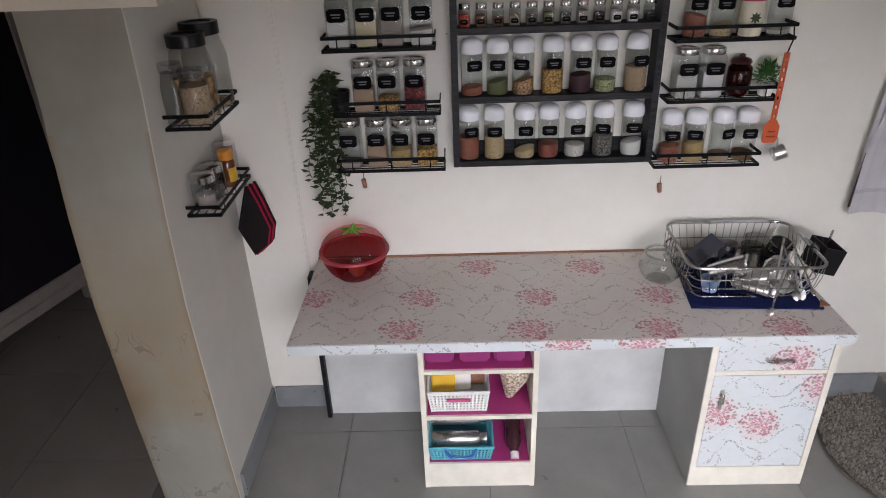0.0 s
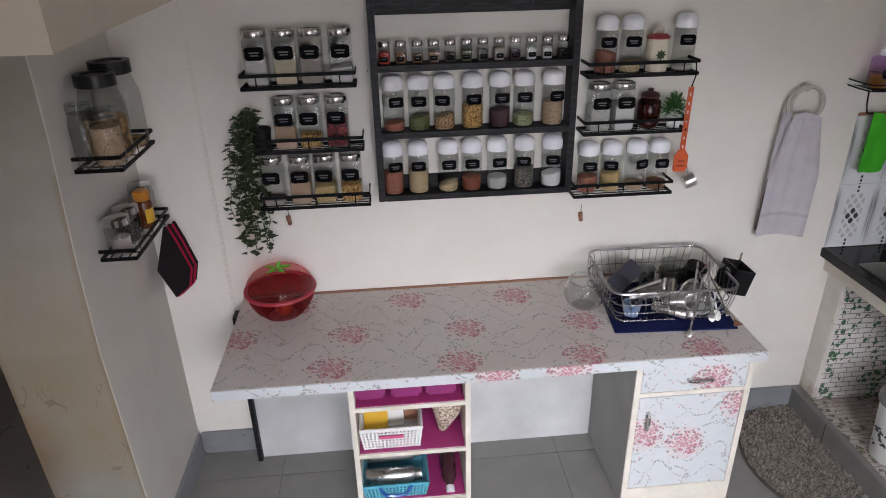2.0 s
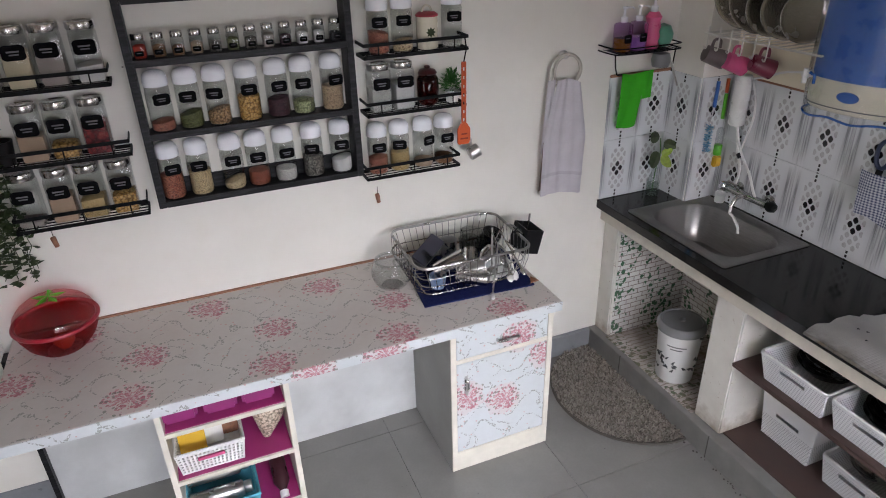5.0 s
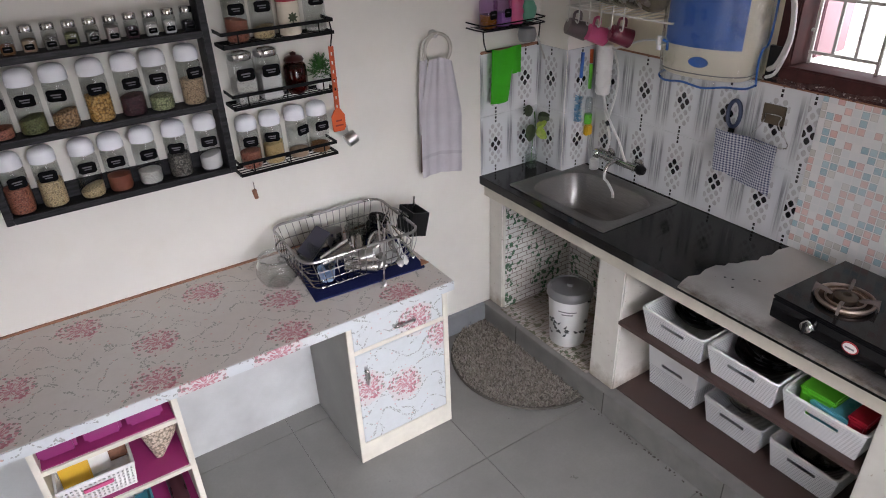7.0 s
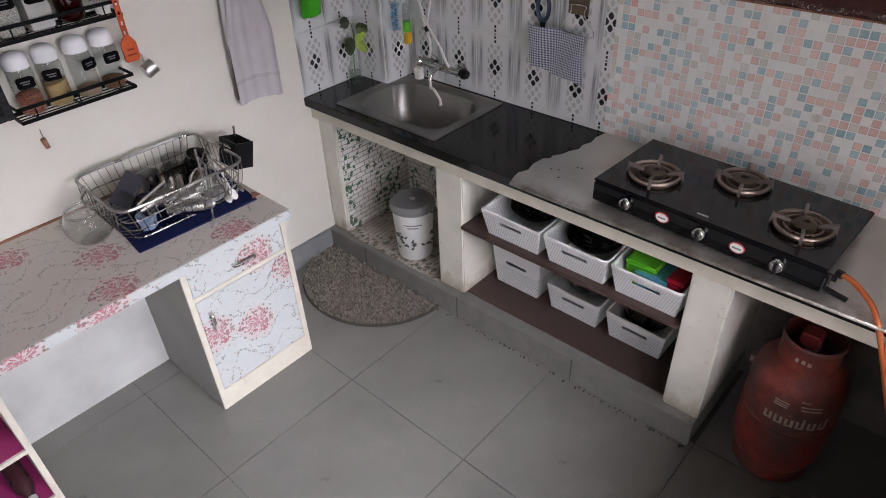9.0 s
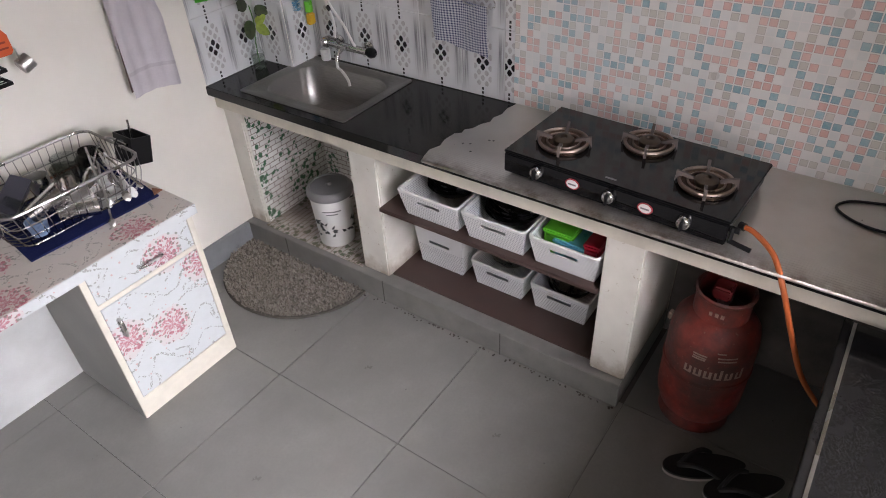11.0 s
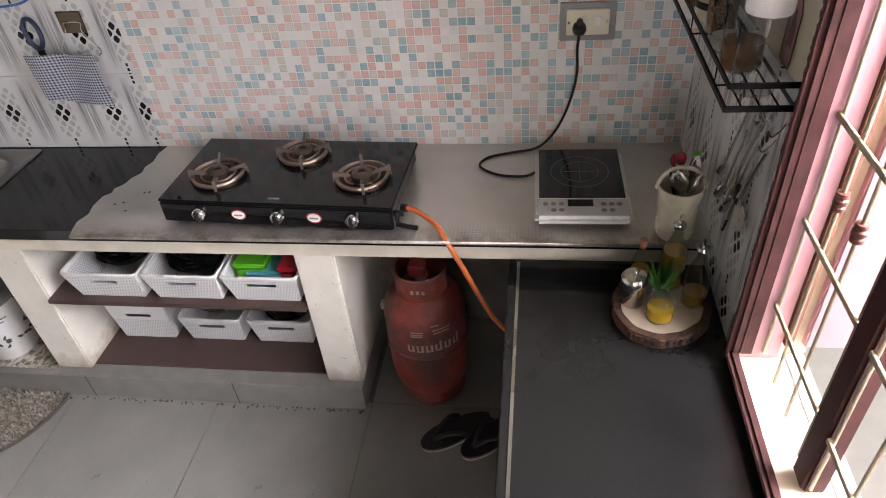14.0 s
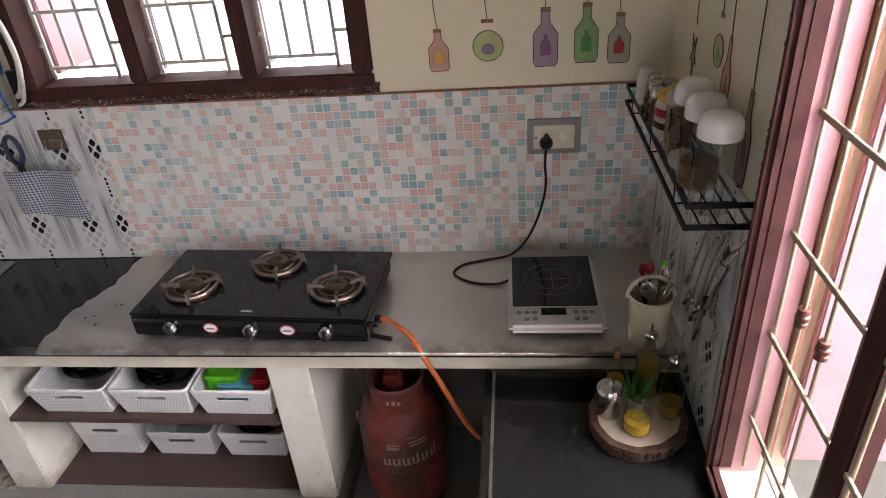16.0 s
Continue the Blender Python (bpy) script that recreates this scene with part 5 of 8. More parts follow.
big_jar(2.465, XL + 0.078, 0.070, 0.268, COOKIE, 0.02, BLACK, "large empty glass jar with a black lid")
big_jar(2.345, XL + 0.076, 0.066, 0.252, COOKIE, 0.125, BLACK, "large glass jar of cookies with a black lid")
big_jar(2.272, XL + 0.100, 0.044, 0.165, WHEAT, 0.115, GLASS, "glass jar of wrapped snacks with a glass lid")
big_jar(2.262, XL + 0.045, 0.038, 0.185, WHEAT, 0.0, GLASS, "empty glass jar with a glass lid")
for y, x, h, mat in ((2.285, XL + 0.060, 0.118, POWDERG), (2.375, XL + 0.058, 0.118, PEPPER), (2.555, XL + 0.048, 0.130, PEPPER)):
    th = thing("small_jar", (x, y, 1.192), "small glass jar with a silver lid", "jar", "small jars")
    part("glass", G().lathe([(0.038, 0), (0.041, 0.006), (0.041, h * 0.75), (0.034, h * 0.82)], 20), GLASS, th)
    part("lid", G().lathe([(0.037, h * 0.8), (0.040, h * 0.82), (0.040, h), (0.036, h + 0.003), (0, h + 0.003)], 20), CHROME, th)
    part("contents", G().lathe([(0.028, 0.004), (0.030, 0.008), (0.030, h * 0.45), (0, h * 0.5)], 16), mat, th)
hb = thing("honey_bottle", (XL + 0.075, 2.485, 1.192), "honey bottle with an orange cap and yellow label", "bottle")
part("bottle", G().lathe([(0.024, 0), (0.027, 0.005), (0.027, 0.085), (0.020, 0.098)], 20), HONEY, hb)
part("cap", G().lathe([(0.024, 0.098), (0.026, 0.10), (0.026, 0.128), (0.022, 0.132), (0, 0.132)], 20), plain("orange_cap_plastic", (0.62, 0.24, 0.02), 0.35), hb, "orange screw cap")
part("label", G().sheet(lambda u, v: (0.0278 * math.cos(-1.2 + 1.5 * u), 0.0278 * math.sin(-1.2 + 1.5 * u), 0.02 + 0.05 * v), 8, 2), YELLOWP, hb)
ph = thing("pot_holder", (XL + 0.085, 2.60, 1.14), "black and crimson quilted pot holder hanging from a rack", "pot holder")
for i, mat in enumerate((BLACKC, REDC, BLACKC, REDC, BLACKC)):
    m = Matrix.Translation((0.0045 * i, 0.012 * i, -0.005 * (i % 2))) @ Matrix.Rotation(radians(22 + 3 * i), 4, "Z") @ Matrix.Rotation(radians(90), 4, "X")
    part("layer", G().prism([(-0.004, 0.0), (0.006, 0.0), (0.028, -0.07), (0.058, -0.185), (0.040, -0.255), (-0.012, -0.290), (-0.056, -0.165), (-0.026, -0.07)], 0.0, 0.007, m), mat, ph)
part("loop", G().tube([(0, 0.01, 0), (0, 0.008, 0.03), (0, 0.0, 0.045)], 0.002), BLACKWIRE, ph)

# ---- table ----
TZ_ = 0.772
tb = thing("table", (0, 0, 0), "long work table covered in pink floral laminate", "table")
part("tabletop", B(-0.572, 1.292, 2.092, YA - 0.004, TZ_ - 0.036, TZ_, 0.002), FLORAL_TOP, tb)
part("front_edge", B(-0.572, 1.292, 2.0885, 2.0915, TZ_ - 0.038, TZ_ - 0.001), FLORAL_FRONT, tb, "pale blue floral edge strip")
part("back_strip", B(-0.572, 1.29, YA - 0.012, YA - 0.001, TZ_, TZ_ + 0.006), CORK, tb)
part("back_panel", B(-0.59, -0.152, 2.628, 2.645, 0, TZ_ - 0.036), BOARD, tb, "white back board")
part("back_panel", B(0.290, 0.885, 2.612, 2.628, 0, TZ_ - 0.036), BOARD, tb, "white back board")
part("end_panel", B(-0.606, -0.588, 2.60, 2.66, 0, TZ_ - 0.036), BLACKWOOD, tb)

un = thing("shelf_unit", (0, 0, 0), "cream open shelf unit with magenta shelves", "shelf unit")
UY = 2.188
for x in (-0.148, 0.262):
    part("side", B(x, x + 0.019, UY, 2.62, 0, TZ_ - 0.036, 0.001), CREAM, un)
part("back", B(-0.129, 0.262, 2.60, 2.612, 0, TZ_ - 0.036), MAGENTA, un)
for z in (0.560, 0.347, 0.108):
    part("shelf_board", B(-0.129, 0.262, UY + 0.003, 2.60, z, z + 0.016), CREAM, un)
    part("liner", B(-0.127, 0.260, UY + 0.012, 2.598, z + 0.016, z + 0.0185), MAGENTA, un, "magenta shelf liner")
part("kick_board", B(-0.129, 0.262, UY + 0.004, UY + 0.02, 0, 0.108), CREAM, un)

cb = thing("cabinet", (0, 0, 0), "floral laminate cabinet with a drawer and a door", "cabinet")
CX0, CX1 = 0.876, 1.315
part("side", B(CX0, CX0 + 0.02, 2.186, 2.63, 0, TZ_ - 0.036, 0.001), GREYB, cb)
part("side", B(CX1 - 0.02, CX1, 2.186, 2.63, 0, TZ_ - 0.036, 0.001), CREAM, cb)
part("front_frame", G().box(CX0, CX0 + 0.022, 2.178, 2.186, 0, TZ_ - 0.037).box(CX1 - 0.022, CX1, 2.178, 2.186, 0, TZ_ - 0.037)
     .box(CX0 + 0.022, CX1 - 0.022, 2.178, 2.19, 0, 0.096).box(CX0 + 0.022, CX1 - 0.022, 2.180, 2.19, 0.540, 0.558), CREAM, cb)
door = part("door", B(CX0 + 0.024, CX1 - 0.024, 2.179, 2.196, 0.099, 0.538, 0.001), FLORAL_FRONT, cb, "floral laminate door")
drawer = part("drawer", B(CX0 + 0.024, CX1 - 0.024, 2.179, 2.196, 0.560, TZ_ - 0.038, 0.001), FLORAL_FRONT, cb, "floral laminate drawer front")
part("handle", G().tube([(0.938, 2.178, 0.40), (0.937, 2.160, 0.405), (0.937, 2.160, 0.465), (0.938, 2.178, 0.47)], 0.006, 8).lathe([(0.008, 0), (0.008, 0.075), (0, 0.076)], 8, (0.937, 2.174, 0.398)), STEEL, door, "tarnished steel handle")
part("handle", G().tube([(1.07, 2.178, 0.612), (1.075, 2.160, 0.612), (1.15, 2.160, 0.612), (1.155, 2.178, 0.612)], 0.006, 8), STEEL, drawer, "tarnished steel handle")
part("back", B(CX0 + 0.02, CX1 - 0.02, 2.61, 2.622, 0, TZ_ - 0.036), BOARD, cb)

# ---- in the shelf unit ----
for x, mat in ((-0.075, AQUA), (0.055, LILAC), (0.18, ORANGEP)):
    bx = thing("food_box", (x, 2.30, 0.5785), "small berry pink plastic box with a coloured lid", "box", "boxes in the shelf unit")
    part("box", B(-0.055, 0.055, -0.07, 0.07, 0, 0.075, 0.01), BERRY, bx)
    part("lid", B(-0.058, 0.058, -0.073, 0.073, 0.072, 0.086, 0.004), mat, bx)


def plastic_basket(name, at, w, d, h, mat, label, nx, nz, group=""):
    """A basket of thin slats and hoops, so that real gaps show."""
    th = thing(name, at, label, "basket", group)
    part("bottom", B(-w / 2 * 0.92, w / 2 * 0.92, -d / 2 * 0.92, d / 2 * 0.92, 0, 0.004), mat, th)
    g = G()
    for i in range(nx + 1):
        x = -w / 2 + w * i / nx
        for s in (-1, 1):
            g.box(x - 0.0035, x + 0.0035, s * d / 2 - 0.0015, s * d / 2 + 0.0015, 0.0, h)
    ny = int(nx * d / w)
    for i in range(ny + 1):
        y = -d / 2 + d * i / ny
        for s in (-1, 1):
            g.box(s * w / 2 - 0.0015, s * w / 2 + 0.0015, y - 0.0035, y + 0.0035, 0.0, h)
    for j in range(nz + 1):
        z = 0.004 + (h - 0.02) * j / nz
        g.box(-w / 2, w / 2, -d / 2 - 0.001, -d / 2 + 0.001, z - 0.003, z + 0.003).box(-w / 2, w / 2, d / 2 - 0.001, d / 2 + 0.001, z - 0.003, z + 0.003)
        g.box(-w / 2 - 0.001, -w / 2 + 0.001, -d / 2, d / 2, z - 0.003, z + 0.003).box(w / 2 - 0.001, w / 2 + 0.001, -d / 2, d / 2, z - 0.003, z + 0.003)
    for v in g.b.verts:
        k = 0.9 + 0.1 * v.co.z / h
        v.co.x *= k
        v.co.y *= k
    part("lattice", g, mat, th)
    part("rim", G().box(-w / 2 - 0.004, w / 2 + 0.004, -d / 2 - 0.004, -d / 2 + 0.003, h - 0.012, h, 0.002).box(-w / 2 - 0.004, w / 2 + 0.004, d / 2 - 0.003, d / 2 + 0.004, h - 0.012, h, 0.002)
         .box(-w / 2 - 0.004, -w / 2 + 0.003, -d / 2, d / 2, h - 0.012, h, 0.002).box(w / 2 - 0.003, w / 2 + 0.004, -d / 2, d / 2, h - 0.012, h, 0.002), mat, th)
    return th


pb = plastic_basket("plastic_basket", (-0.008, 2.31, 0.3655), 0.225, 0.20, 0.10, WHITEP, "white lattice plastic basket with packets", 16, 6)
part("handle_plate", B(-0.045, 0.045, -0.105, -0.100, 0.052, 0.070, 0.003), PINKP, pb)
for i, (x, mat) in enumerate(((-0.06, YELLOWP), (0.0, WHITEP), (0.055, CORK), (0.03, GREENP))):
    p = thing("food_packet", (x - 0.005, 2.30 + 0.03 * i, 0.376), "folded food packet standing in a basket", "packet", "packets")
    part("packet", B(-0.045, 0.045, -0.008, 0.008, 0, 0.118, 0.005, Matrix.Rotation(radians(-14), 4, "X")), mat, p)
bag = thing("grain_bag", (0.195, 2.30, 0.3655), "clear bag of pale puffed grain", "bag")
part("bag", G().lathe([(0.014, 0.0), (0.035, 0.05), (0.055, 0.10), (0.06, 0.15), (0.045, 0.175), (0, 0.18)], 18, m=Matrix.Translation((-0.01, 0, 0)) @ Matrix.Rotation(radians(10), 4, "Y")), grain_mat("puffed_grain", (0.56, 0.46, 0.34), (0.70, 0.60, 0.48), 110), bag)
ab = plastic_basket("aqua_basket", (-0.005, 2.33, 0.1265), 0.250, 0.26, 0.075, AQUA, "aqua lattice plastic tray holding steel flasks", 18, 4)
part("handle", G().tube([(-0.06, -0.132, 0.068), (-0.035, -0.137, 0.028), (0.035, -0.137, 0.028), (0.06, -0.132, 0.068)], 0.006), BLUEP, ab, "dark blue handle")
for z, y in ((0.165, -0.03), (0.225, 0.03)):
    fl = thing("steel_flask", (-0.015, 2.31 + y, z + 0.005), "brushed steel flask lying on its side", "flask", "steel flasks")
    m = Matrix.Rotation(radians(90), 4, "Y")
    part("body", G().lathe([(0.028, -0.105), (0.032, -0.10), (0.032, 0.075), (0.026, 0.085)], 24, m=m), STEEL, fl)
    part("cap", G().lathe([(0.020, 0.086), (0.023, 0.09), (0.023, 0.112), (0.018, 0.115), (0, 0.115)], 20, m=m), STEEL, fl)
db = thing("dark_bottle", (0.205, 2.29, 0.155), "dark plastic bottle with a white cap lying tilted", "bottle")
m = Matrix.Rotation(radians(112), 4, "X")
part("bottle", G().lathe([(0.026, -0.09), (0.03, -0.08), (0.03, 0.02), (0.014, 0.05), (0.012, 0.06)], 18, m=m), plain("dark_maroon_bottle", (0.05, 0.015, 0.02), 0.3), db)
part("cap", G().lathe([(0.016, 0.058), (0.017, 0.06), (0.017, 0.085), (0, 0.086)], 16, m=m), WHITEP, db)

# ---- on the table ----
fb = thing("fruit_bowl", (-0.395, 2.55, TZ_), "red mesh fruit bowl with a green leaf on its lid", "bowl")
R = 0.128
low = [(0.055, 0.0), (0.075, 0.012), (0.105, 0.045), (0.122, 0.08), (R, 0.112)]
part("bowl", G().lathe(low, 36), GLASSRED, fb)
hi = [(R * math.cos(a), 0.115 + 0.090 * math.sin(a)) for a in [math.pi / 2 * i / 9 for i in range(9)]] + [(0.0, 0.2045)]
part("lid", G().lathe(hi, 36), MESHRED, fb, "see-through red mesh lid")
part("rim", G().tube([(R * math.cos(a), R * math.sin(a), 0.113) for a in [2 * math.pi * i / 40 for i in range(40)]], 0.0075, 8, True), REDP, fb)
g = G()
for k in range(18):
    a = 2 * math.pi * k / 18
    for prof in (low, hi):
        g.tube([(r * math.cos(a), r * math.sin(a), z) for r, z in prof if r > 0.01], 0.0003, 4)
part("mesh_wires", g, REDP, fb)
g = G()
for a in range(5):
    an = a * 1.257 + 0.3
    g.leaf((0, -0.0, 0.206), (math.cos(an), math.sin(an), -0.12), (0, 0, 1), 0.055, 0.014)
part("leaf", g, GREENP, fb, "bright green plastic leaf")
part("stalk", G().tube([(0, 0, 0.204), (0.008, 0, 0.225)], 0.004), GREENP, fb)
fr = thing("fruit", (-0.39, 2.545, TZ_ + 0.004), "round yellow green fruit in the bowl", "fruit")
part("fruit", G().lathe([(0.0, 0.0), (0.02, 0.004), (0.034, 0.026), (0.03, 0.05), (0.012, 0.062), (0, 0.06)], 18), plain("fruit_skin", (0.52, 0.46, 0.14), 0.5), fr)

gb = thing("glass_bowl", (0.758, 2.47, TZ_), "clear round glass bowl with a thick rim", "bowl")
part("bowl", G().lathe([(0.040, 0.0), (0.052, 0.004), (0.070, 0.026), (0.080, 0.056), (0.076, 0.084), (0.063, 0.106), (0.060, 0.112)], 36), BOWLG, gb)
part("rim", G().tube([(0.061 * math.cos(a), 0.061 * math.sin(a), 0.113) for a in [2 * math.pi * i / 36 for i in range(36)]], 0.0045, 8, True), BOWLG, gb, "thick glass rim")
part("base", G().lathe([(0.040, 0.0005), (0.042, 0.004), (0.030, 0.008), (0, 0.008)], 30), BOWLG, gb)

mt = thing("draining_mat", (0, 0, 0), "navy blue cloth mat under the dish rack", "mat")
part("mat", G().prism([(0.812, 2.262), (1.256, 2.236), (1.285, 2.46), (1.27, 2.60), (0.85, 2.615)], TZ_, TZ_ + 0.006), MATBLUE, mt)
part("folded_corner", G().prism([(1.245, 2.245), (1.283, 2.25), (1.268, 2.29)], TZ_ + 0.006, TZ_ + 0.010), CORK, mt)

dr = thing("dish_rack", (1.035, 2.452, TZ_ + 0.008), "chrome wire dish rack full of steel cups and spoons", "dish rack", rz=-1.5)


def round_rect(w, d, r, z, n=5):
    pts = []
    for cx, cy, a0 in ((w - r, d - r, 0), (-w + r, d - r, 90), (-w + r, -d + r, 180), (w - r, -d + r, 270)):
        for i in range(n + 1):
            a = radians(a0 + 90 * i / n)
            pts.append((cx + r * math.cos(a), cy + r * math.sin(a), z))
    return pts


part("top_rail", G().tube(round_rect(0.232, 0.182, 0.05, 0.142), 0.0055, 8, True), WIRE, dr)
part("middle_wire", G().tube(round_rect(0.214, 0.164, 0.04, 0.085), 0.0022, 6, True), WIRE, dr)
part("middle_wire", G().tube(round_rect(0.205, 0.155, 0.04, 0.045), 0.0022, 6, True), WIRE, dr)
part("base_wire", G().tube(round_rect(0.190, 0.142, 0.03, 0.006), 0.003, 6, True), WIRE, dr)
for i in range(15):
    k = -0.92 + 1.84 * i / 14
    part("wire", G().tube([(k * 0.222, -0.182, 0.142), (k * 0.19, -0.142, 0.004), (k * 0.19, 0.142, 0.004), (k * 0.222, 0.182, 0.142)], 0.0015, 5), WIRE, dr)
for i in range(10):
    k = -0.88 + 1.76 * i / 9
    part("wire", G().tube([(-0.232, k * 0.17, 0.142), (-0.19, k * 0.14, 0.005), (0.19, k * 0.14, 0.005), (0.232, k * 0.17, 0.142)], 0.0015, 5), WIRE, dr)
for s in (-1, 1):
    part("side_handle", G().tube([(s * 0.236, -0.06, 0.14), (s * 0.262, -0.04, 0.128), (s * 0.262, 0.04, 0.128), (s * 0.236, 0.06, 0.14)], 0.004), WIRE, dr)


def tumbler(x, y, z, r, h, rx, ry, mat, label):
    th = thing("tumbler", (x, y, z), label, "cup", "dishes in the rack")
    m = Euler((radians(rx), radians(ry), 0)).to_matrix().to_4x4()
    part("cup", G().lathe([(r * 0.78, 0), (r * 0.82, 0.003), (r, h), (r * 0.96, h), (r * 0.78, 0.006), (0, 0.005)], 22, m=m), mat, th)
    return th


z0 = TZ_ + 0.014
tumbler(0.985, 2.375, z0 + 0.032, 0.036, 0.115, 12, 82, STEEL, "steel tumbler lying in the dish rack")
tumbler(0.935, 2.44, z0 + 0.034, 0.034, 0.11, 40, 70, CHROME, "steel tumbler lying tilted in the dish rack")
tumbler(1.10, 2.50, z0, 0.042, 0.105, 0, 0, GLASS, "clear glass tumbler standing in the dish rack")
tumbler(1.175, 2.47, z0, 0.034, 0.12, 6, -5, GLASS, "clear glass tumbler standing in the dish rack")
tumbler(1.03, 2.55, z0, 0.036, 0.09, 0, 0, STEEL, "steel tumbler standing in the dish rack")
tumbler(1.06, 2.40, z0 + 0.03, 0.033, 0.085, -60, 50, CHROME, "steel tumbler lying tilted in the dish rack")
fbx = thing("food_container", (0.905, 2.46, z0 + 0.03), "small plastic container leaning in the dish rack", "container")
part("box", B(-0.035, 0.035, -0.05, 0.05, 0, 0.05, 0.008, Euler((0.5, -0.5, 0.3)).to_matrix().to_4x4()), GLASS, fbx)
part("rim", B(-0.038, 0.038, -0.053, 0.053, 0.045, 0.053, 0.003, Euler((0.5, -0.5, 0.3)).to_matrix().to_4x4()), GLASS, fbx)
tumbler(0.915, 2.405, z0 + 0.045, 0.040, 0.125, 18, 66, CHROME, "large steel tumbler lying across the dish rack")
tumbler(0.972, 2.345, z0 + 0.04, 0.030, 0.12, 24, 96, CHROME, "slim steel tumbler lying in the dish rack")
tumbler(1.125, 2.545, z0, 0.046, 0.115, 4, 3, BOWLG, "tall clear glass standing in the dish rack")
tumbler(1.195, 2.535, z0 + 0.01, 0.044, 0.10, 16, 10, CHROME, "steel mug standing tilted in the dish rack")
tumbler(1.00, 2.46, z0 + 0.05, 0.040, 0.05, 130, 20, STEEL, "small steel bowl turned over in the dish rack")
lb = thing("steel_lunch_box", (0.915, 2.515, z0 + 0.055), "long steel box leaning in the dish rack", "box")
m = Euler((0.5, -0.25, 0.62)).to_matrix().to_4x4()
part("box", B(-0.075, 0.075, -0.03, 0.03, 0, 0.045, 0.008, m), STEEL, lb)
part("lid", B(-0.078, 0.078, -0.033, 0.033, 0.045, 0.052, 0.003, m), DKBLUE, lb, "dark blue lid")
PALEBLUE = plain("pale_blue_print", (0.20, 0.28, 0.42), 0.3)
bc = thing("blue_cup", (0.905, 2.36, z0 + 0.002), "blue patterned cup in the dish rack", "cup")
part("cup", G().lathe([(0.026, 0), (0.034, 0.05), (0.032, 0.05), (0.024, 0.005), (0, 0.004)], 20), PALEBLUE, bc)
plate = thing("white_bowl", (1.155, 2.37, z0), "white bowl in the dish rack", "bowl")
part("bowl", G().lathe([(0.025, 0), (0.05, 0.02), (0.06, 0.045), (0.057, 0.045), (0.045, 0.02), (0, 0.008)], 24, m=Matrix.Rotation(radians(18), 4, "X")), WHITEP, plate)


def spoon(a, b, mat, label, bowl=0.02):
    th = thing("spoon", a, label, "spoon", "spoons")
    d = Vector(b) - Vector(a)
    part("handle", G().tube([(0, 0, 0), d * 0.5 + Vector((0, 0, 0.006)), d], 0.0036), mat, th)
    q = d.normalized().to_track_quat("Z", "Y").to_matrix().to_4x4()
    part("bowl", G().lathe([(0.002, -bowl * 1.4), (bowl * 0.8, -bowl * 0.9), (bowl, 0), (bowl * 0.75, bowl), (0.004, bowl * 1.4)], 14, m=q @ Matrix.Diagonal((1, 0.3, 1, 1))), mat, th)
    return th


spoon((1.065, 2.215, TZ_ + 0.012), (1.15, 2.34, TZ_ + 0.16), STEEL, "long steel ladle leaning out of the dish rack", 0.011)
spoon((1.155, 2.245, TZ_ + 0.055), (1.175, 2.36, TZ_ + 0.175), STEEL, "steel spoon leaning in the dish rack", 0.014)
spoon((1.19, 2.36, TZ_ + 0.06), (1.16, 2.42, TZ_ + 0.17), CHROME, "steel spoon leaning in the dish rack", 0.022)
spoon((1.20, 2.29, TZ_ + 0.03), (1.20, 2.38, TZ_ + 0.16), WHITEP, "white plastic spoon leaning in the dish rack", 0.015)
spoon((1.215, 2.255, TZ_ + 0.06), (1.19, 2.40, TZ_ + 0.17), CHROME, "steel fork hanging over the dish rack rail", 0.010)
spoon((1.135, 2.40, TZ_ + 0.09), (1.235, 2.46, TZ_ + 0.165), CHROME, "round steel ladle lying on the dishes", 0.032)
spoon((1.12, 2.33, TZ_ + 0.03), (1.17, 2.43, TZ_ + 0.18), STEEL, "steel ladle leaning in the dish rack", 0.026)

cc = thing("cutlery_cup", (1.318, 2.44, TZ_ + 0.052), "black plastic cutlery cup hooked on the rack", "cup")
m = Matrix.Rotation(radians(14), 4, "Y")
g = G()
for x0, x1, y0, y1 in ((-0.038, -0.034, -0.055, 0.055), (0.034, 0.038, -0.055, 0.055), (-0.034, 0.034, -0.055, -0.051), (-0.034, 0.034, 0.051, 0.055)):
    g.box(x0, x1, y0, y1, 0, 0.10, 0, m)
part("cup", g, BLACK, cc)
part("bottom", G().box(-0.036, 0.036, -0.053, 0.053, 0, 0.004, 0, m), BLACK, cc)
part("hook", G().tube([(-0.03, -0.03, 0.10), (-0.045, -0.03, 0.118), (-0.062, -0.03, 0.098)], 0.004), BLACK, cc)
spoon((1.335, 2.45, TZ_ + 0.07), (1.352, 2.455, TZ_ + 0.195), CHROME, "steel knife standing in the cutlery cup", 0.008)
spoon((1.325, 2.43, TZ_ + 0.07), (1.318, 2.45, TZ_ + 0.17), BLACK, "black handled knife in the cutlery cup", 0.007)

# ---- sink and wall fittings ----
sk = thing("sink", (2.122, 2.235, CT), "stainless steel sink let into the granite", "sink")


def loft(g, rings):
    vs = [[g.b.verts.new(p) for p in r] for r in rings]
    n = len(vs[0])
    for a, b in zip(vs, vs[1:]):
        for i in range(n):
            f = g.b.faces.new((a[i], a[(i + 1) % n], b[(i + 1) % n], b[i]))
            f.smooth = True
    return vs


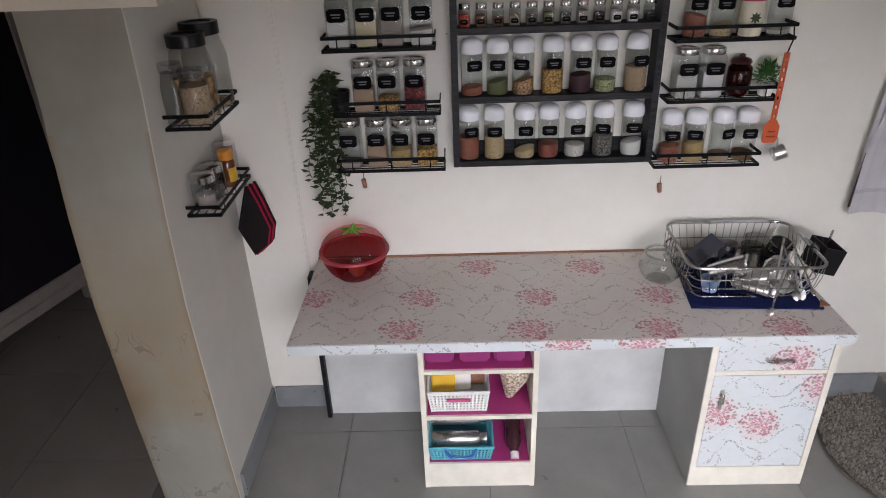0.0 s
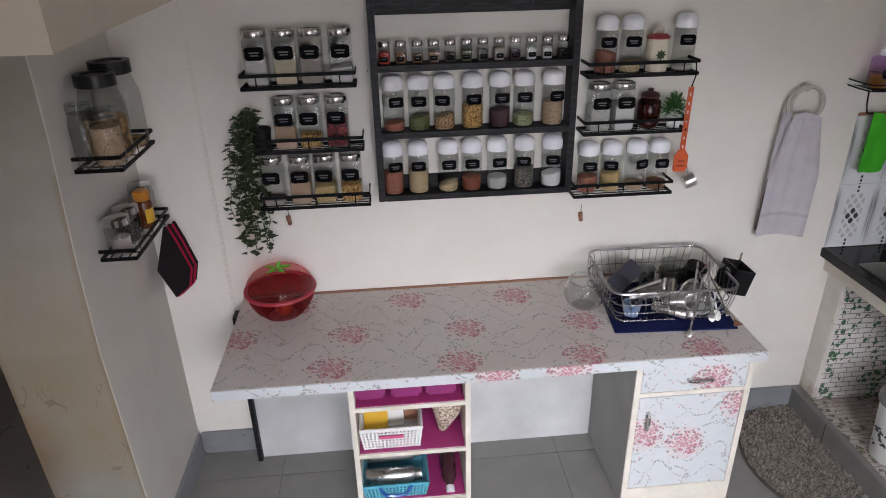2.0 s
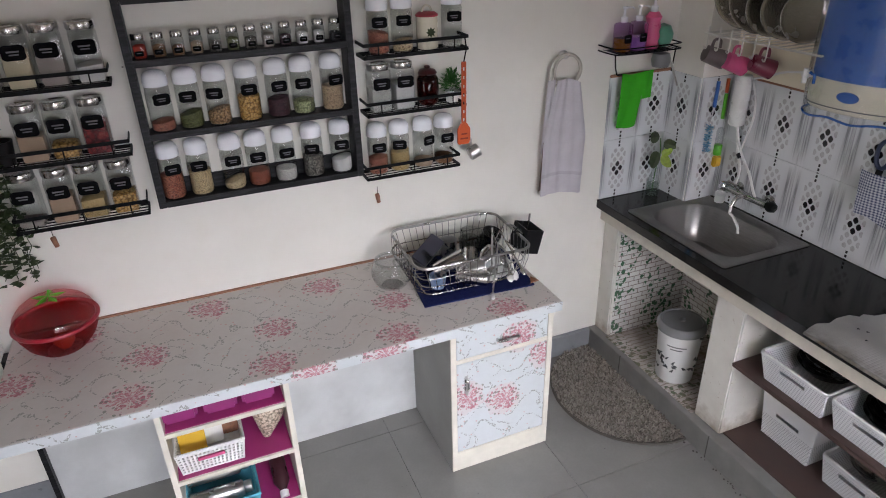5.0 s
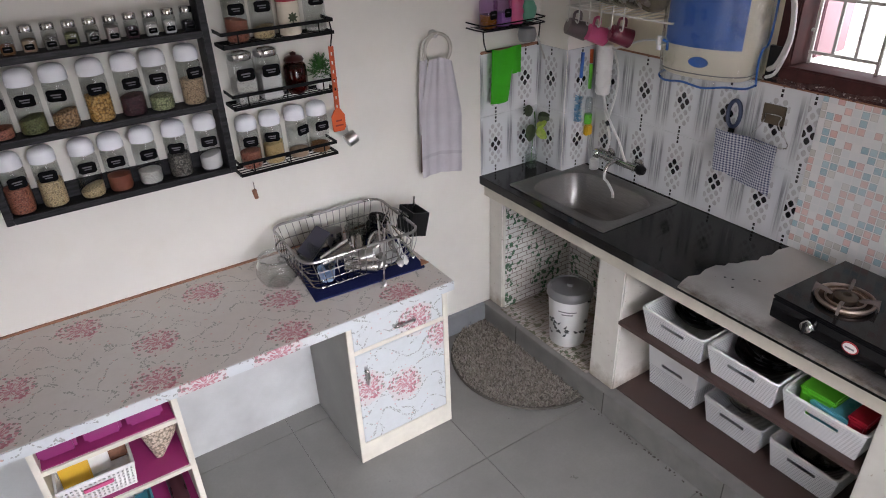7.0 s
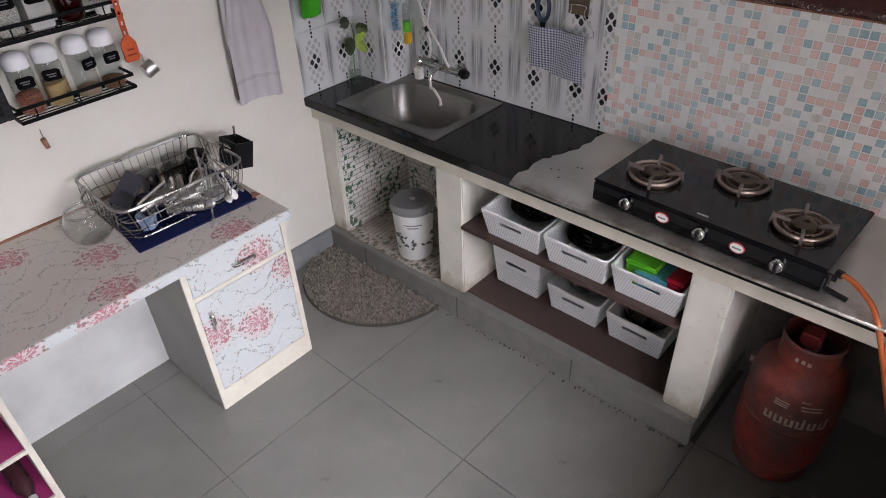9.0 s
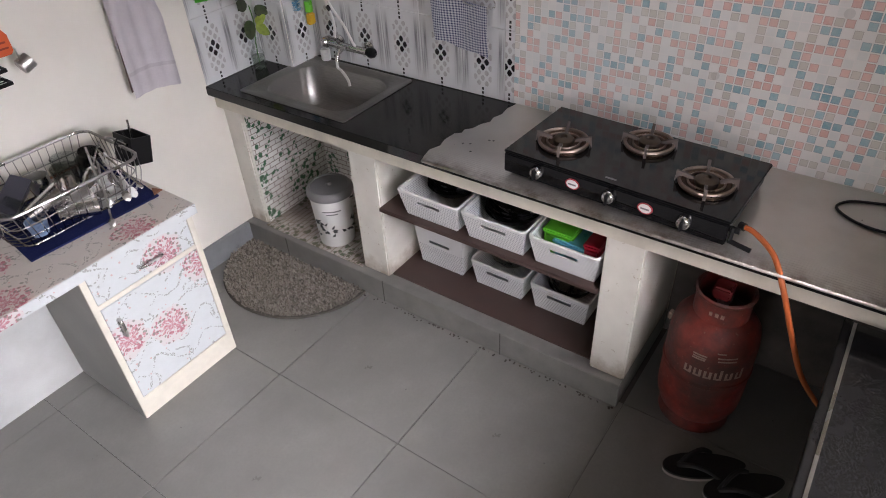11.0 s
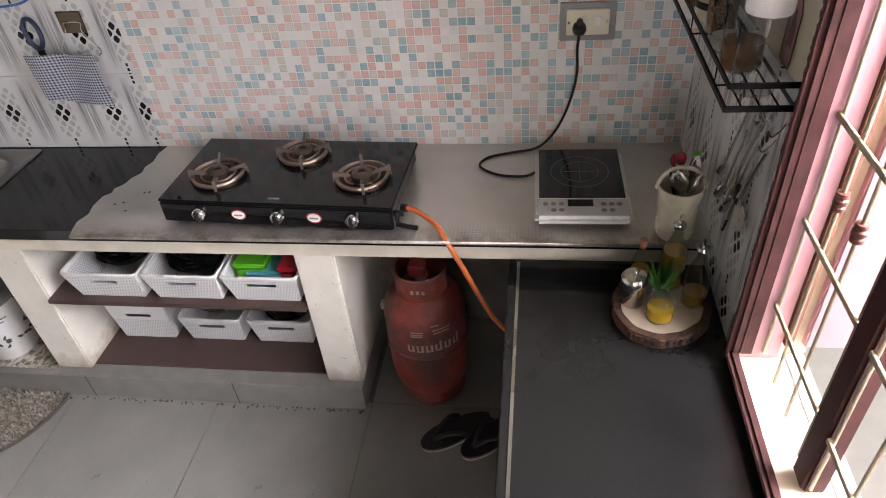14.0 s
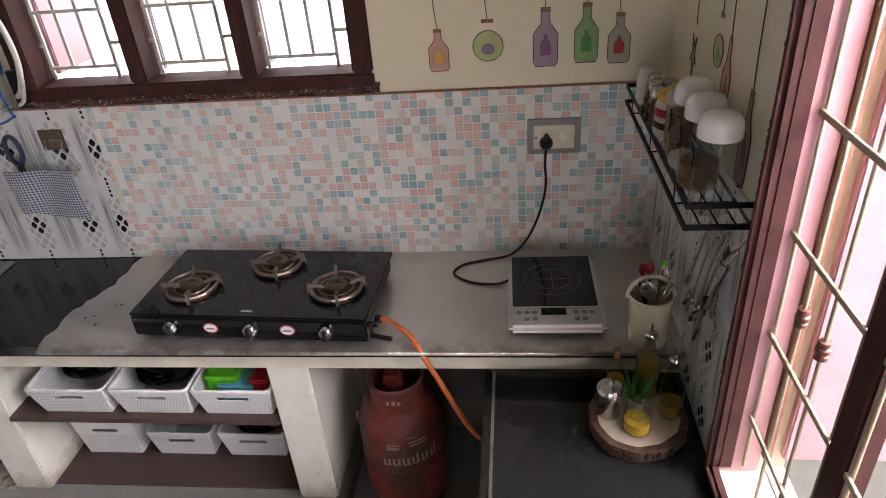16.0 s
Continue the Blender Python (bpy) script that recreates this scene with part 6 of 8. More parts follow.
g = G()
v = loft(g, [round_rect(0.222, 0.296, 0.012, -0.001), round_rect(0.222, 0.296, 0.012, 0.003), round_rect(0.208, 0.282, 0.012, 0.0035), round_rect(0.204, 0.278, 0.012, 0.001),
             round_rect(0.170, 0.252, 0.09, 0.0005), round_rect(0.162, 0.244, 0.09, -0.007), round_rect(0.152, 0.234, 0.085, -0.14), round_rect(0.125, 0.205, 0.06, -0.175)])
g.b.faces.new(v[-1])
part("basin", g, brushed("sink_steel", (0.36, 0.35, 0.335), 0.36, 1), sk)
part("drain", G().lathe([(0.03, -0.178), (0.03, -0.174), (0.022, -0.172), (0.01, -0.175), (0, -0.175)], 20), CHROME, sk)
pp = thing("drain_pipe", (2.25, 2.03, 0.12), "white waste pipe elbow under the sink", "pipe")
part("pipe", G().tube([(0.06, -0.02, 0.50), (0.02, -0.02, 0.50), (-0.02, -0.015, 0.49), (-0.04, -0.01, 0.53), (-0.04, 0.0, 0.60)], 0.028, 12), WHITEP, pp)
part("nut", G().lathe([(0.036, 0.52), (0.036, 0.56), (0.03, 0.562)], 16, (-0.04, -0.005, 0)), WHITEP, pp)

fc = thing("faucet", (XE, 2.27, 0.935), "chrome wall mixer tap with a short white hose", "faucet")
part("body", G().tube([(-0.05, 0.11, 0), (-0.05, -0.11, 0)], 0.016, 12), CHROME, fc)
for y in (-0.085, 0.085):
    part("wall_pipe", G().tube([(-0.004, y, 0), (-0.05, y, 0)], 0.014, 12), CHROME, fc)
    part("flange", G().lathe([(0.028, 0), (0.028, 0.006), (0.016, 0.012)], 18, m=Matrix.Translation((-0.006, y, 0)) @ Matrix.Rotation(radians(-90), 4, "Y")), CHROME, fc)
for y, s in ((-0.115, -1), (0.115, 1)):
    part("tap_knob", G().lathe([(0.014, 0), (0.022, 0.006), (0.024, 0.02), (0.018, 0.034), (0, 0.037)], 16, m=Matrix.Translation((-0.05, y, 0)) @ Matrix.Rotation(radians(-90 * s), 4, "X")), BLACK if s < 0 else CHROME, fc)
part("spout", G().tube([(-0.05, 0.0, 0), (-0.08, 0.0, 0.005), (-0.115, 0.0, -0.005), (-0.13, 0.0, -0.035)], 0.010, 10), CHROME, fc)
part("spout_hose", G().tube([(-0.13, 0.0, -0.03), (-0.135, -0.005, -0.06), (-0.15, -0.04, -0.062), (-0.17, -0.09, -0.085), (-0.175, -0.10, -0.11)], 0.006, 8), WHITEP, fc)
part("soap_cap", G().lathe([(0.02, 0), (0.022, 0.004), (0.022, 0.045), (0.018, 0.05), (0, 0.05)], 18, (-0.045, 0.15, -0.085)), WHITEP, fc, "white plastic cap")
part("lever", G().tube([(-0.05, 0.05, 0.012), (-0.07, 0.055, 0.035), (-0.085, 0.085, 0.045)], 0.006), CHROME, fc)

tf = thing("filter_tube", (2.325, 2.405, 1.215), "white cylindrical water filter on the wall", "water filter")
part("tube", G().lathe([(0.028, 0), (0.034, 0.008), (0.034, 0.205), (0.030, 0.213), (0, 0.213)], 24), WHITEP, tf)
part("hose", G().tube([(0.01, 0.0, 0.0), (0.0, -0.03, -0.09), (-0.005, -0.07, -0.18), (-0.005, -0.06, -0.26)], 0.0055, 8), WHITEP, tf)
part("hose", G().tube([(-0.005, -0.01, 0.0), (0.0, -0.05, -0.10), (-0.01, -0.13, -0.18), (-0.01, -0.17, -0.25), (-0.005, -0.19, -0.28)], 0.0055, 8), WHITEP, tf)
part("hose", G().tube([(0.02, -0.03, 0.19), (0.02, -0.06, 0.12), (0.015, -0.07, 0.03), (0.0, -0.05, -0.10)], 0.0045, 8), WHITEP, tf)
part("hose", G().tube([(0.01, -0.02, 0.20), (-0.02, -0.12, 0.23), (-0.02, -0.22, 0.27), (0.0, -0.38, 0.29)], 0.0045, 8), WHITEP, tf)
part("clip", G().tube([(-0.002, -0.045, -0.115), (-0.002, -0.06, -0.13)], 0.012, 8), BLACK, tf)

bb = thing("bottle_brush", (2.255, 2.492, 1.08), "blue bottle brush hanging on the tiles", "brush")
part("handle", G().tube([(0.02, 0, 0.31), (0.016, -0.004, 0.27), (0.012, -0.006, 0.20)], 0.008, 8), BLUEP, bb)
part("stem", G().tube([(0.012, -0.006, 0.20), (0.0, -0.01, 0.13)], 0.003), WHITEP, bb)
g = G()
for i in range(240):
    a, z = random.uniform(0, 6.28), random.uniform(0.0, 0.12)
    g.tube([(0, -0.012, z), (0.018 * math.cos(a), -0.012 + 0.018 * math.sin(a), z + 0.004)], 0.0008, 3)
part("bristles", g, plain("pale_blue_bristle", (0.12, 0.36, 0.58), 0.6), bb)
gbn = thing("long_brush", (2.330, 2.494, 1.0), "green and orange long handled brush on the tiles", "brush")
part("handle", G().tube([(0.0, 0, 0.385), (0.0, -0.002, 0.36)], 0.006).tube([(0, -0.003, 0.33), (0, -0.004, 0.22)], 0.008, 8), GREENP, gbn)
part("tip", G().tube([(0, -0.001, 0.395), (0, -0.002, 0.335)], 0.0075, 8), ORANGEP, gbn)
part("sleeve", G().lathe([(0.014, 0.10), (0.017, 0.105), (0.017, 0.165), (0.012, 0.18)], 14, (0, -0.008, 0)), GLASS, gbn)
part("sleeve_band", G().lathe([(0.0165, 0.055), (0.018, 0.058), (0.018, 0.10), (0.0165, 0.102)], 14, (0, -0.008, 0)), GREENP, gbn)
part("sponge", B(-0.020, 0.020, -0.024, 0.002, 0.0, 0.05, 0.006), YELLOWP, gbn, "orange yellow sponge head")

mp = thing("money_plant", (2.118, 2.635, CT), "green leaved cutting in a small glass bottle", "plant")
part("bottle", G().lathe([(0.026, 0), (0.030, 0.006), (0.030, 0.07), (0.016, 0.105), (0.014, 0.13), (0.017, 0.135)], 22), GLASS, mp)
part("water", G().lathe([(0.025, 0.003), (0.027, 0.008), (0.027, 0.06), (0, 0.061)], 18), glass_mat("water", (0.80, 0.85, 0.80), 1.33), mp)
part("stem", G().tube([(0.0, 0, 0.02), (0.004, 0, 0.12), (0.01, -0.01, 0.2), (0.0, -0.012, 0.28)], 0.0022), LEAFB, mp)
for x, y, z, dx, dz, l, mat in ((-0.01, -0.015, 0.29, -0.9, 0.15, 0.075, LEAF), (0.02, -0.015, 0.255, 0.9, -0.25, 0.07, LEAF), (-0.01, -0.02, 0.22, -0.5, -0.6, 0.085, LEAF), (0.015, -0.02, 0.20, 0.4, -0.6, 0.07, LEAFY), (0.012, -0.02, 0.20, 0.9, 0.5, 0.055, LEAFY)):
    d = Vector((dx, -0.3, dz)).normalized()
    sd = d.cross(Vector((0, -1, 0.25))).normalized()
    up = sd.cross(d)
    g = G()
    rim = [g.b.verts.new(Vector((x, y, z)) + d * l * (0.5 - 0.5 * math.cos(a)) + sd * l * 0.36 * math.sin(a) * (1.15 - 0.35 * (0.5 - 0.5 * math.cos(a))) - up * 0.006 * abs(math.sin(a))) for a in [2 * math.pi * i / 16 for i in range(16)]]
    mid = g.b.verts.new(Vector((x, y, z)) + d * l * 0.5 + up * 0.003)
    for i in range(16):
        g.b.faces.new((rim[i], rim[(i + 1) % 16], mid))
    part("leaf", g, mat, mp)

# corner caddy with soap bottles
sr = thing("soap_rack", (1.955, YA, 1.530), "black wire soap caddy hung on the wall", "wire rack")
for z in (0.0, 0.022):
    part("rail", G().tube([(-0.165, -0.004, z), (-0.165, -0.10, z), (-0.13, -0.135, z), (0.13, -0.135, z), (0.165, -0.10, z), (0.165, -0.004, z)], 0.003), BLACKWIRE, sr)
for i in range(9):
    x = -0.14 + 0.035 * i
    part("wire", G().tube([(x, -0.003, 0.0), (x, -0.132, 0.0)], 0.0018, 5), BLACKWIRE, sr)
part("tray", B(-0.13, 0.13, -0.12, -0.01, -0.004, -0.001), BLACKWOOD, sr)
part("hanger", G().tube([(-0.155, -0.11, 0.0), (-0.15, -0.11, -0.05), (-0.105, -0.06, -0.085), (-0.095, -0.055, -0.10), (-0.06, -0.055, -0.10)], 0.003), BLACKWIRE, sr)
part("hanger", G().tube([(0.15, -0.11, 0.0), (0.15, -0.10, -0.10)], 0.003), BLACKWIRE, sr)
for x in (1.845, 1.920):
    so = thing("soap_bottle", (x, 2.615, 1.533), "lilac and clear pump soap bottle with a black label", "soap bottle", "soap bottles")
    part("bottle", G().lathe([(0.030, 0), (0.034, 0.005), (0.034, 0.105), (0.028, 0.112), (0.012, 0.118)], 22, square=0.4), glass_mat("lilac_clear_plastic", (0.80, 0.66, 0.86)), so)
    part("liquid", G().lathe([(0.028, 0.003), (0.031, 0.006), (0.031, 0.055), (0, 0.056)], 18, square=0.4), OIL if x < 1.9 else LILAC, so)
    part("pump", G().lathe([(0.013, 0.115), (0.015, 0.118), (0.015, 0.135), (0.006, 0.14), (0.005, 0.165), (0.010, 0.168), (0.010, 0.176), (0, 0.177)], 14).tube([(0, 0, 0.172), (0.03, -0.01, 0.172), (0.036, -0.012, 0.166)], 0.004), LID, so, "pale pump head")
    plaque(so, -0.0365, 0.055, 0.036, 0.036, False)
pk = thing("pink_bottle", (1.995, 2.62, 1.533), "pink ribbed plastic bottle with a clear pump", "bottle")
part("bottle", G().lathe([(0.028, 0), (0.034, 0.01), (0.028, 0.03), (0.034, 0.048), (0.028, 0.068), (0.034, 0.088), (0.028, 0.108), (0.034, 0.126), (0.020, 0.145)], 22), PINKP, pk)
part("pump", G().lathe([(0.012, 0.145), (0.014, 0.15), (0.014, 0.168), (0.006, 0.172), (0.006, 0.19), (0.013, 0.193), (0.013, 0.203), (0, 0.204)], 14).tube([(0, 0, 0.198), (0.03, -0.01, 0.196)], 0.005), LID, pk)
gs = thing("green_scrubber", (2.06, 2.63, 1.533), "pale green plastic scrubber bowl", "scrubber")
part("bowl", G().lathe([(0.0, 0.0), (0.03, 0.004), (0.042, 0.03), (0.044, 0.055), (0.03, 0.085), (0, 0.095)], 20), plain("pale_green_plastic", (0.12, 0.36, 0.24), 0.35), gs)
hs = thing("steel_scrubber", (2.055, 2.615, 1.445), "dark scouring pad with steel tongs hanging below the caddy", "scrubber")
part("pad", G().lathe([(0.0, 0.0), (0.035, 0.008), (0.042, 0.035), (0.035, 0.062), (0, 0.07)], 18), GREYP, hs)
part("tong", G().tube([(0.03, -0.03, 0.03), (0.055, -0.035, -0.03), (0.075, -0.035, -0.075)], 0.005), STEEL, hs)
gc = thing("green_cloth", (1.95, 2.655, 1.435), "bright green dish cloth over a wire", "cloth")
part("cloth", G().sheet(lambda u, v: ((u - 0.5) * 0.12 * (1.0 - 0.15 * v) - 0.005 - 0.02 * v, -0.012 - 0.006 * math.sin(u * 7 + v * 2), -v * 0.235 - 0.01 * math.sin(u * 3)), 16, 20), GREENC, gc)
part("flap", G().sheet(lambda u, v: (0.045 + u * 0.05, -0.016 - 0.004 * math.sin(u * 6), -v * 0.12), 8, 10), GREENC, gc)

for (x, y, z), mat, label, rz in (((2.175, 2.44, 1.512), TAUPE, "taupe mug hanging on a hook", 0), ((2.235, 2.385, 1.488), PINKP, "pink mug hanging on a hook", 5), ((2.275, 2.285, 1.492), MAROONP, "maroon mug hanging on a hook", -8)):
    mg = thing("mug", (x, y, z), label, "mug", "hanging mugs", rz)
    m = Euler((radians(20), radians(112), 0)).to_matrix().to_4x4()
    part("cup", G().lathe([(0.028, -0.045), (0.033, -0.042), (0.038, 0.045), (0.035, 0.045), (0.029, -0.038), (0, -0.038)], 24, m=m), mat, mg)
    part("handle", G().tube([(0.022, 0.0, 0.032), (0.02, 0.0, 0.062), (-0.01, 0.0, 0.066), (-0.02, 0.0, 0.036)], 0.006, 8), mat, mg)

pr = thing("plate_rack", (2.26, 2.22, 1.600), "white wire plate rack with steel plates and hooks", "plate rack")
part("frame", G().tube([(-0.11, -0.28, 0.0), (-0.11, 0.26, 0.0), (0.105, 0.26, 0.0), (0.105, -0.28, 0.0)], 0.004, 6, True), WHITEBAR, pr)
for i in range(13):
    y = -0.26 + 0.042 * i
    part("wire", G().tube([(-0.11, y, 0.0), (0.105, y, 0.0)], 0.0022, 5), WHITEBAR, pr)
for i in range(6):
    y = 0.24 - 0.06 * i
    part("hook", G().tube([(-0.112, y, 0.03), (-0.114, y, -0.045), (-0.122, y, -0.055), (-0.130, y, -0.045)], 0.003, 6), WHITEBAR, pr)
part("brace", G().tube([(0.105, 0.26, 0.0), (0.105, 0.26, 0.25), (-0.11, 0.26, 0.0)], 0.004), WHITEBAR, pr)
for y, r, ry in ((2.40, 0.125, 62), (2.33, 0.12, 70), (2.27, 0.10, 74), (2.20, 0.10, 76), (2.12, 0.09, 78)):
    pl = thing("steel_plate", (2.25, y, 1.605 + r), "shiny steel plate standing in the rack", "plate", "steel plates")
    part("plate", G().lathe([(0, 0), (r * 0.8, 0.0), (r * 0.95, 0.012), (r, 0.016), (r * 0.98, 0.019), (r * 0.78, 0.004), (0, 0.004)], 32, m=Matrix.Rotation(radians(-28), 4, "Z") @ Matrix.Rotation(radians(ry), 4, "X")), CHROME, pl)

# water purifier
wp = thing("water_purifier", (XE - 0.042, 1.862, 1.420), "cream and blue water purifier wrapped in plastic", "water purifier", rz=11)


def bow(w, d, back=0.035, n=16):
    """Plan of a bowed front on a flat back."""
    p = [(-0.03 - d * max(0.0, math.cos(a)) ** 0.55, w * math.sin(a)) for a in [radians(-90 + 180 * i / n) for i in range(n + 1)]]
    return p + [(back * 0.0, w), (back * 0.0, -w)]


g = G()
v = loft(g, [[(x, y, z) for x, y in bow(w, d)] for z, w, d in ((0.0, 0.150, 0.11), (0.008, 0.160, 0.125), (0.03, 0.166, 0.132), (0.12, 0.168, 0.134), (0.50, 0.165, 0.130), (0.52, 0.150, 0.115))])
g.b.faces.new(v[0])
g.b.faces.new(v[-1])
part("body", g, IVORY, wp)
g = G()
front = bow(0.169, 0.137)[3:14]
v = loft(g, [[(x, y, z) for x, y in front] + [(x + 0.012, y, z) for x, y in front[::-1]] for z in (0.112, 0.118, 0.49, 0.50)])
g.b.faces.new(v[0])
g.b.faces.new(v[-1])
part("front_panel", g, BLUEP, wp, "blue front panel")
part("lower_seam", G().tube([(x * 1.012, y * 1.01, 0.022) for x, y in bow(0.166, 0.132)[:17]], 0.002, 6), GREYP, wp)
part("badge", G().lathe([(0.036, 0), (0.036, 0.004), (0.03, 0.006), (0, 0.006)], 24, m=Matrix.Translation((-0.163, -0.01, 0.064)) @ Matrix.Rotation(radians(-90), 4, "Y") @ Matrix.Diagonal((0.5, 1, 1, 1))), BLUEP, wp, "dark blue oval badge")
part("tap", G().tube([(-0.10, 0.14, 0.115), (-0.165, 0.150, 0.115)], 0.013, 10).tube([(-0.158, 0.150, 0.135), (-0.158, 0.150, 0.085)], 0.009, 8), WHITEP, wp, "white dispensing tap")
part("tap_lever", G().tube([(-0.165, 0.132, 0.125), (-0.168, 0.112, 0.118), (-0.166, 0.112, 0.09)], 0.005), BLUEP, wp)
g = G()
loft(g, [[(x, y, z + 0.005 * math.sin(y * 60)) for x, y in bow(0.175 * k, 0.142 * k)] for z, k in ((-0.020, 0.97), (-0.010, 1.0), (0.10, 1.02), (0.25, 1.0), (0.4, 1.02), (0.53, 1.0))])
for vv in g.b.verts:
    vv.co += Vector((random.uniform(-1, 1), random.uniform(-1, 1), 0)) * 0.004
part("plastic_cover", g, PLASTICWRAP, wp, "crinkled clear plastic cover")
part("cover_edge", G().tube([(x, y, -0.016 + 0.005 * math.sin(y * 40)) for x, y in bow(0.172, 0.139)[:17]], 0.004, 6), BLUEP, wp, "blue cover edging")
part("side_edge", G().tube([(-0.05, -0.178, -0.012), (-0.07, -0.180, 0.06), (-0.06, -0.182, 0.11), (-0.02, -0.184, 0.13), (-0.01, -0.184, 0.25), (-0.02, -0.184, 0.45)], 0.004), BLUEP, wp)
part("pipe", G().tube([(-0.02, -0.20, 0.04), (-0.05, -0.235, 0.07), (-0.06, -0.262, 0.16), (-0.05, -0.25, 0.26), (-0.02, -0.21, 0.33)], 0.009, 10), WHITEP, wp, "white looped water pipe")
part("pipe", G().tube([(-0.03, -0.20, 0.015), (-0.07, -0.245, 0.05), (-0.085, -0.275, 0.16), (-0.07, -0.26, 0.27)], 0.006, 10), WHITEP, wp)
part("wall_bracket", B(-0.02, -0.001, -0.235, -0.19, 0.0, 0.12), BLACK, wp)

# towel holder on the tiles
th_ = thing("wall_hook_plate", (XE - 0.006, 1.615, 1.305), "bronze adhesive hook plate with a wire bar", "hook")
part("plate", B(-0.004, 0.0, -0.042, 0.045, -0.035, 0.036, 0.002), plain("bronze_plate", (0.16, 0.125, 0.085), 0.35, 0.6), th_)
part("wire", G().tube([(-0.006, 0.03, 0.0), (-0.012, 0.03, -0.03), (-0.055, 0.035, -0.085), (-0.055, -0.10, -0.085), (-0.012, -0.03, -0.03), (-0.006, -0.03, 0.0), (-0.006, 0.03, 0.0)], 0.002), STEEL, th_)
ck = thing("check_cloth", (XE - 0.062, 1.685, 1.222), "blue and white checked dish cloth over a wire bar", "cloth")
part("cloth", G().sheet(lambda u, v: (-0.004 - 0.008 * math.sin(u * 8 + 1.5 * v), 0.112 - 0.255 * u - 0.02 * v * (1 - u), -0.16 * v - 0.03 * u * v + 0.006 * math.sin(u * 10) * v), 22, 18), STRIPE, ck)
sc = thing("scissors", (XE - 0.016, 1.765, 1.13), "navy handled scissors hanging on the tiles", "scissors")
part("handle", G().tube([(0, 0.0 + 0.026 * math.cos(a), 0.145 + 0.05 * math.sin(a)) for a in [2 * math.pi * i / 18 for i in range(18)]], 0.008, 8, True), plain("navy_plastic", (0.03, 0.045, 0.10), 0.4), sc)
part("blade", G().prism([(-0.012, 0.10), (0.012, 0.10), (0.018, -0.02), (0.055, -0.055), (0.0, -0.045)], 0.0, 0.004, Matrix.Rotation(radians(90), 4, "Z") @ Matrix.Rotation(radians(90), 4, "X")), BLACK, sc)

# ---- stove ----
st = thing("gas_stove", (2.088, 0.870, CT), "black glass three burner gas stove", "gas stove")
st.matrix_basis = pose(2.0675, 0.861, CT, 0, 0, -2.9) @ Matrix.Diagonal((0.984, 0.986, 1.23, 1))
SW, SD = 0.368, 0.187
part("glass_top", B(-SD, SD, -SW, SW, 0.062, 0.070, 0.003), BLACKGLASS, st)
part("body", B(-SD + 0.012, SD - 0.004, -SW + 0.012, SW - 0.012, 0.014, 0.062, 0.004), BLACK, st)
part("front_panel", B(-SD - 0.004, -SD + 0.012, -SW + 0.004, SW - 0.004, 0.008, 0.062, 0.003), BLACKGLASS, st)
for x in (-0.13, 0.16):
    for y in (-0.33, 0.33):
        part("foot", G().lathe([(0.014, 0), (0.016, 0.003), (0.014, 0.016), (0, 0.016)], 14, (x - 0.02, y, 0)), BLACK, st)
part("front_badge", B(-SD + 0.022, -SD + 0.030, -0.018, 0.018, 0.0702, 0.0708), GREYP, st)
for y in (-0.246, -0.014, 0.238):
    kb = part("knob", G().lathe([(0.020, 0), (0.022, 0.004), (0.018, 0.016), (0.016, 0.018), (0, 0.019)], 20, m=Matrix.Translation((-SD - 0.005, y, 0.037)) @ Matrix.Rotation(radians(-90), 4, "Y") @ Matrix.Diagonal((0.82, 1, 1, 1))), CHROME, st, "worn chrome knob")
    part("grip", G().box(-SD - 0.034, -SD - 0.018, y - 0.004, y + 0.004, 0.022, 0.052, 0.002, Matrix.Identity(4)), BLACK, kb)
for y in (-0.129, 0.110):
    part("oval_badge", G().lathe([(0.024, 0), (0.024, 0.0015), (0, 0.002)], 24, m=Matrix.Translation((-SD - 0.0045, y, 0.037)) @ Matrix.Rotation(radians(-90), 4, "Y") @ Matrix.Diagonal((0.62, 1, 1, 1))), plain("red_badge_rim", (0.40, 0.02, 0.03), 0.4), st)
    part("oval_face", G().lathe([(0.020, 0), (0.020, 0.003), (0, 0.0033)], 24, m=Matrix.Translation((-SD - 0.0045, y, 0.037)) @ Matrix.Rotation(radians(-90), 4, "Y") @ Matrix.Diagonal((0.58, 1, 1, 1))), WHITEP, st)
    part("writing", B(-SD - 0.0088, -SD - 0.0076, y - 0.013, y + 0.013, 0.0345, 0.0385), GREYP, st)
SCORCH = brushed("scorched_steel", (0.40, 0.32, 0.275), 0.30)
BURNT = brushed("burnt_steel", (0.13, 0.085, 0.06), 0.45)
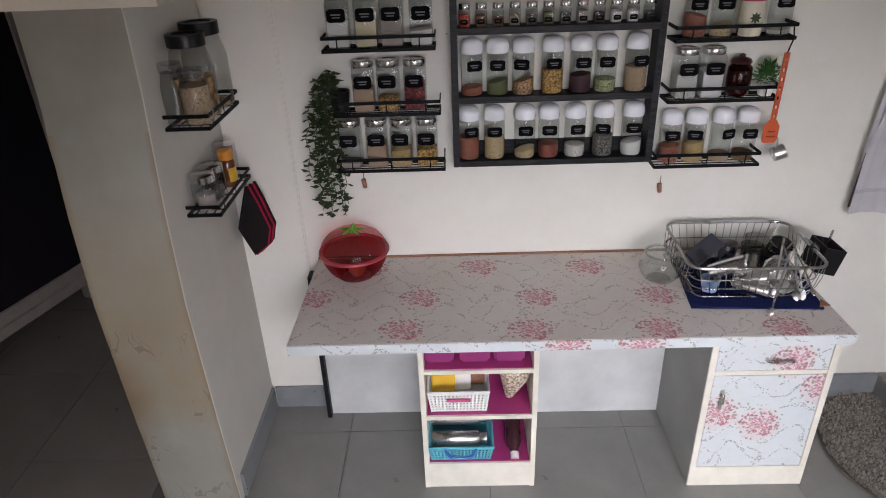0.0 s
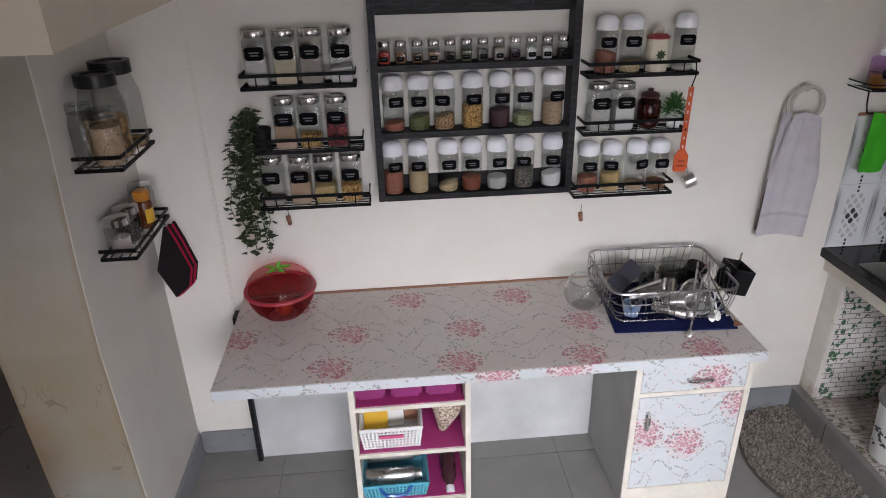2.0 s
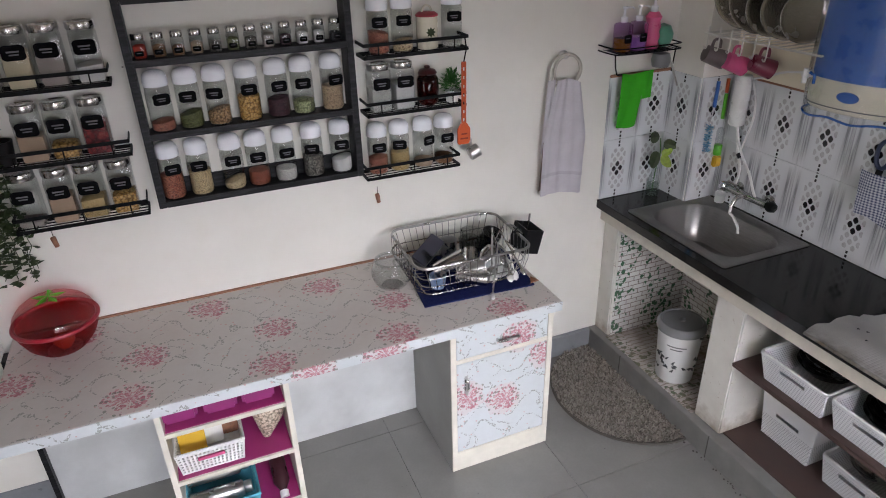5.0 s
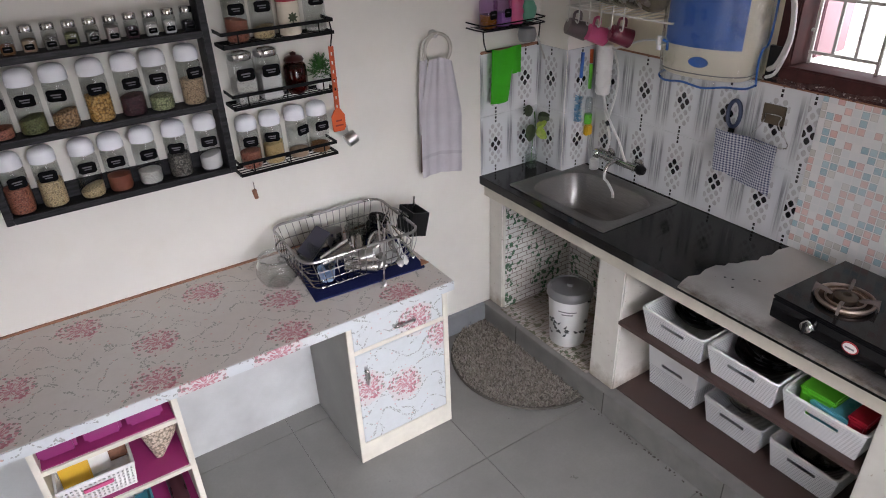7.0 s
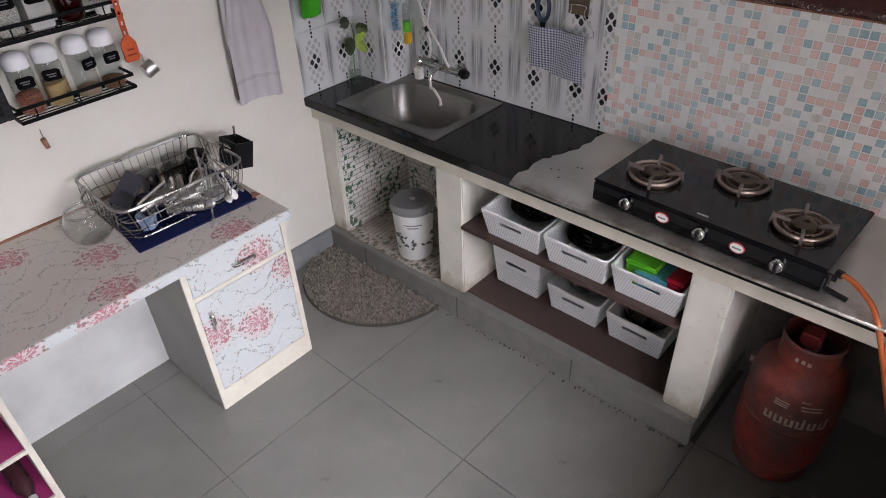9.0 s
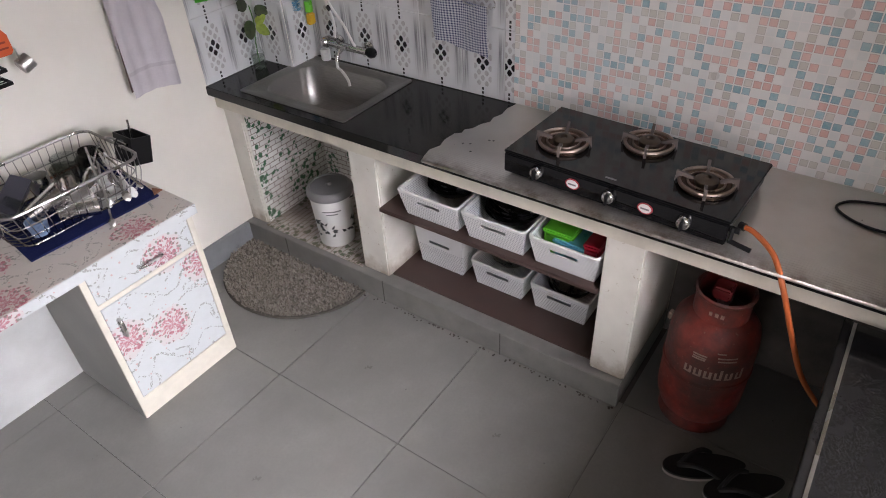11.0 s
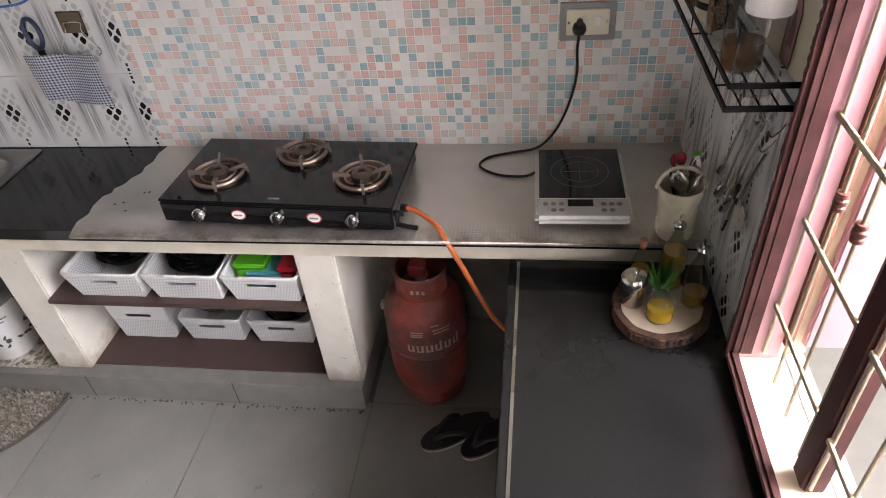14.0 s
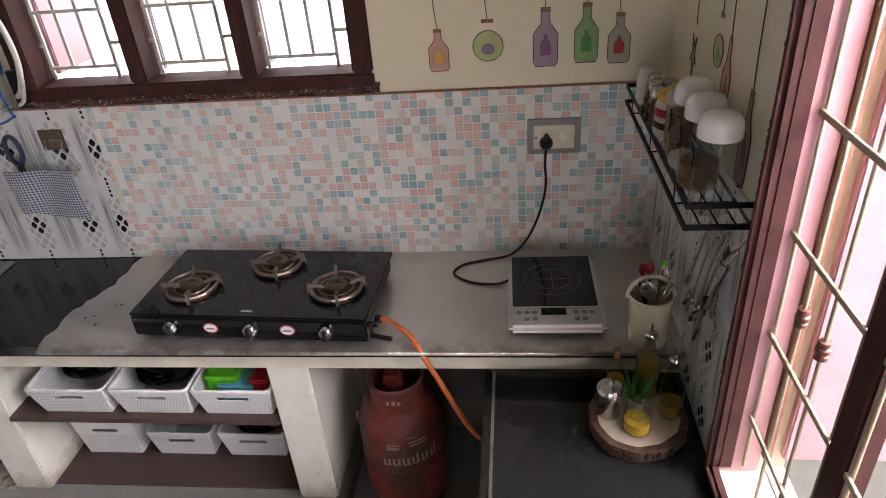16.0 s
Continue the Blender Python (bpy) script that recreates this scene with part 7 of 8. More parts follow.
for bx, by, br in ((-0.050, 0.225, 0.079), (0.088, -0.010, 0.076), (-0.040, -0.243, 0.077)):
    bu = part("burner", G().lathe([(0.030, 0.070), (0.034, 0.074), (0.034, 0.086), (0.026, 0.092), (0.012, 0.092), (0.010, 0.086), (0, 0.086)], 24, (bx, by, 0)), plain("burnt_brass", (0.10, 0.075, 0.055), 0.45, 0.7), st)
    part("pan_ring", G().lathe([(br, 0.0705), (br, 0.076), (br * 0.9, 0.080), (br * 0.62, 0.073), (br * 0.6, 0.0715)], 36, (bx, by, 0)), BURNT, bu, "burnt brown drip tray")
    part("outer_ring", G().tube([(bx + br * math.cos(q), by + br * math.sin(q), 0.080) for q in [2 * math.pi * i / 36 for i in range(36)]], 0.0055, 8, True), SCORCH, bu, "scorched steel ring")
    part("inner_ring", G().tube([(bx + br * 0.68 * math.cos(q), by + br * 0.68 * math.sin(q), 0.079) for q in [2 * math.pi * i / 30 for i in range(30)]], 0.0035, 8, True), SCORCH, bu)
    a0 = radians(14) + random.uniform(-0.08, 0.08)
    for k in range(4):
        a = a0 + k * math.pi / 2
        c, s = math.cos(a), math.sin(a)
        part("pan_support", G().prism([(br * 1.16, 0.070), (br * 1.12, 0.100), (br * 0.62, 0.092), (br * 0.45, 0.086), (br * 0.5, 0.081), (br * 0.95, 0.088), (br * 1.1, 0.078)], -0.0045, 0.0045,
             Matrix.Translation((bx, by, 0)) @ Matrix.Rotation(a, 4, "Z") @ Matrix.Rotation(radians(90), 4, "X")), plain("grey_cast_support", (0.17, 0.14, 0.13), 0.45, 0.5) if k == 0 else bpy.data.materials["grey_cast_support"], bu)
part("gas_inlet", G().tube([(-0.15, -SW + 0.01, 0.035), (-0.15, -SW - 0.02, 0.035)], 0.008, 10), BLACK, st)
ho = thing("gas_hose", (1.925, 0.475, CT + 0.035), "orange rubber gas hose", "hose")
part("hose", G().tube([(0.002, 0.018, 0.010), (-0.010, -0.020, 0.011), (-0.053, -0.080, -0.003), (-0.087, -0.113, -0.029), (-0.103, -0.135, -0.065), (-0.105, -0.160, -0.122), (-0.105, -0.183, -0.180), (-0.105, -0.215, -0.257), (-0.101, -0.249, -0.334), (-0.070, -0.300, -0.430), (-0.01, -0.375, -0.55), (0.08, -0.44, -0.62), (0.22, -0.50, -0.63), (0.37, -0.54, -0.60)], 0.0078, 10), ORANGEH, ho)
part("clamp", G().tube([(0.003, 0.020, 0.010), (-0.002, 0.004, 0.011)], 0.012, 10), BLACK, ho)
part("outlet", G().tube([(-0.03, 0.03, 0.02), (-0.03, 0.03, -0.03)], 0.006, 8).tube([(-0.03, 0.034, -0.026), (-0.04, 0.0, -0.026), (-0.045, -0.03, -0.028)], 0.007, 8), BLACK, ho)

cy = thing("gas_cylinder", (2.055, 0.487, 0.0), "worn red gas cylinder with faded white lettering", "gas cylinder")
cy.matrix_basis = pose(2.035, 0.492, 0.0) @ Matrix.Diagonal((0.89, 0.89, 0.96, 1))
part("body", G().lathe([(0.10, 0.045), (0.14, 0.06), (0.156, 0.10), (0.160, 0.14), (0.160, 0.262), (0.1615, 0.268), (0.1615, 0.278), (0.160, 0.284), (0.160, 0.40), (0.150, 0.455), (0.12, 0.495), (0.08, 0.515), (0, 0.52)], 44), CYL, cy)
part("foot_ring", G().lathe([(0.134, 0.0), (0.138, 0.002), (0.138, 0.014), (0.128, 0.05), (0.124, 0.05), (0.132, 0.012), (0.132, 0.0)], 40), CYL, cy)
part("collar", G().lathe([(0.098, 0.498), (0.098, 0.585), (0.104, 0.590), (0.106, 0.598), (0.100, 0.606), (0.093, 0.600), (0.092, 0.50)], 36), CYL, cy)
part("weld_band", G().lathe([(0.1602, 0.262), (0.1640, 0.266), (0.1640, 0.280), (0.1602, 0.284)], 44), CYL, cy)
part("side_tag", B(-0.02, 0.012, 0.158, 0.172, 0.395, 0.425, 0.004), WORN, cy, "pale paper tag")
part("stamp", G().box(-0.1008, -0.0975, -0.030, -0.018, 0.545, 0.560).box(-0.1008, -0.0975, -0.010, 0.002, 0.545, 0.560).box(-0.1008, -0.097, 0.012, 0.022, 0.545, 0.560), WORN, cy)
part("valve", G().lathe([(0.02, 0.515), (0.02, 0.55), (0.028, 0.552), (0.028, 0.575), (0.018, 0.58), (0, 0.58)], 16), STEEL, cy)
part("regulator", B(-0.035, 0.035, -0.025, 0.04, 0.565, 0.615, 0.008), plain("red_regulator", (0.16, 0.018, 0.018), 0.5), cy, "red gas regulator")


def on_can(a, w, z0, z1, mat, r=0.1618):
    part("marking", G().sheet(lambda u, v: (r * math.cos(a + (u - 0.5) * w / r), r * math.sin(a + (u - 0.5) * w / r), z0 + (z1 - z0) * v), 6, 1), mat, cy)


AF = math.radians(196)
for i, (dx, h) in enumerate(((-0.105, 0.050), (-0.066, 0.034), (-0.028, 0.048), (0.008, 0.034), (0.044, 0.034), (0.080, 0.034))):
    a = AF - dx / 0.1618
    on_can(a + 0.055, 0.010, 0.318, 0.318 + h, WORN)
    on_can(a - 0.06, 0.009, 0.318, 0.318 + 0.034, WORN)
    on_can(a, 0.026, 0.318, 0.326, WORN)
for k, (dx, w, z) in enumerate(((-0.045, 0.07, 0.417), (-0.045, 0.065, 0.404), (0.05, 0.05, 0.412), (0.05, 0.048, 0.403), (0.052, 0.046, 0.394), (-0.02, 0.03, 0.438))):
    on_can(AF - dx / 0.16, w, z, z + 0.0065, WORN, 0.1625 if z < 0.405 else 0.1605)

for px, py, rz in ((1.792, 0.378, -57), (1.782, 0.245, -48)):
    sl = thing("flip_flop", (px, py, 0.0), "black rubber flip-flop on the floor", "flip-flop", "pair of flip-flops", rz)
    out = [(0.135 * math.cos(a) * (1 if math.cos(a) > 0 else 1), (0.047 + 0.008 * (-math.cos(a))) * math.sin(a)) for a in [2 * math.pi * i / 28 for i in range(28)]]
    part("sole", G().prism(out, 0.0, 0.014), SOLE, sl, "pale worn sole edge")
    part("footbed", G().prism([(x * 1.01, y * 1.02) for x, y in out], 0.014, 0.024), LEATHER, sl)
    for s in (-1, 1):
        part("strap", G().tube([(-0.085, 0, 0.024), (-0.045, s * 0.022, 0.050), (0.0, s * 0.042, 0.048), (0.035, s * 0.050, 0.02)], 0.0085, 8), LEATHER, sl)

# ---- induction cooker, socket, cable ----
ic = thing("induction_cooker", (2.065, -0.018, CT + 0.007), "white framed black induction cooker", "induction cooker", rz=0.6)
part("body", B(-0.183, 0.186, -0.136, 0.132, 0.010, 0.040, 0.012), WHITEP, ic)
for x in (-0.13, 0.14):
    for y in (-0.1, 0.1):
        part("foot", G().lathe([(0.014, -0.006), (0.014, 0.012), (0, 0.012)], 12, (x, y, 0)), BLACK, ic)
part("glass_plate", B(-0.088, 0.180, -0.122, 0.120, 0.040, 0.0425, 0.001), BLACKGLASS, ic)
part("control_panel", B(-0.174, -0.092, -0.128, 0.126, 0.0398, 0.0415, 0.001), plain("grey_control_foil", (0.50, 0.50, 0.49), 0.4), ic)
part("display", B(-0.130, -0.098, -0.030, 0.040, 0.0415, 0.0425), BLACKGLASS, ic)
for k in range(5):
    for s in (1, -1):
        part("button", G().lathe([(0.008, 0), (0.008, 0.0012), (0, 0.0014)], 12, m=Matrix.Translation((-0.118 if k < 3 else -0.148, s * (0.058 + 0.022 * (k % 3)), 0.0415))), GREYP, ic)
for r in (0.085, 0.055):
    part("cooking_ring", G().tube([(0.05 + r * math.cos(a), r * math.sin(a), 0.0427) for a in [2 * math.pi * i / 40 for i in range(40)]], 0.0009, 4, True), CHALK, ic)
part("cross_mark", G().box(-0.0, 0.10, -0.001, 0.001, 0.0425, 0.0431).box(0.049, 0.051, -0.05, 0.05, 0.0425, 0.0431), CHALK, ic)
so = thing("wall_socket", (XE - 0.004, -0.032, 1.255), "grey framed wall socket with a switch", "socket")
part("frame", B(-0.010, 0.0, -0.081, 0.081, -0.056, 0.057, 0.002), plain("grey_metal_box", (0.24, 0.24, 0.25), 0.4, 0.3), so)
part("plate", B(-0.014, -0.010, -0.062, 0.062, -0.038, 0.040, 0.002), IVORY, so)
part("switch", B(-0.020, -0.014, -0.036, -0.018, -0.012, 0.018, 0.002, Matrix.Rotation(radians(4), 4, "Y")), WHITEP, so)
for y in (-0.055, 0.055):
    part("screw", G().lathe([(0.004, 0), (0.004, 0.002), (0, 0.003)], 10, m=Matrix.Translation((-0.014, y, 0.001)) @ Matrix.Rotation(radians(-90), 4, "Y")), STEEL, so)
pg = thing("power_cable", (XE - 0.018, -0.008, 1.240), "black power cable with a three pin plug", "cable")
part("plug", G().lathe([(0.020, 0), (0.020, 0.016), (0.012, 0.030), (0.008, 0.034), (0, 0.035)], 18, m=Matrix.Rotation(radians(-90), 4, "Y")).box(-0.026, -0.004, -0.008, 0.008, 0.0, 0.032, 0.004), BLACK, pg)
part("cord", G().tube([(-0.022, 0, -0.01), (-0.024, 0.004, -0.06), (-0.018, 0.0, -0.13), (-0.016, 0.01, -0.20), (-0.018, 0.035, -0.28), (-0.022, 0.07, -0.345), (-0.035, 0.12, -0.385), (-0.05, 0.20, -0.393), (-0.08, 0.275, -0.393), (-0.135, 0.30, -0.393), (-0.185, 0.24, -0.393), (-0.20, 0.16, -0.390), (-0.195, 0.12, -0.378)], 0.0042, 8), BLACK, pg)

# ---- utensil jug, tray and bottles ----
jg = thing("utensil_jug", (1.885, -0.262, CT), "cream enamel jug packed with steel utensils", "jug")
part("jug", G().lathe([(0.046, 0), (0.049, 0.004), (0.058, 0.155), (0.054, 0.155), (0.045, 0.008), (0, 0.006)], 28), CERAM, jg)
part("hoop", G().tube([(0.0, 0.060 * math.cos(a), 0.145 + 0.062 * math.sin(a)) for a in [math.pi * i / 14 for i in range(15)]], 0.006, 8), CERAM, jg)
for dx, dy, l, mat, k in ((-0.02, 0.01, 0.185, STEEL, 0.024), (0.01, -0.02, 0.20, CHROME, 0.022), (0.02, 0.015, 0.21, REDP, 0.012), (0.03, -0.025, 0.21, GREENP, 0.012), (-0.015, -0.02, 0.17, STEEL, 0.026), (0.0, 0.02, 0.18, BLACK, 0.015), (0.03, 0.0, 0.205, REDP, 0.013)):
    spoon((1.885 + dx * 1.5, -0.262 + dy * 1.5, CT + l), (1.885 - dx * 0.5, -0.262 - dy * 0.5, CT + 0.02), mat, "kitchen utensil standing in the cream jug", k)
tr = thing("wood_tray", (1.656, -0.205, 0.752), "round bark edged wood slice used as a tray", "tray")
pts = [(0.118 * (1 + 0.03 * math.sin(3 * a) + 0.012 * math.sin(11 * a)) * math.cos(a), 0.118 * (1 + 0.03 * math.sin(3 * a) + 0.012 * math.sin(11 * a)) * math.sin(a)) for a in [2 * math.pi * i / 48 for i in range(48)]]
part("bark", G().prism(pts, 0.0, 0.034), BARK, tr)
part("cut_face", G().prism([(x * 0.85, y * 0.85) for x, y in pts], 0.034, 0.0352), WOODEND, tr, "pale cut wood face")
g = G()
for i in range(9):
    a = radians(150 + i * 8)
    q = Matrix.Rotation(a, 4, "Z")
    g.box(0.112, 0.1235 if i % 3 else 0.122, -0.005 + 0.002 * (i % 2), 0.003, 0.008 + 0.003 * (i % 2), 0.026 - 0.002 * (i % 3), 0.001, q)
part("carved_mark", g, BLACKWOOD, tr, "dark marks burnt into the bark")
g = G()
for i in range(54):
    a = 2 * math.pi * (i + random.random()) / 54
    q = Matrix.Rotation(a, 4, "Z")
    r0 = 0.118 * (1 + 0.03 * math.sin(3 * a) + 0.012 * math.sin(11 * a))
    g.box(r0 - 0.010, r0 + random.uniform(0.001, 0.004), -0.006, 0.006, random.uniform(0.0, 0.006), random.uniform(0.028, 0.036), 0.002, q)
part("bark_ridge", g, BARK, tr)
TT = 0.752 + 0.0352
sk2 = thing("steel_shaker", (1.662, -0.135, TT), "steel canister with a knob on its lid", "canister")
part("body", G().lathe([(0.026, 0), (0.028, 0.003), (0.031, 0.06), (0.031, 0.07)], 24), CHROME, sk2)
part("lid", G().lathe([(0.033, 0.07), (0.033, 0.084), (0.028, 0.092), (0.006, 0.096), (0.007, 0.106), (0, 0.108)], 24), CHROME, sk2)
gh = thing("ghee_jar", (1.610, -0.196, TT), "ribbed glass jar half full of yellow ghee", "jar")
part("glass", G().lathe([(0.028, 0), (0.032, 0.004), (0.033, 0.05), (0.030, 0.058)], 24), GLASS, gh)
part("contents", G().lathe([(0.027, 0.003), (0.030, 0.005), (0.031, 0.036), (0, 0.037)], 20), GHEE, gh)
part("lid", G().lathe([(0.033, 0.058), (0.034, 0.062), (0.026, 0.072), (0.008, 0.078), (0.009, 0.086), (0, 0.088)], 24), GLASS, gh)


def oil_bottle(x, y, level, r, h, mat, label, stopper):
    th = thing("oil_bottle", (x, y, TT), label, "bottle", "bottles on the tray")
    part("glass", G().lathe([(r * 0.9, 0), (r, 0.004), (r, h * 0.55), (r * 0.4, h * 0.8), (r * 0.36, h * 0.92), (r * 0.45, h * 0.94)], 22), BOTTLEG, th)
    part("contents", G().lathe([(r * 0.82, 0.004), (r * 0.92, 0.007), (r * 0.92, level), (0, level + 0.001)], 18), mat, th)
    if stopper:
        part("pourer", G().lathe([(r * 0.5, h * 0.93), (r * 0.55, h * 0.95), (r * 0.45, h * 0.99), (0.005, h), (0.004, h * 1.12), (0, h * 1.125)], 14), CHROME, th, "chrome pouring spout")
    else:
        part("cork", G().lathe([(r * 0.32, h * 0.88), (r * 0.4, h * 1.06), (0, h * 1.065)], 12), CORK, th)


oil_bottle(1.735, -0.238, 0.112, 0.031, 0.20, OIL, "glass bottle of amber oil with a pouring spout", True)
oil_bottle(1.668, -0.285, 0.040, 0.030, 0.180, OIL, "clear glass bottle with a little oil", True)
oil_bottle(1.738, -0.160, 0.05, 0.025, 0.135, OIL, "small clear glass bottle with a cork", False)
gp = thing("grass_plant", (1.678, -0.205, TT), "small tuft of bright green artificial grass in a white pot", "plant")
part("pot", G().lathe([(0.016, 0), (0.02, 0.035), (0.018, 0.035), (0, 0.03)], 16), WHITEP, gp)
g = G()
for i in range(70):
    a, l = random.uniform(0, 6.28), random.uniform(0.045, 0.09)
    g.leaf((0.008 * math.cos(a), 0.008 * math.sin(a), 0.032), (0.5 * math.cos(a), 0.5 * math.sin(a), random.uniform(0.6, 1.8)), (math.sin(a), -math.cos(a), 0.2), l, 0.0045)
part("grass", g, LEAFB, gp)

# ---- south wall rack ----
sr2 = wire_rack(1.555, 2.30, 1.372, 0.130, 0.058, label="dark metal wall rack with jars by the window")
sr2.matrix_basis = pose((1.555 + 2.30) / 2, YS + 0.001, 1.372, 0, 0, 180)
for x, mat, lev in ((1.625, WHITEG, 0.0), (1.728, SPICEB, 0.06), (1.825, WHITEG, 0.03)):
    dj = dome_jar("glass_jar", mat, lev, "tall glass jar with a white domed lid on the wall rack")
    dj.matrix_basis = pose(x, YS + 0.068, 1.384, 0, 0, 170) @ Matrix.Diagonal((1.06, 1.06, 1.02, 1))
sj = thing("spice_bottle", (1.915, YS + 0.07, 1.384), "glass bottle of brown seeds with a steel lid", "jar")
part("glass", G().lathe([(0.028, 0), (0.032, 0.005), (0.032, 0.12)], 20), GLASS, sj)
part("contents", G().lathe([(0.027, 0.003), (0.030, 0.006), (0.030, 0.095), (0, 0.097)], 18), CHICK, sj)
part("lid", G().lathe([(0.033, 0.118), (0.034, 0.12), (0.034, 0.138), (0, 0.14)], 20), STEEL, sj)
yc = thing("pickle_jar", (2.005, YS + 0.062, 1.384), "striped ceramic jar with a yellow lid", "jar")
part("body", G().lathe([(0.038, 0), (0.046, 0.012), (0.047, 0.08), (0.040, 0.098)], 26), CERAM, yc)
part("band", G().lathe([(0.0476, 0.060), (0.0480, 0.062), (0.0478, 0.078), (0.0472, 0.080)], 26), REDP, yc, "red painted band")
part("band", G().lathe([(0.0474, 0.030), (0.0478, 0.032), (0.0478, 0.044), (0.0474, 0.046)], 26), BLACK, yc, "black painted band")
part("lid", G().lathe([(0.044, 0.098), (0.046, 0.102), (0.040, 0.112), (0.012, 0.120), (0.013, 0.132), (0, 0.136)], 26), YELLOWP, yc, "yellow lid")
for x, y in ((2.09, 0.085), (2.10, 0.045), (2.15, 0.085), (2.16, 0.045), (2.21, 0.07)):
    s3 = spice_jar("spice_jar", SPICEB, 0.035, "small glass spice jar with a steel lid")
    s3.matrix_basis = pose(x, YS + y, 1.384, 0, 0, 180) @ Matrix.Diagonal((1.1, 1.1, 1.25, 1))
wb = thing("white_bottle", (2.265, YS + 0.085, 1.384), "small white plastic bottle", "bottle")
part("bottle", G().lathe([(0.022, 0), (0.024, 0.004), (0.024, 0.07), (0.020, 0.075)], 18), WHITEP, wb)
part("cap", G().lathe([(0.021, 0.075), (0.021, 0.10), (0, 0.101)], 18), LID, wb)
tg = thing("tongs", (1.654, YS + 0.02, 1.301), "steel wire tongs hanging on the tiles", "tongs")
part("arm", G().tube([(0, 0, 0), (0.015, 0.004, -0.05), (0.055, 0.006, -0.13), (0.095, 0.006, -0.22), (0.102, 0.004, -0.262)], 0.0042, 8), STEEL, tg)
part("arm", G().tube([(0, 0.008, 0), (0.008, 0.012, -0.06), (0.035, 0.014, -0.14), (0.062, 0.014, -0.21), (0.075, 0.012, -0.235)], 0.0042, 8), STEEL, tg)
part("grip", G().box(0.088, 0.116, -0.003, 0.012, -0.275, -0.24, 0.003), STEEL, tg, "ridged steel grip")
part("spring_loop", G().tube([(0.012 * math.cos(a), 0.004, 0.008 + 0.012 * math.sin(a)) for a in [6.283 * i / 12 for i in range(12)]], 0.0035, 8, True), STEEL, tg)
sp_ = thing("spatula", (1.600, YS + 0.02, 1.262), "steel spatula with a flat pale blade hanging on the tiles", "spatula")
part("handle", G().tube([(0, 0, 0), (0.03, 0.004, -0.07), (0.068, 0.006, -0.155)], 0.0062, 8), CHROME, sp_)
part("blade", G().prism([(0.060, -0.150), (0.078, -0.158), (0.074, -0.225), (0.022, -0.215), (0.0, -0.172)], 0.0, 0.0025, Matrix.Translation((0, 0.006, 0)) @ Matrix.Rotation(radians(90), 4, "X")), STEEL, sp_, "flat pale blade")
lt_ = thing("tin_opener", (1.690, YS + 0.02, 1.095), "dark steel peeler hanging below the tongs", "peeler")
part("shaft", G().tube([(-0.012, 0.0, 0.02), (0.008, 0.004, -0.03), (0.022, 0.004, -0.085), (0.042, 0.003, -0.125)], 0.005, 8), WIRE, lt_)
part("head", G().box(-0.022, 0.006, -0.002, 0.010, -0.012, 0.030, 0.003), BLACK, lt_)
for x, z in ((1.684, 1.301), (1.630, 1.275), (1.603, 1.323)):
    hk = thing("wall_hook", (x - 0.03, YS + 0.006, z), "small steel wire wall hook", "hook", "wall hooks")
    part("hook", G().tube([(0, 0, 0.02), (0, 0.01, 0.0), (0, 0.022, -0.012), (0, 0.03, 0.0)], 0.0022), STEEL, hk)

for k, (x, l, w) in enumerate(((1.632, 0.25, 0.017), (1.664, 0.29, 0.012), (1.705, 0.27, 0.020), (1.738, 0.23, 0.014))):
    spoon((x + 0.085, YS + 0.026, 1.31 - l), (x, YS + 0.018, 1.315), CHROME if k % 2 else STEEL, "long steel spoon hanging from a wall hook", w)

# ---- bottle stickers ----


def sticker(x, y, z, w, h, shape, mat, inner, normal, string):
    th = thing("wall_sticker", (x, y, z), "painted hanging bottle sticker on the wall", "sticker", "bottle stickers")
    m = Matrix.Rotation(radians(-90), 4, "Z") if normal == "x" else Matrix.Rotation(radians(180), 4, "Z")
    m = m @ Matrix.Rotation(radians(90), 4, "X")
    if shape == "round":
        pts = [(w / 2 * math.cos(a), -h * 0.58 + w / 2 * math.sin(a)) for a in [2 * math.pi * i / 24 for i in range(24)]]
    elif shape == "star":
        pts = [((w / 2 if i % 2 else w / 5) * math.sin(a), -h * 0.55 + h * (0.45 if i % 2 else 0.16) * math.cos(a)) for i, a in enumerate([2 * math.pi * i / 10 for i in range(10)])]
    else:
        pts = [(-w * 0.42, -h), (w * 0.42, -h), (w / 2, -h * 0.92), (w / 2, -h * 0.45), (w * 0.18, -h * 0.26), (w * 0.16, -h * 0.06), (-w * 0.16, -h * 0.06), (-w * 0.18, -h * 0.26), (-w / 2, -h * 0.45), (-w / 2, -h * 0.92)]
    part("print", G().prism(pts, 0.0005, 0.0010, m), mat, th)
    part("outline", G().tube([m @ Vector((a, b, 0.0012)) for a, b in pts], 0.0011, 4, True), BROWNB, th)
    part("motif", G().prism([(px * 0.45, -h * 0.66 + (py + h * 0.6) * 0.38) for px, py in pts], 0.0010, 0.0014, m), inner, th)
    if shape != "star":
        part("stopper", G().prism([(-w * 0.2, -h * 0.08), (w * 0.2, -h * 0.08), (w * 0.2, 0.0), (-w * 0.2, 0.0)], 0.0010, 0.0015, m), CORK, th)
    part("string", G().tube([m @ Vector(p) for p in ((0, 0, 0.001), (-0.006, 0.06, 0.001), (-0.012, string, 0.001))], 0.0011, 4), BLACK, th)


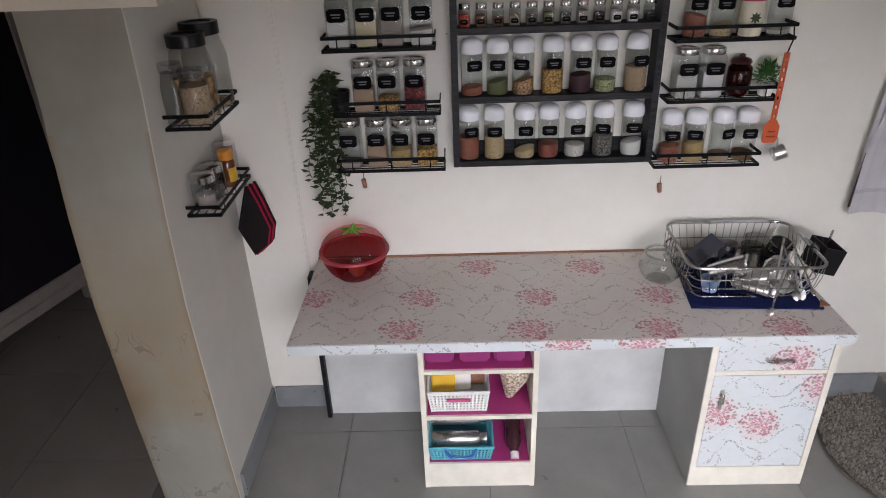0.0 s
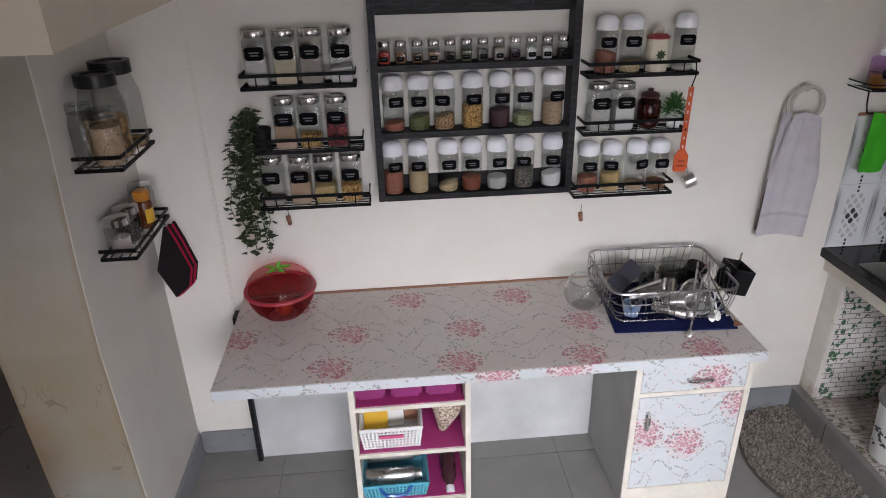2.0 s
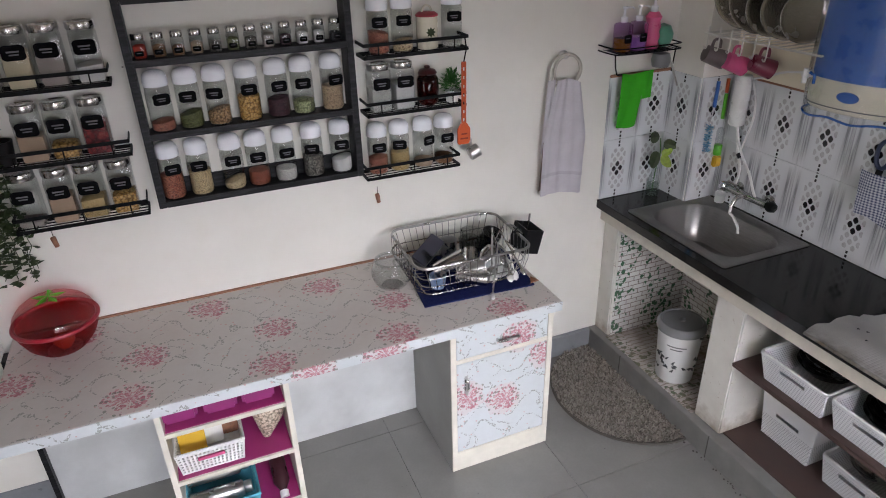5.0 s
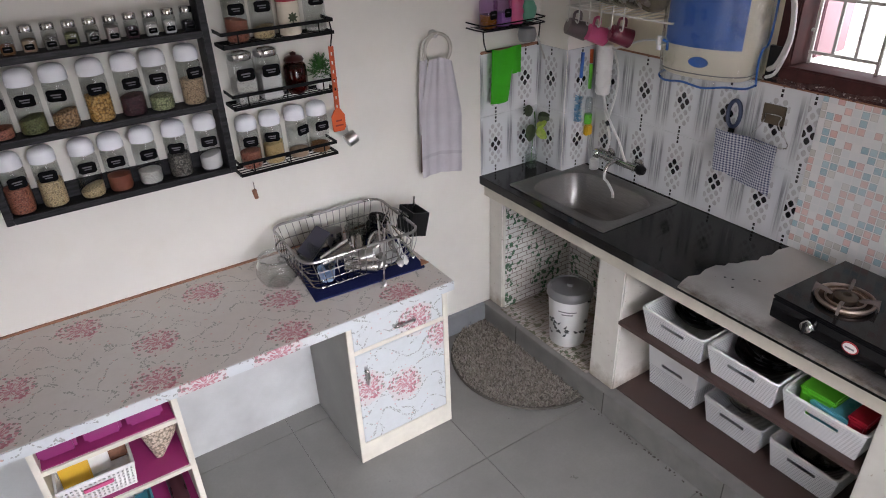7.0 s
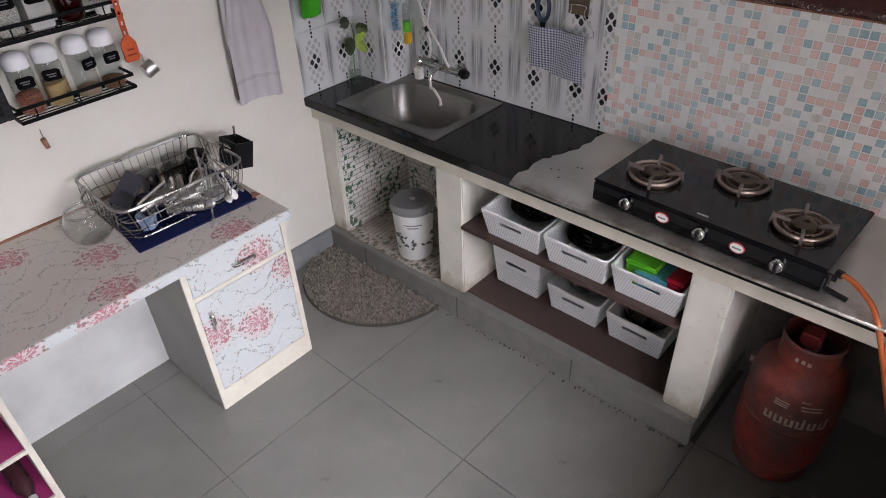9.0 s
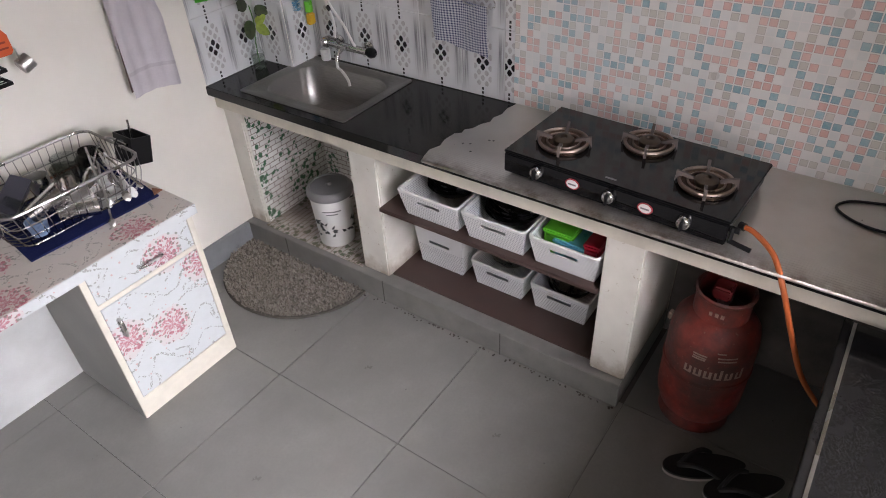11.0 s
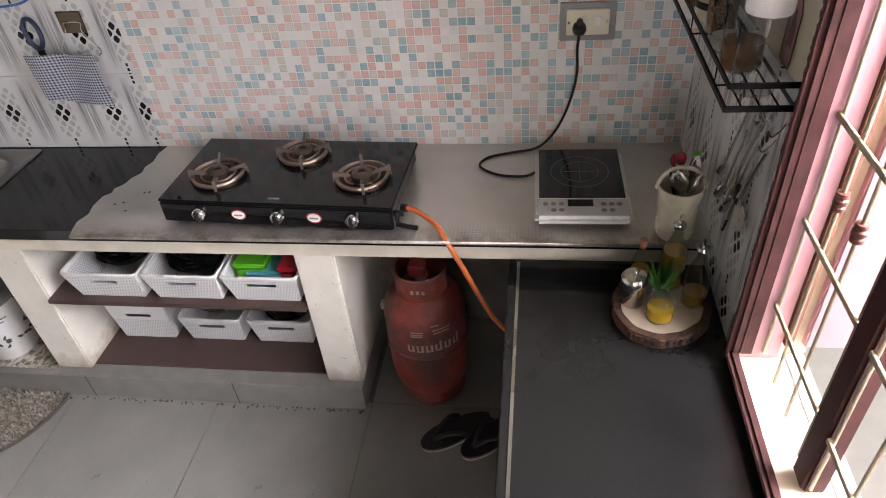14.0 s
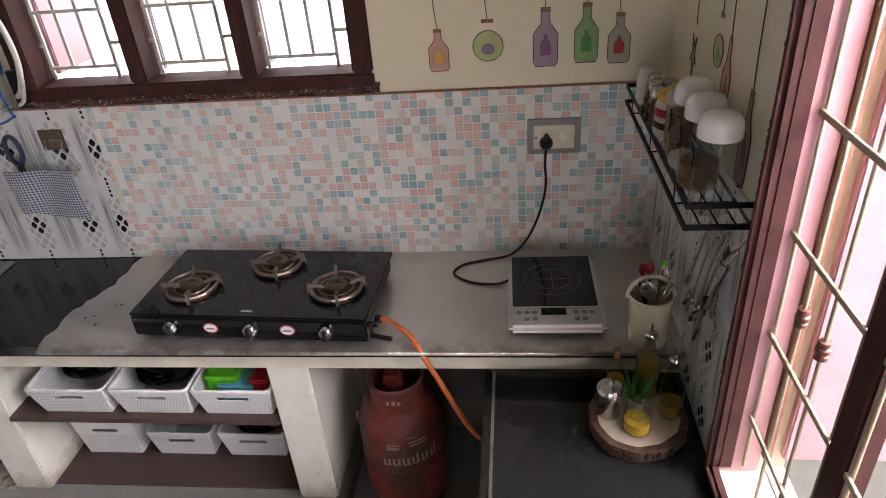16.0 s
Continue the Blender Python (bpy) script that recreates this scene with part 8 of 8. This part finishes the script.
P_ = lambda n, c: plain(n, c, 0.6, vary=0.1, bump=0)
PALEP, PALEG, PALEV, PALEY, GREYG = P_("pale_pink_print", (0.62, 0.36, 0.30)), P_("green_print", (0.22, 0.40, 0.17)), P_("lilac_print", (0.40, 0.27, 0.38)), P_("lime_print", (0.48, 0.54, 0.24)), P_("grey_green_print", (0.40, 0.38, 0.30))
XS = XE - 0.0005
sticker(XS, 0.305, 1.592, 0.058, 0.122, "bottle", PALEP, YELLOWP, "x", 0.35)
sticker(XS, 0.160, 1.612, 0.088, 0.130, "round", PALEY, P_("rainbow_print", (0.30, 0.22, 0.36)), "x", 0.35)
sticker(XS, -0.005, 1.636, 0.070, 0.166, "bottle", PALEV, P_("dark_lilac_print", (0.24, 0.10, 0.22)), "x", 0.30)
sticker(XS, -0.120, 1.642, 0.066, 0.166, "bottle", PALEG, P_("dark_green_print", (0.06, 0.26, 0.07)), "x", 0.30)
sticker(XS, -0.212, 1.610, 0.062, 0.140, "bottle", GREYG, P_("red_heart_print", (0.36, 0.02, 0.03)), "x", 0.30)
sticker(2.13, YS + 0.0005, 1.62, 0.06, 0.13, "star", P_("teal_print", (0.14, 0.30, 0.28)), PALEG, "y", 0.3)
sticker(1.93, YS + 0.0005, 1.69, 0.07, 0.14, "round", PALEY, PALEG, "y", 0.3)
sticker(1.85, YS + 0.0005, 1.66, 0.055, 0.18, "bottle", PALEP, P_("rose_print", (0.42, 0.16, 0.12)), "y", 0.3)
sticker(1.68, YS + 0.0005, 1.60, 0.06, 0.19, "bottle", P_("mauve_print", (0.40, 0.24, 0.24)), MAROONP, "y", 0.3)

# ---- below the counter ----
WOVEN = woven_plastic()


def woven_basket(x, y, z, w, d, h, label):
    """A tapered plastic basket; -x is its front with a real grip hole."""
    th = thing("storage_basket", (x, y, z), label, "basket", "white storage baskets")
    t = 0.004
    sl, s0, s1 = 0.055, h * 0.60, h * 0.60 + 0.016

    def taper(g):
        for vv in g.b.verts:
            k = 0.86 + 0.14 * vv.co.z / h
            vv.co.y *= k
            vv.co.x = (vv.co.x - d / 2) * k + d / 2
        return g
    part("front", taper(G().box(0, t, -w / 2, w / 2, 0, s0).box(0, t, -w / 2, w / 2, s1, h).box(0, t, -w / 2, -sl, s0, s1).box(0, t, sl, w / 2, s0, s1)), WOVEN, th)
    part("back", taper(G().box(d - t, d, -w / 2, w / 2, 0, h)), WOVEN, th)
    for s in (-1, 1):
        part("side", taper(G().box(t, d - t, s * w / 2 - t / 2, s * w / 2 + t / 2, 0, h)), WOVEN, th)
    part("bottom", taper(G().box(t, d - t, -w / 2 + t, w / 2 - t, 0, 0.004)), WOVEN, th)
    part("rim", G().tube([(d / 2 + a, b, h) for a, b, _ in round_rect(d / 2, w / 2, 0.02, 0)], 0.0055, 8, True), WHITEP, th)
    return th


UPZ, LOZ = 0.496, 0.124
for y, w in ((1.570, 0.276), (1.281, 0.266), (1.001, 0.260)):
    woven_basket(1.905, y, UPZ, w, 0.37, 0.120, "white woven plastic basket with kitchen things")
woven_basket(2.065, 1.648, LOZ, 0.25, 0.27, 0.205, "tall white woven plastic basket")
for y in (1.355, 1.073):
    woven_basket(2.065, y, LOZ, 0.25, 0.27, 0.128, "white woven plastic basket with kitchen things")


def lid_stack(x, y, z, r, n, mat, label):
    th = thing("pan_stack", (x, y, z), label, "pan", "pans in the baskets")
    for i in range(n):
        part("pan", G().lathe([(r * 0.75, i * 0.02), (r, i * 0.02 + 0.03), (r * 1.02, i * 0.02 + 0.034), (r * 0.96, i * 0.02 + 0.032), (r * 0.72, i * 0.02 + 0.004), (0, i * 0.02 + 0.003)], 28, m=Matrix.Rotation(radians(4 * i - 3), 4, "X")), mat, th)
    part("knob", G().lathe([(0.008, n * 0.02), (0.008, n * 0.02 + 0.02), (0.016, n * 0.02 + 0.026), (0, n * 0.02 + 0.032)], 14), CHROME, th)


DKM = plain("dark_pan_metal", (0.035, 0.035, 0.036), 0.25, 0.7)
lid_stack(2.09, 1.565, UPZ + 0.07, 0.105, 3, DKM, "dark steel pan lids in a white basket")
lid_stack(2.07, 1.28, UPZ + 0.06, 0.108, 4, DKM, "stack of dark pans in a white basket")
lid_stack(2.20, 1.36, LOZ + 0.09, 0.085, 2, STEEL, "steel plates in a white basket")
lid_stack(2.20, 1.075, LOZ + 0.06, 0.095, 2, DKM, "black pans in a white basket")
for x, y, z, mat, lab, sz in ((2.06, 1.05, 0.07, GREENP, "green plastic lunch box in a basket", (0.10, 0.055, 0.085)), (2.03, 1.0, 0.055, AQUA, "pale blue food box in a basket", (0.08, 0.06, 0.06)), (2.05, 0.915, 0.06, REDP, "red plastic box in a basket", (0.11, 0.028, 0.09))):
    t9 = thing("lunch_box", (x, y, UPZ + 0.012), lab, "box")
    part("box", B(-sz[0], sz[0], -sz[1], sz[1], 0, sz[2] + 0.02, 0.01), mat, t9)
    part("lid", B(-sz[0] - 0.003, sz[0] + 0.003, -sz[1] - 0.003, sz[1] + 0.003, sz[2] + 0.018, sz[2] + 0.034, 0.005), mat, t9)

tbn = thing("dustbin", (2.01, 2.205, 0.121), "white printed dustbin with a grey lid", "dustbin")
part("body", G().lathe([(0.078, 0), (0.082, 0.004), (0.098, 0.265), (0.094, 0.268)], 32), BIN, tbn)
part("lid", G().lathe([(0.106, 0.262), (0.108, 0.268), (0.107, 0.285), (0.094, 0.300), (0.088, 0.300), (0.086, 0.296), (0.015, 0.300), (0.012, 0.312), (0, 0.314)], 32), GREYP, tbn)
for i in range(22):
    a, z = math.radians(150 + 140 * random.random()), random.uniform(0.06, 0.15)
    r = 0.083 + 0.0155 * z / 0.265
    p = Vector((r * math.cos(a), r * math.sin(a), z))
    part("leaf_print", G().leaf(p, (-math.sin(a), math.cos(a), random.uniform(-1.5, 1.5)), p.normalized() * Vector((1, 1, 0)).length, 0.026, 0.008), plain("grey_leaf_print", (0.06, 0.065, 0.065), 0.5) if i == 0 else bpy.data.materials["grey_leaf_print"], tbn)
for z, w in ((0.205, 0.9), (0.190, 0.55)):
    part("writing", G().sheet(lambda u, v: ((0.0836 + 0.0155 * z / 0.265) * math.cos(math.radians(222) + (u - 0.5) * w), (0.0836 + 0.0155 * z / 0.265) * math.sin(math.radians(222) + (u - 0.5) * w), z + 0.006 * v), 8, 1), GREYP, tbn)
part("handle", G().tube([(0.096 * math.cos(a), 0.096 * math.sin(a), 0.235 + 0.02 * math.sin(3 * a)) for a in [math.radians(285 + 8 * i) for i in range(8)]], 0.005), BLACK, tbn)

# rug
rg2 = thing("rug", (1.866, 2.318, 0.0), "grey shaggy half round rug by the plinth", "rug")
half = [(0, -0.385)] + [(-0.372 * math.sin(a), -0.385 * math.cos(a)) for a in [math.pi * i / 30 for i in range(1, 30)]] + [(0, 0.372)]
part("backing", G().prism(half, 0.0, 0.008), RUGD, rg2)
part("binding", G().tube([(x, y, 0.008) for x, y in half], 0.006, 6, True), RUGD, rg2)
g = G()
n = 0
while n < 10000:
    x, y = random.uniform(-0.375, 0), random.uniform(-0.385, 0.372)
    if (x / 0.365) ** 2 + (y / 0.375) ** 2 > 1 or x > -0.006:
        continue
    n += 1
    a, l = random.uniform(0, 6.28), random.uniform(0.011, 0.022)
    dx, dy = math.cos(a), math.sin(a)
    p = Vector((x, y, 0.008))
    b1, b2 = p + Vector((-dy, dx, 0)) * 0.0040, p - Vector((-dy, dx, 0)) * 0.0040
    t1 = p + Vector((dx * l * 0.8, dy * l * 0.8, l * 0.85))
    vs = [g.b.verts.new(q) for q in (b1, b2, t1 - Vector((-dy, dx, 0)) * 0.003, t1 + Vector((-dy, dx, 0)) * 0.003)]
    g.b.faces.new(vs)
part("shag", g, RUG, rg2)

# dark cupboard in the passage
cu = thing("cupboard", (-2.509, 2.75, 0.0), "dark panelled cupboard with a grey frame", "cupboard", rz=-16.7)
part("carcass", B(-0.5, -0.03, 0.0, 1.10, 0.09, 1.95, 0.004), CUPB, cu)
part("door_panel", B(-0.03, -0.012, 0.07, 1.03, 0.24, 1.90), CUPB, cu)
part("frame", G().box(-0.03, 0.0, 0.0, 0.07, 0.09, 1.95, 0.004).box(-0.03, 0.0, 1.03, 1.10, 0.09, 1.95, 0.004).box(-0.03, 0.002, 0.07, 1.03, 0.10, 0.24, 0.004), CUPF, cu)
part("moulding", B(-0.01, 0.012, 0.0, 1.10, 0.155, 0.17, 0.004), CUPF, cu)
for y in (0.0, 0.97):
    part("foot", B(-0.06, 0.004, y, y + 0.13, 0.0, 0.10, 0.008), CUPF, cu)
part("handle", G().tube([(-0.012, 0.30, 1.0), (0.015, 0.30, 1.02), (0.015, 0.38, 1.06), (-0.012, 0.38, 1.08)], 0.006), STEEL, cu)
part("notice", B(-0.012, -0.009, 0.08, 0.19, 0.36, 0.52), CUPF, cu)

# ---- floor tiles ----
me = B(0.0015, 0.5985, 0.0015, 0.5985, -0.006, 0.0).mesh("floor_tile", TILE)
warm = B(0.0015, 0.5985, 0.0015, 0.5985, -0.006, 0.0).mesh("floor_tile", TILEW)
for i in range(-8, 3):
    for j in range(-8, 7):
        x, y = 1.307 + 0.6 * (i - 1) + 0.0, 1.908 + 0.6 * (j - 1)
        if x < -3.2 or y > 4.3 or x > 2.3 or y < -2.6:
            continue
        if x + 0.6 < -0.85:
            x, y = x - 0.15, y - 0.145
            ob = new("floor_tile", warm)
            ob.parent = floor
            ob.matrix_basis = pose(x, y, 0.0)
            continue
        if (x > 1.8 and y > 0.6) or (x > -0.5 and y + 0.6 < -0.36) or (x > -1.1 and y > 2.75):
            continue
        ob = new("floor_tile", me)
        ob.parent = floor
        ob.matrix_basis = pose(x, y, 0.0)
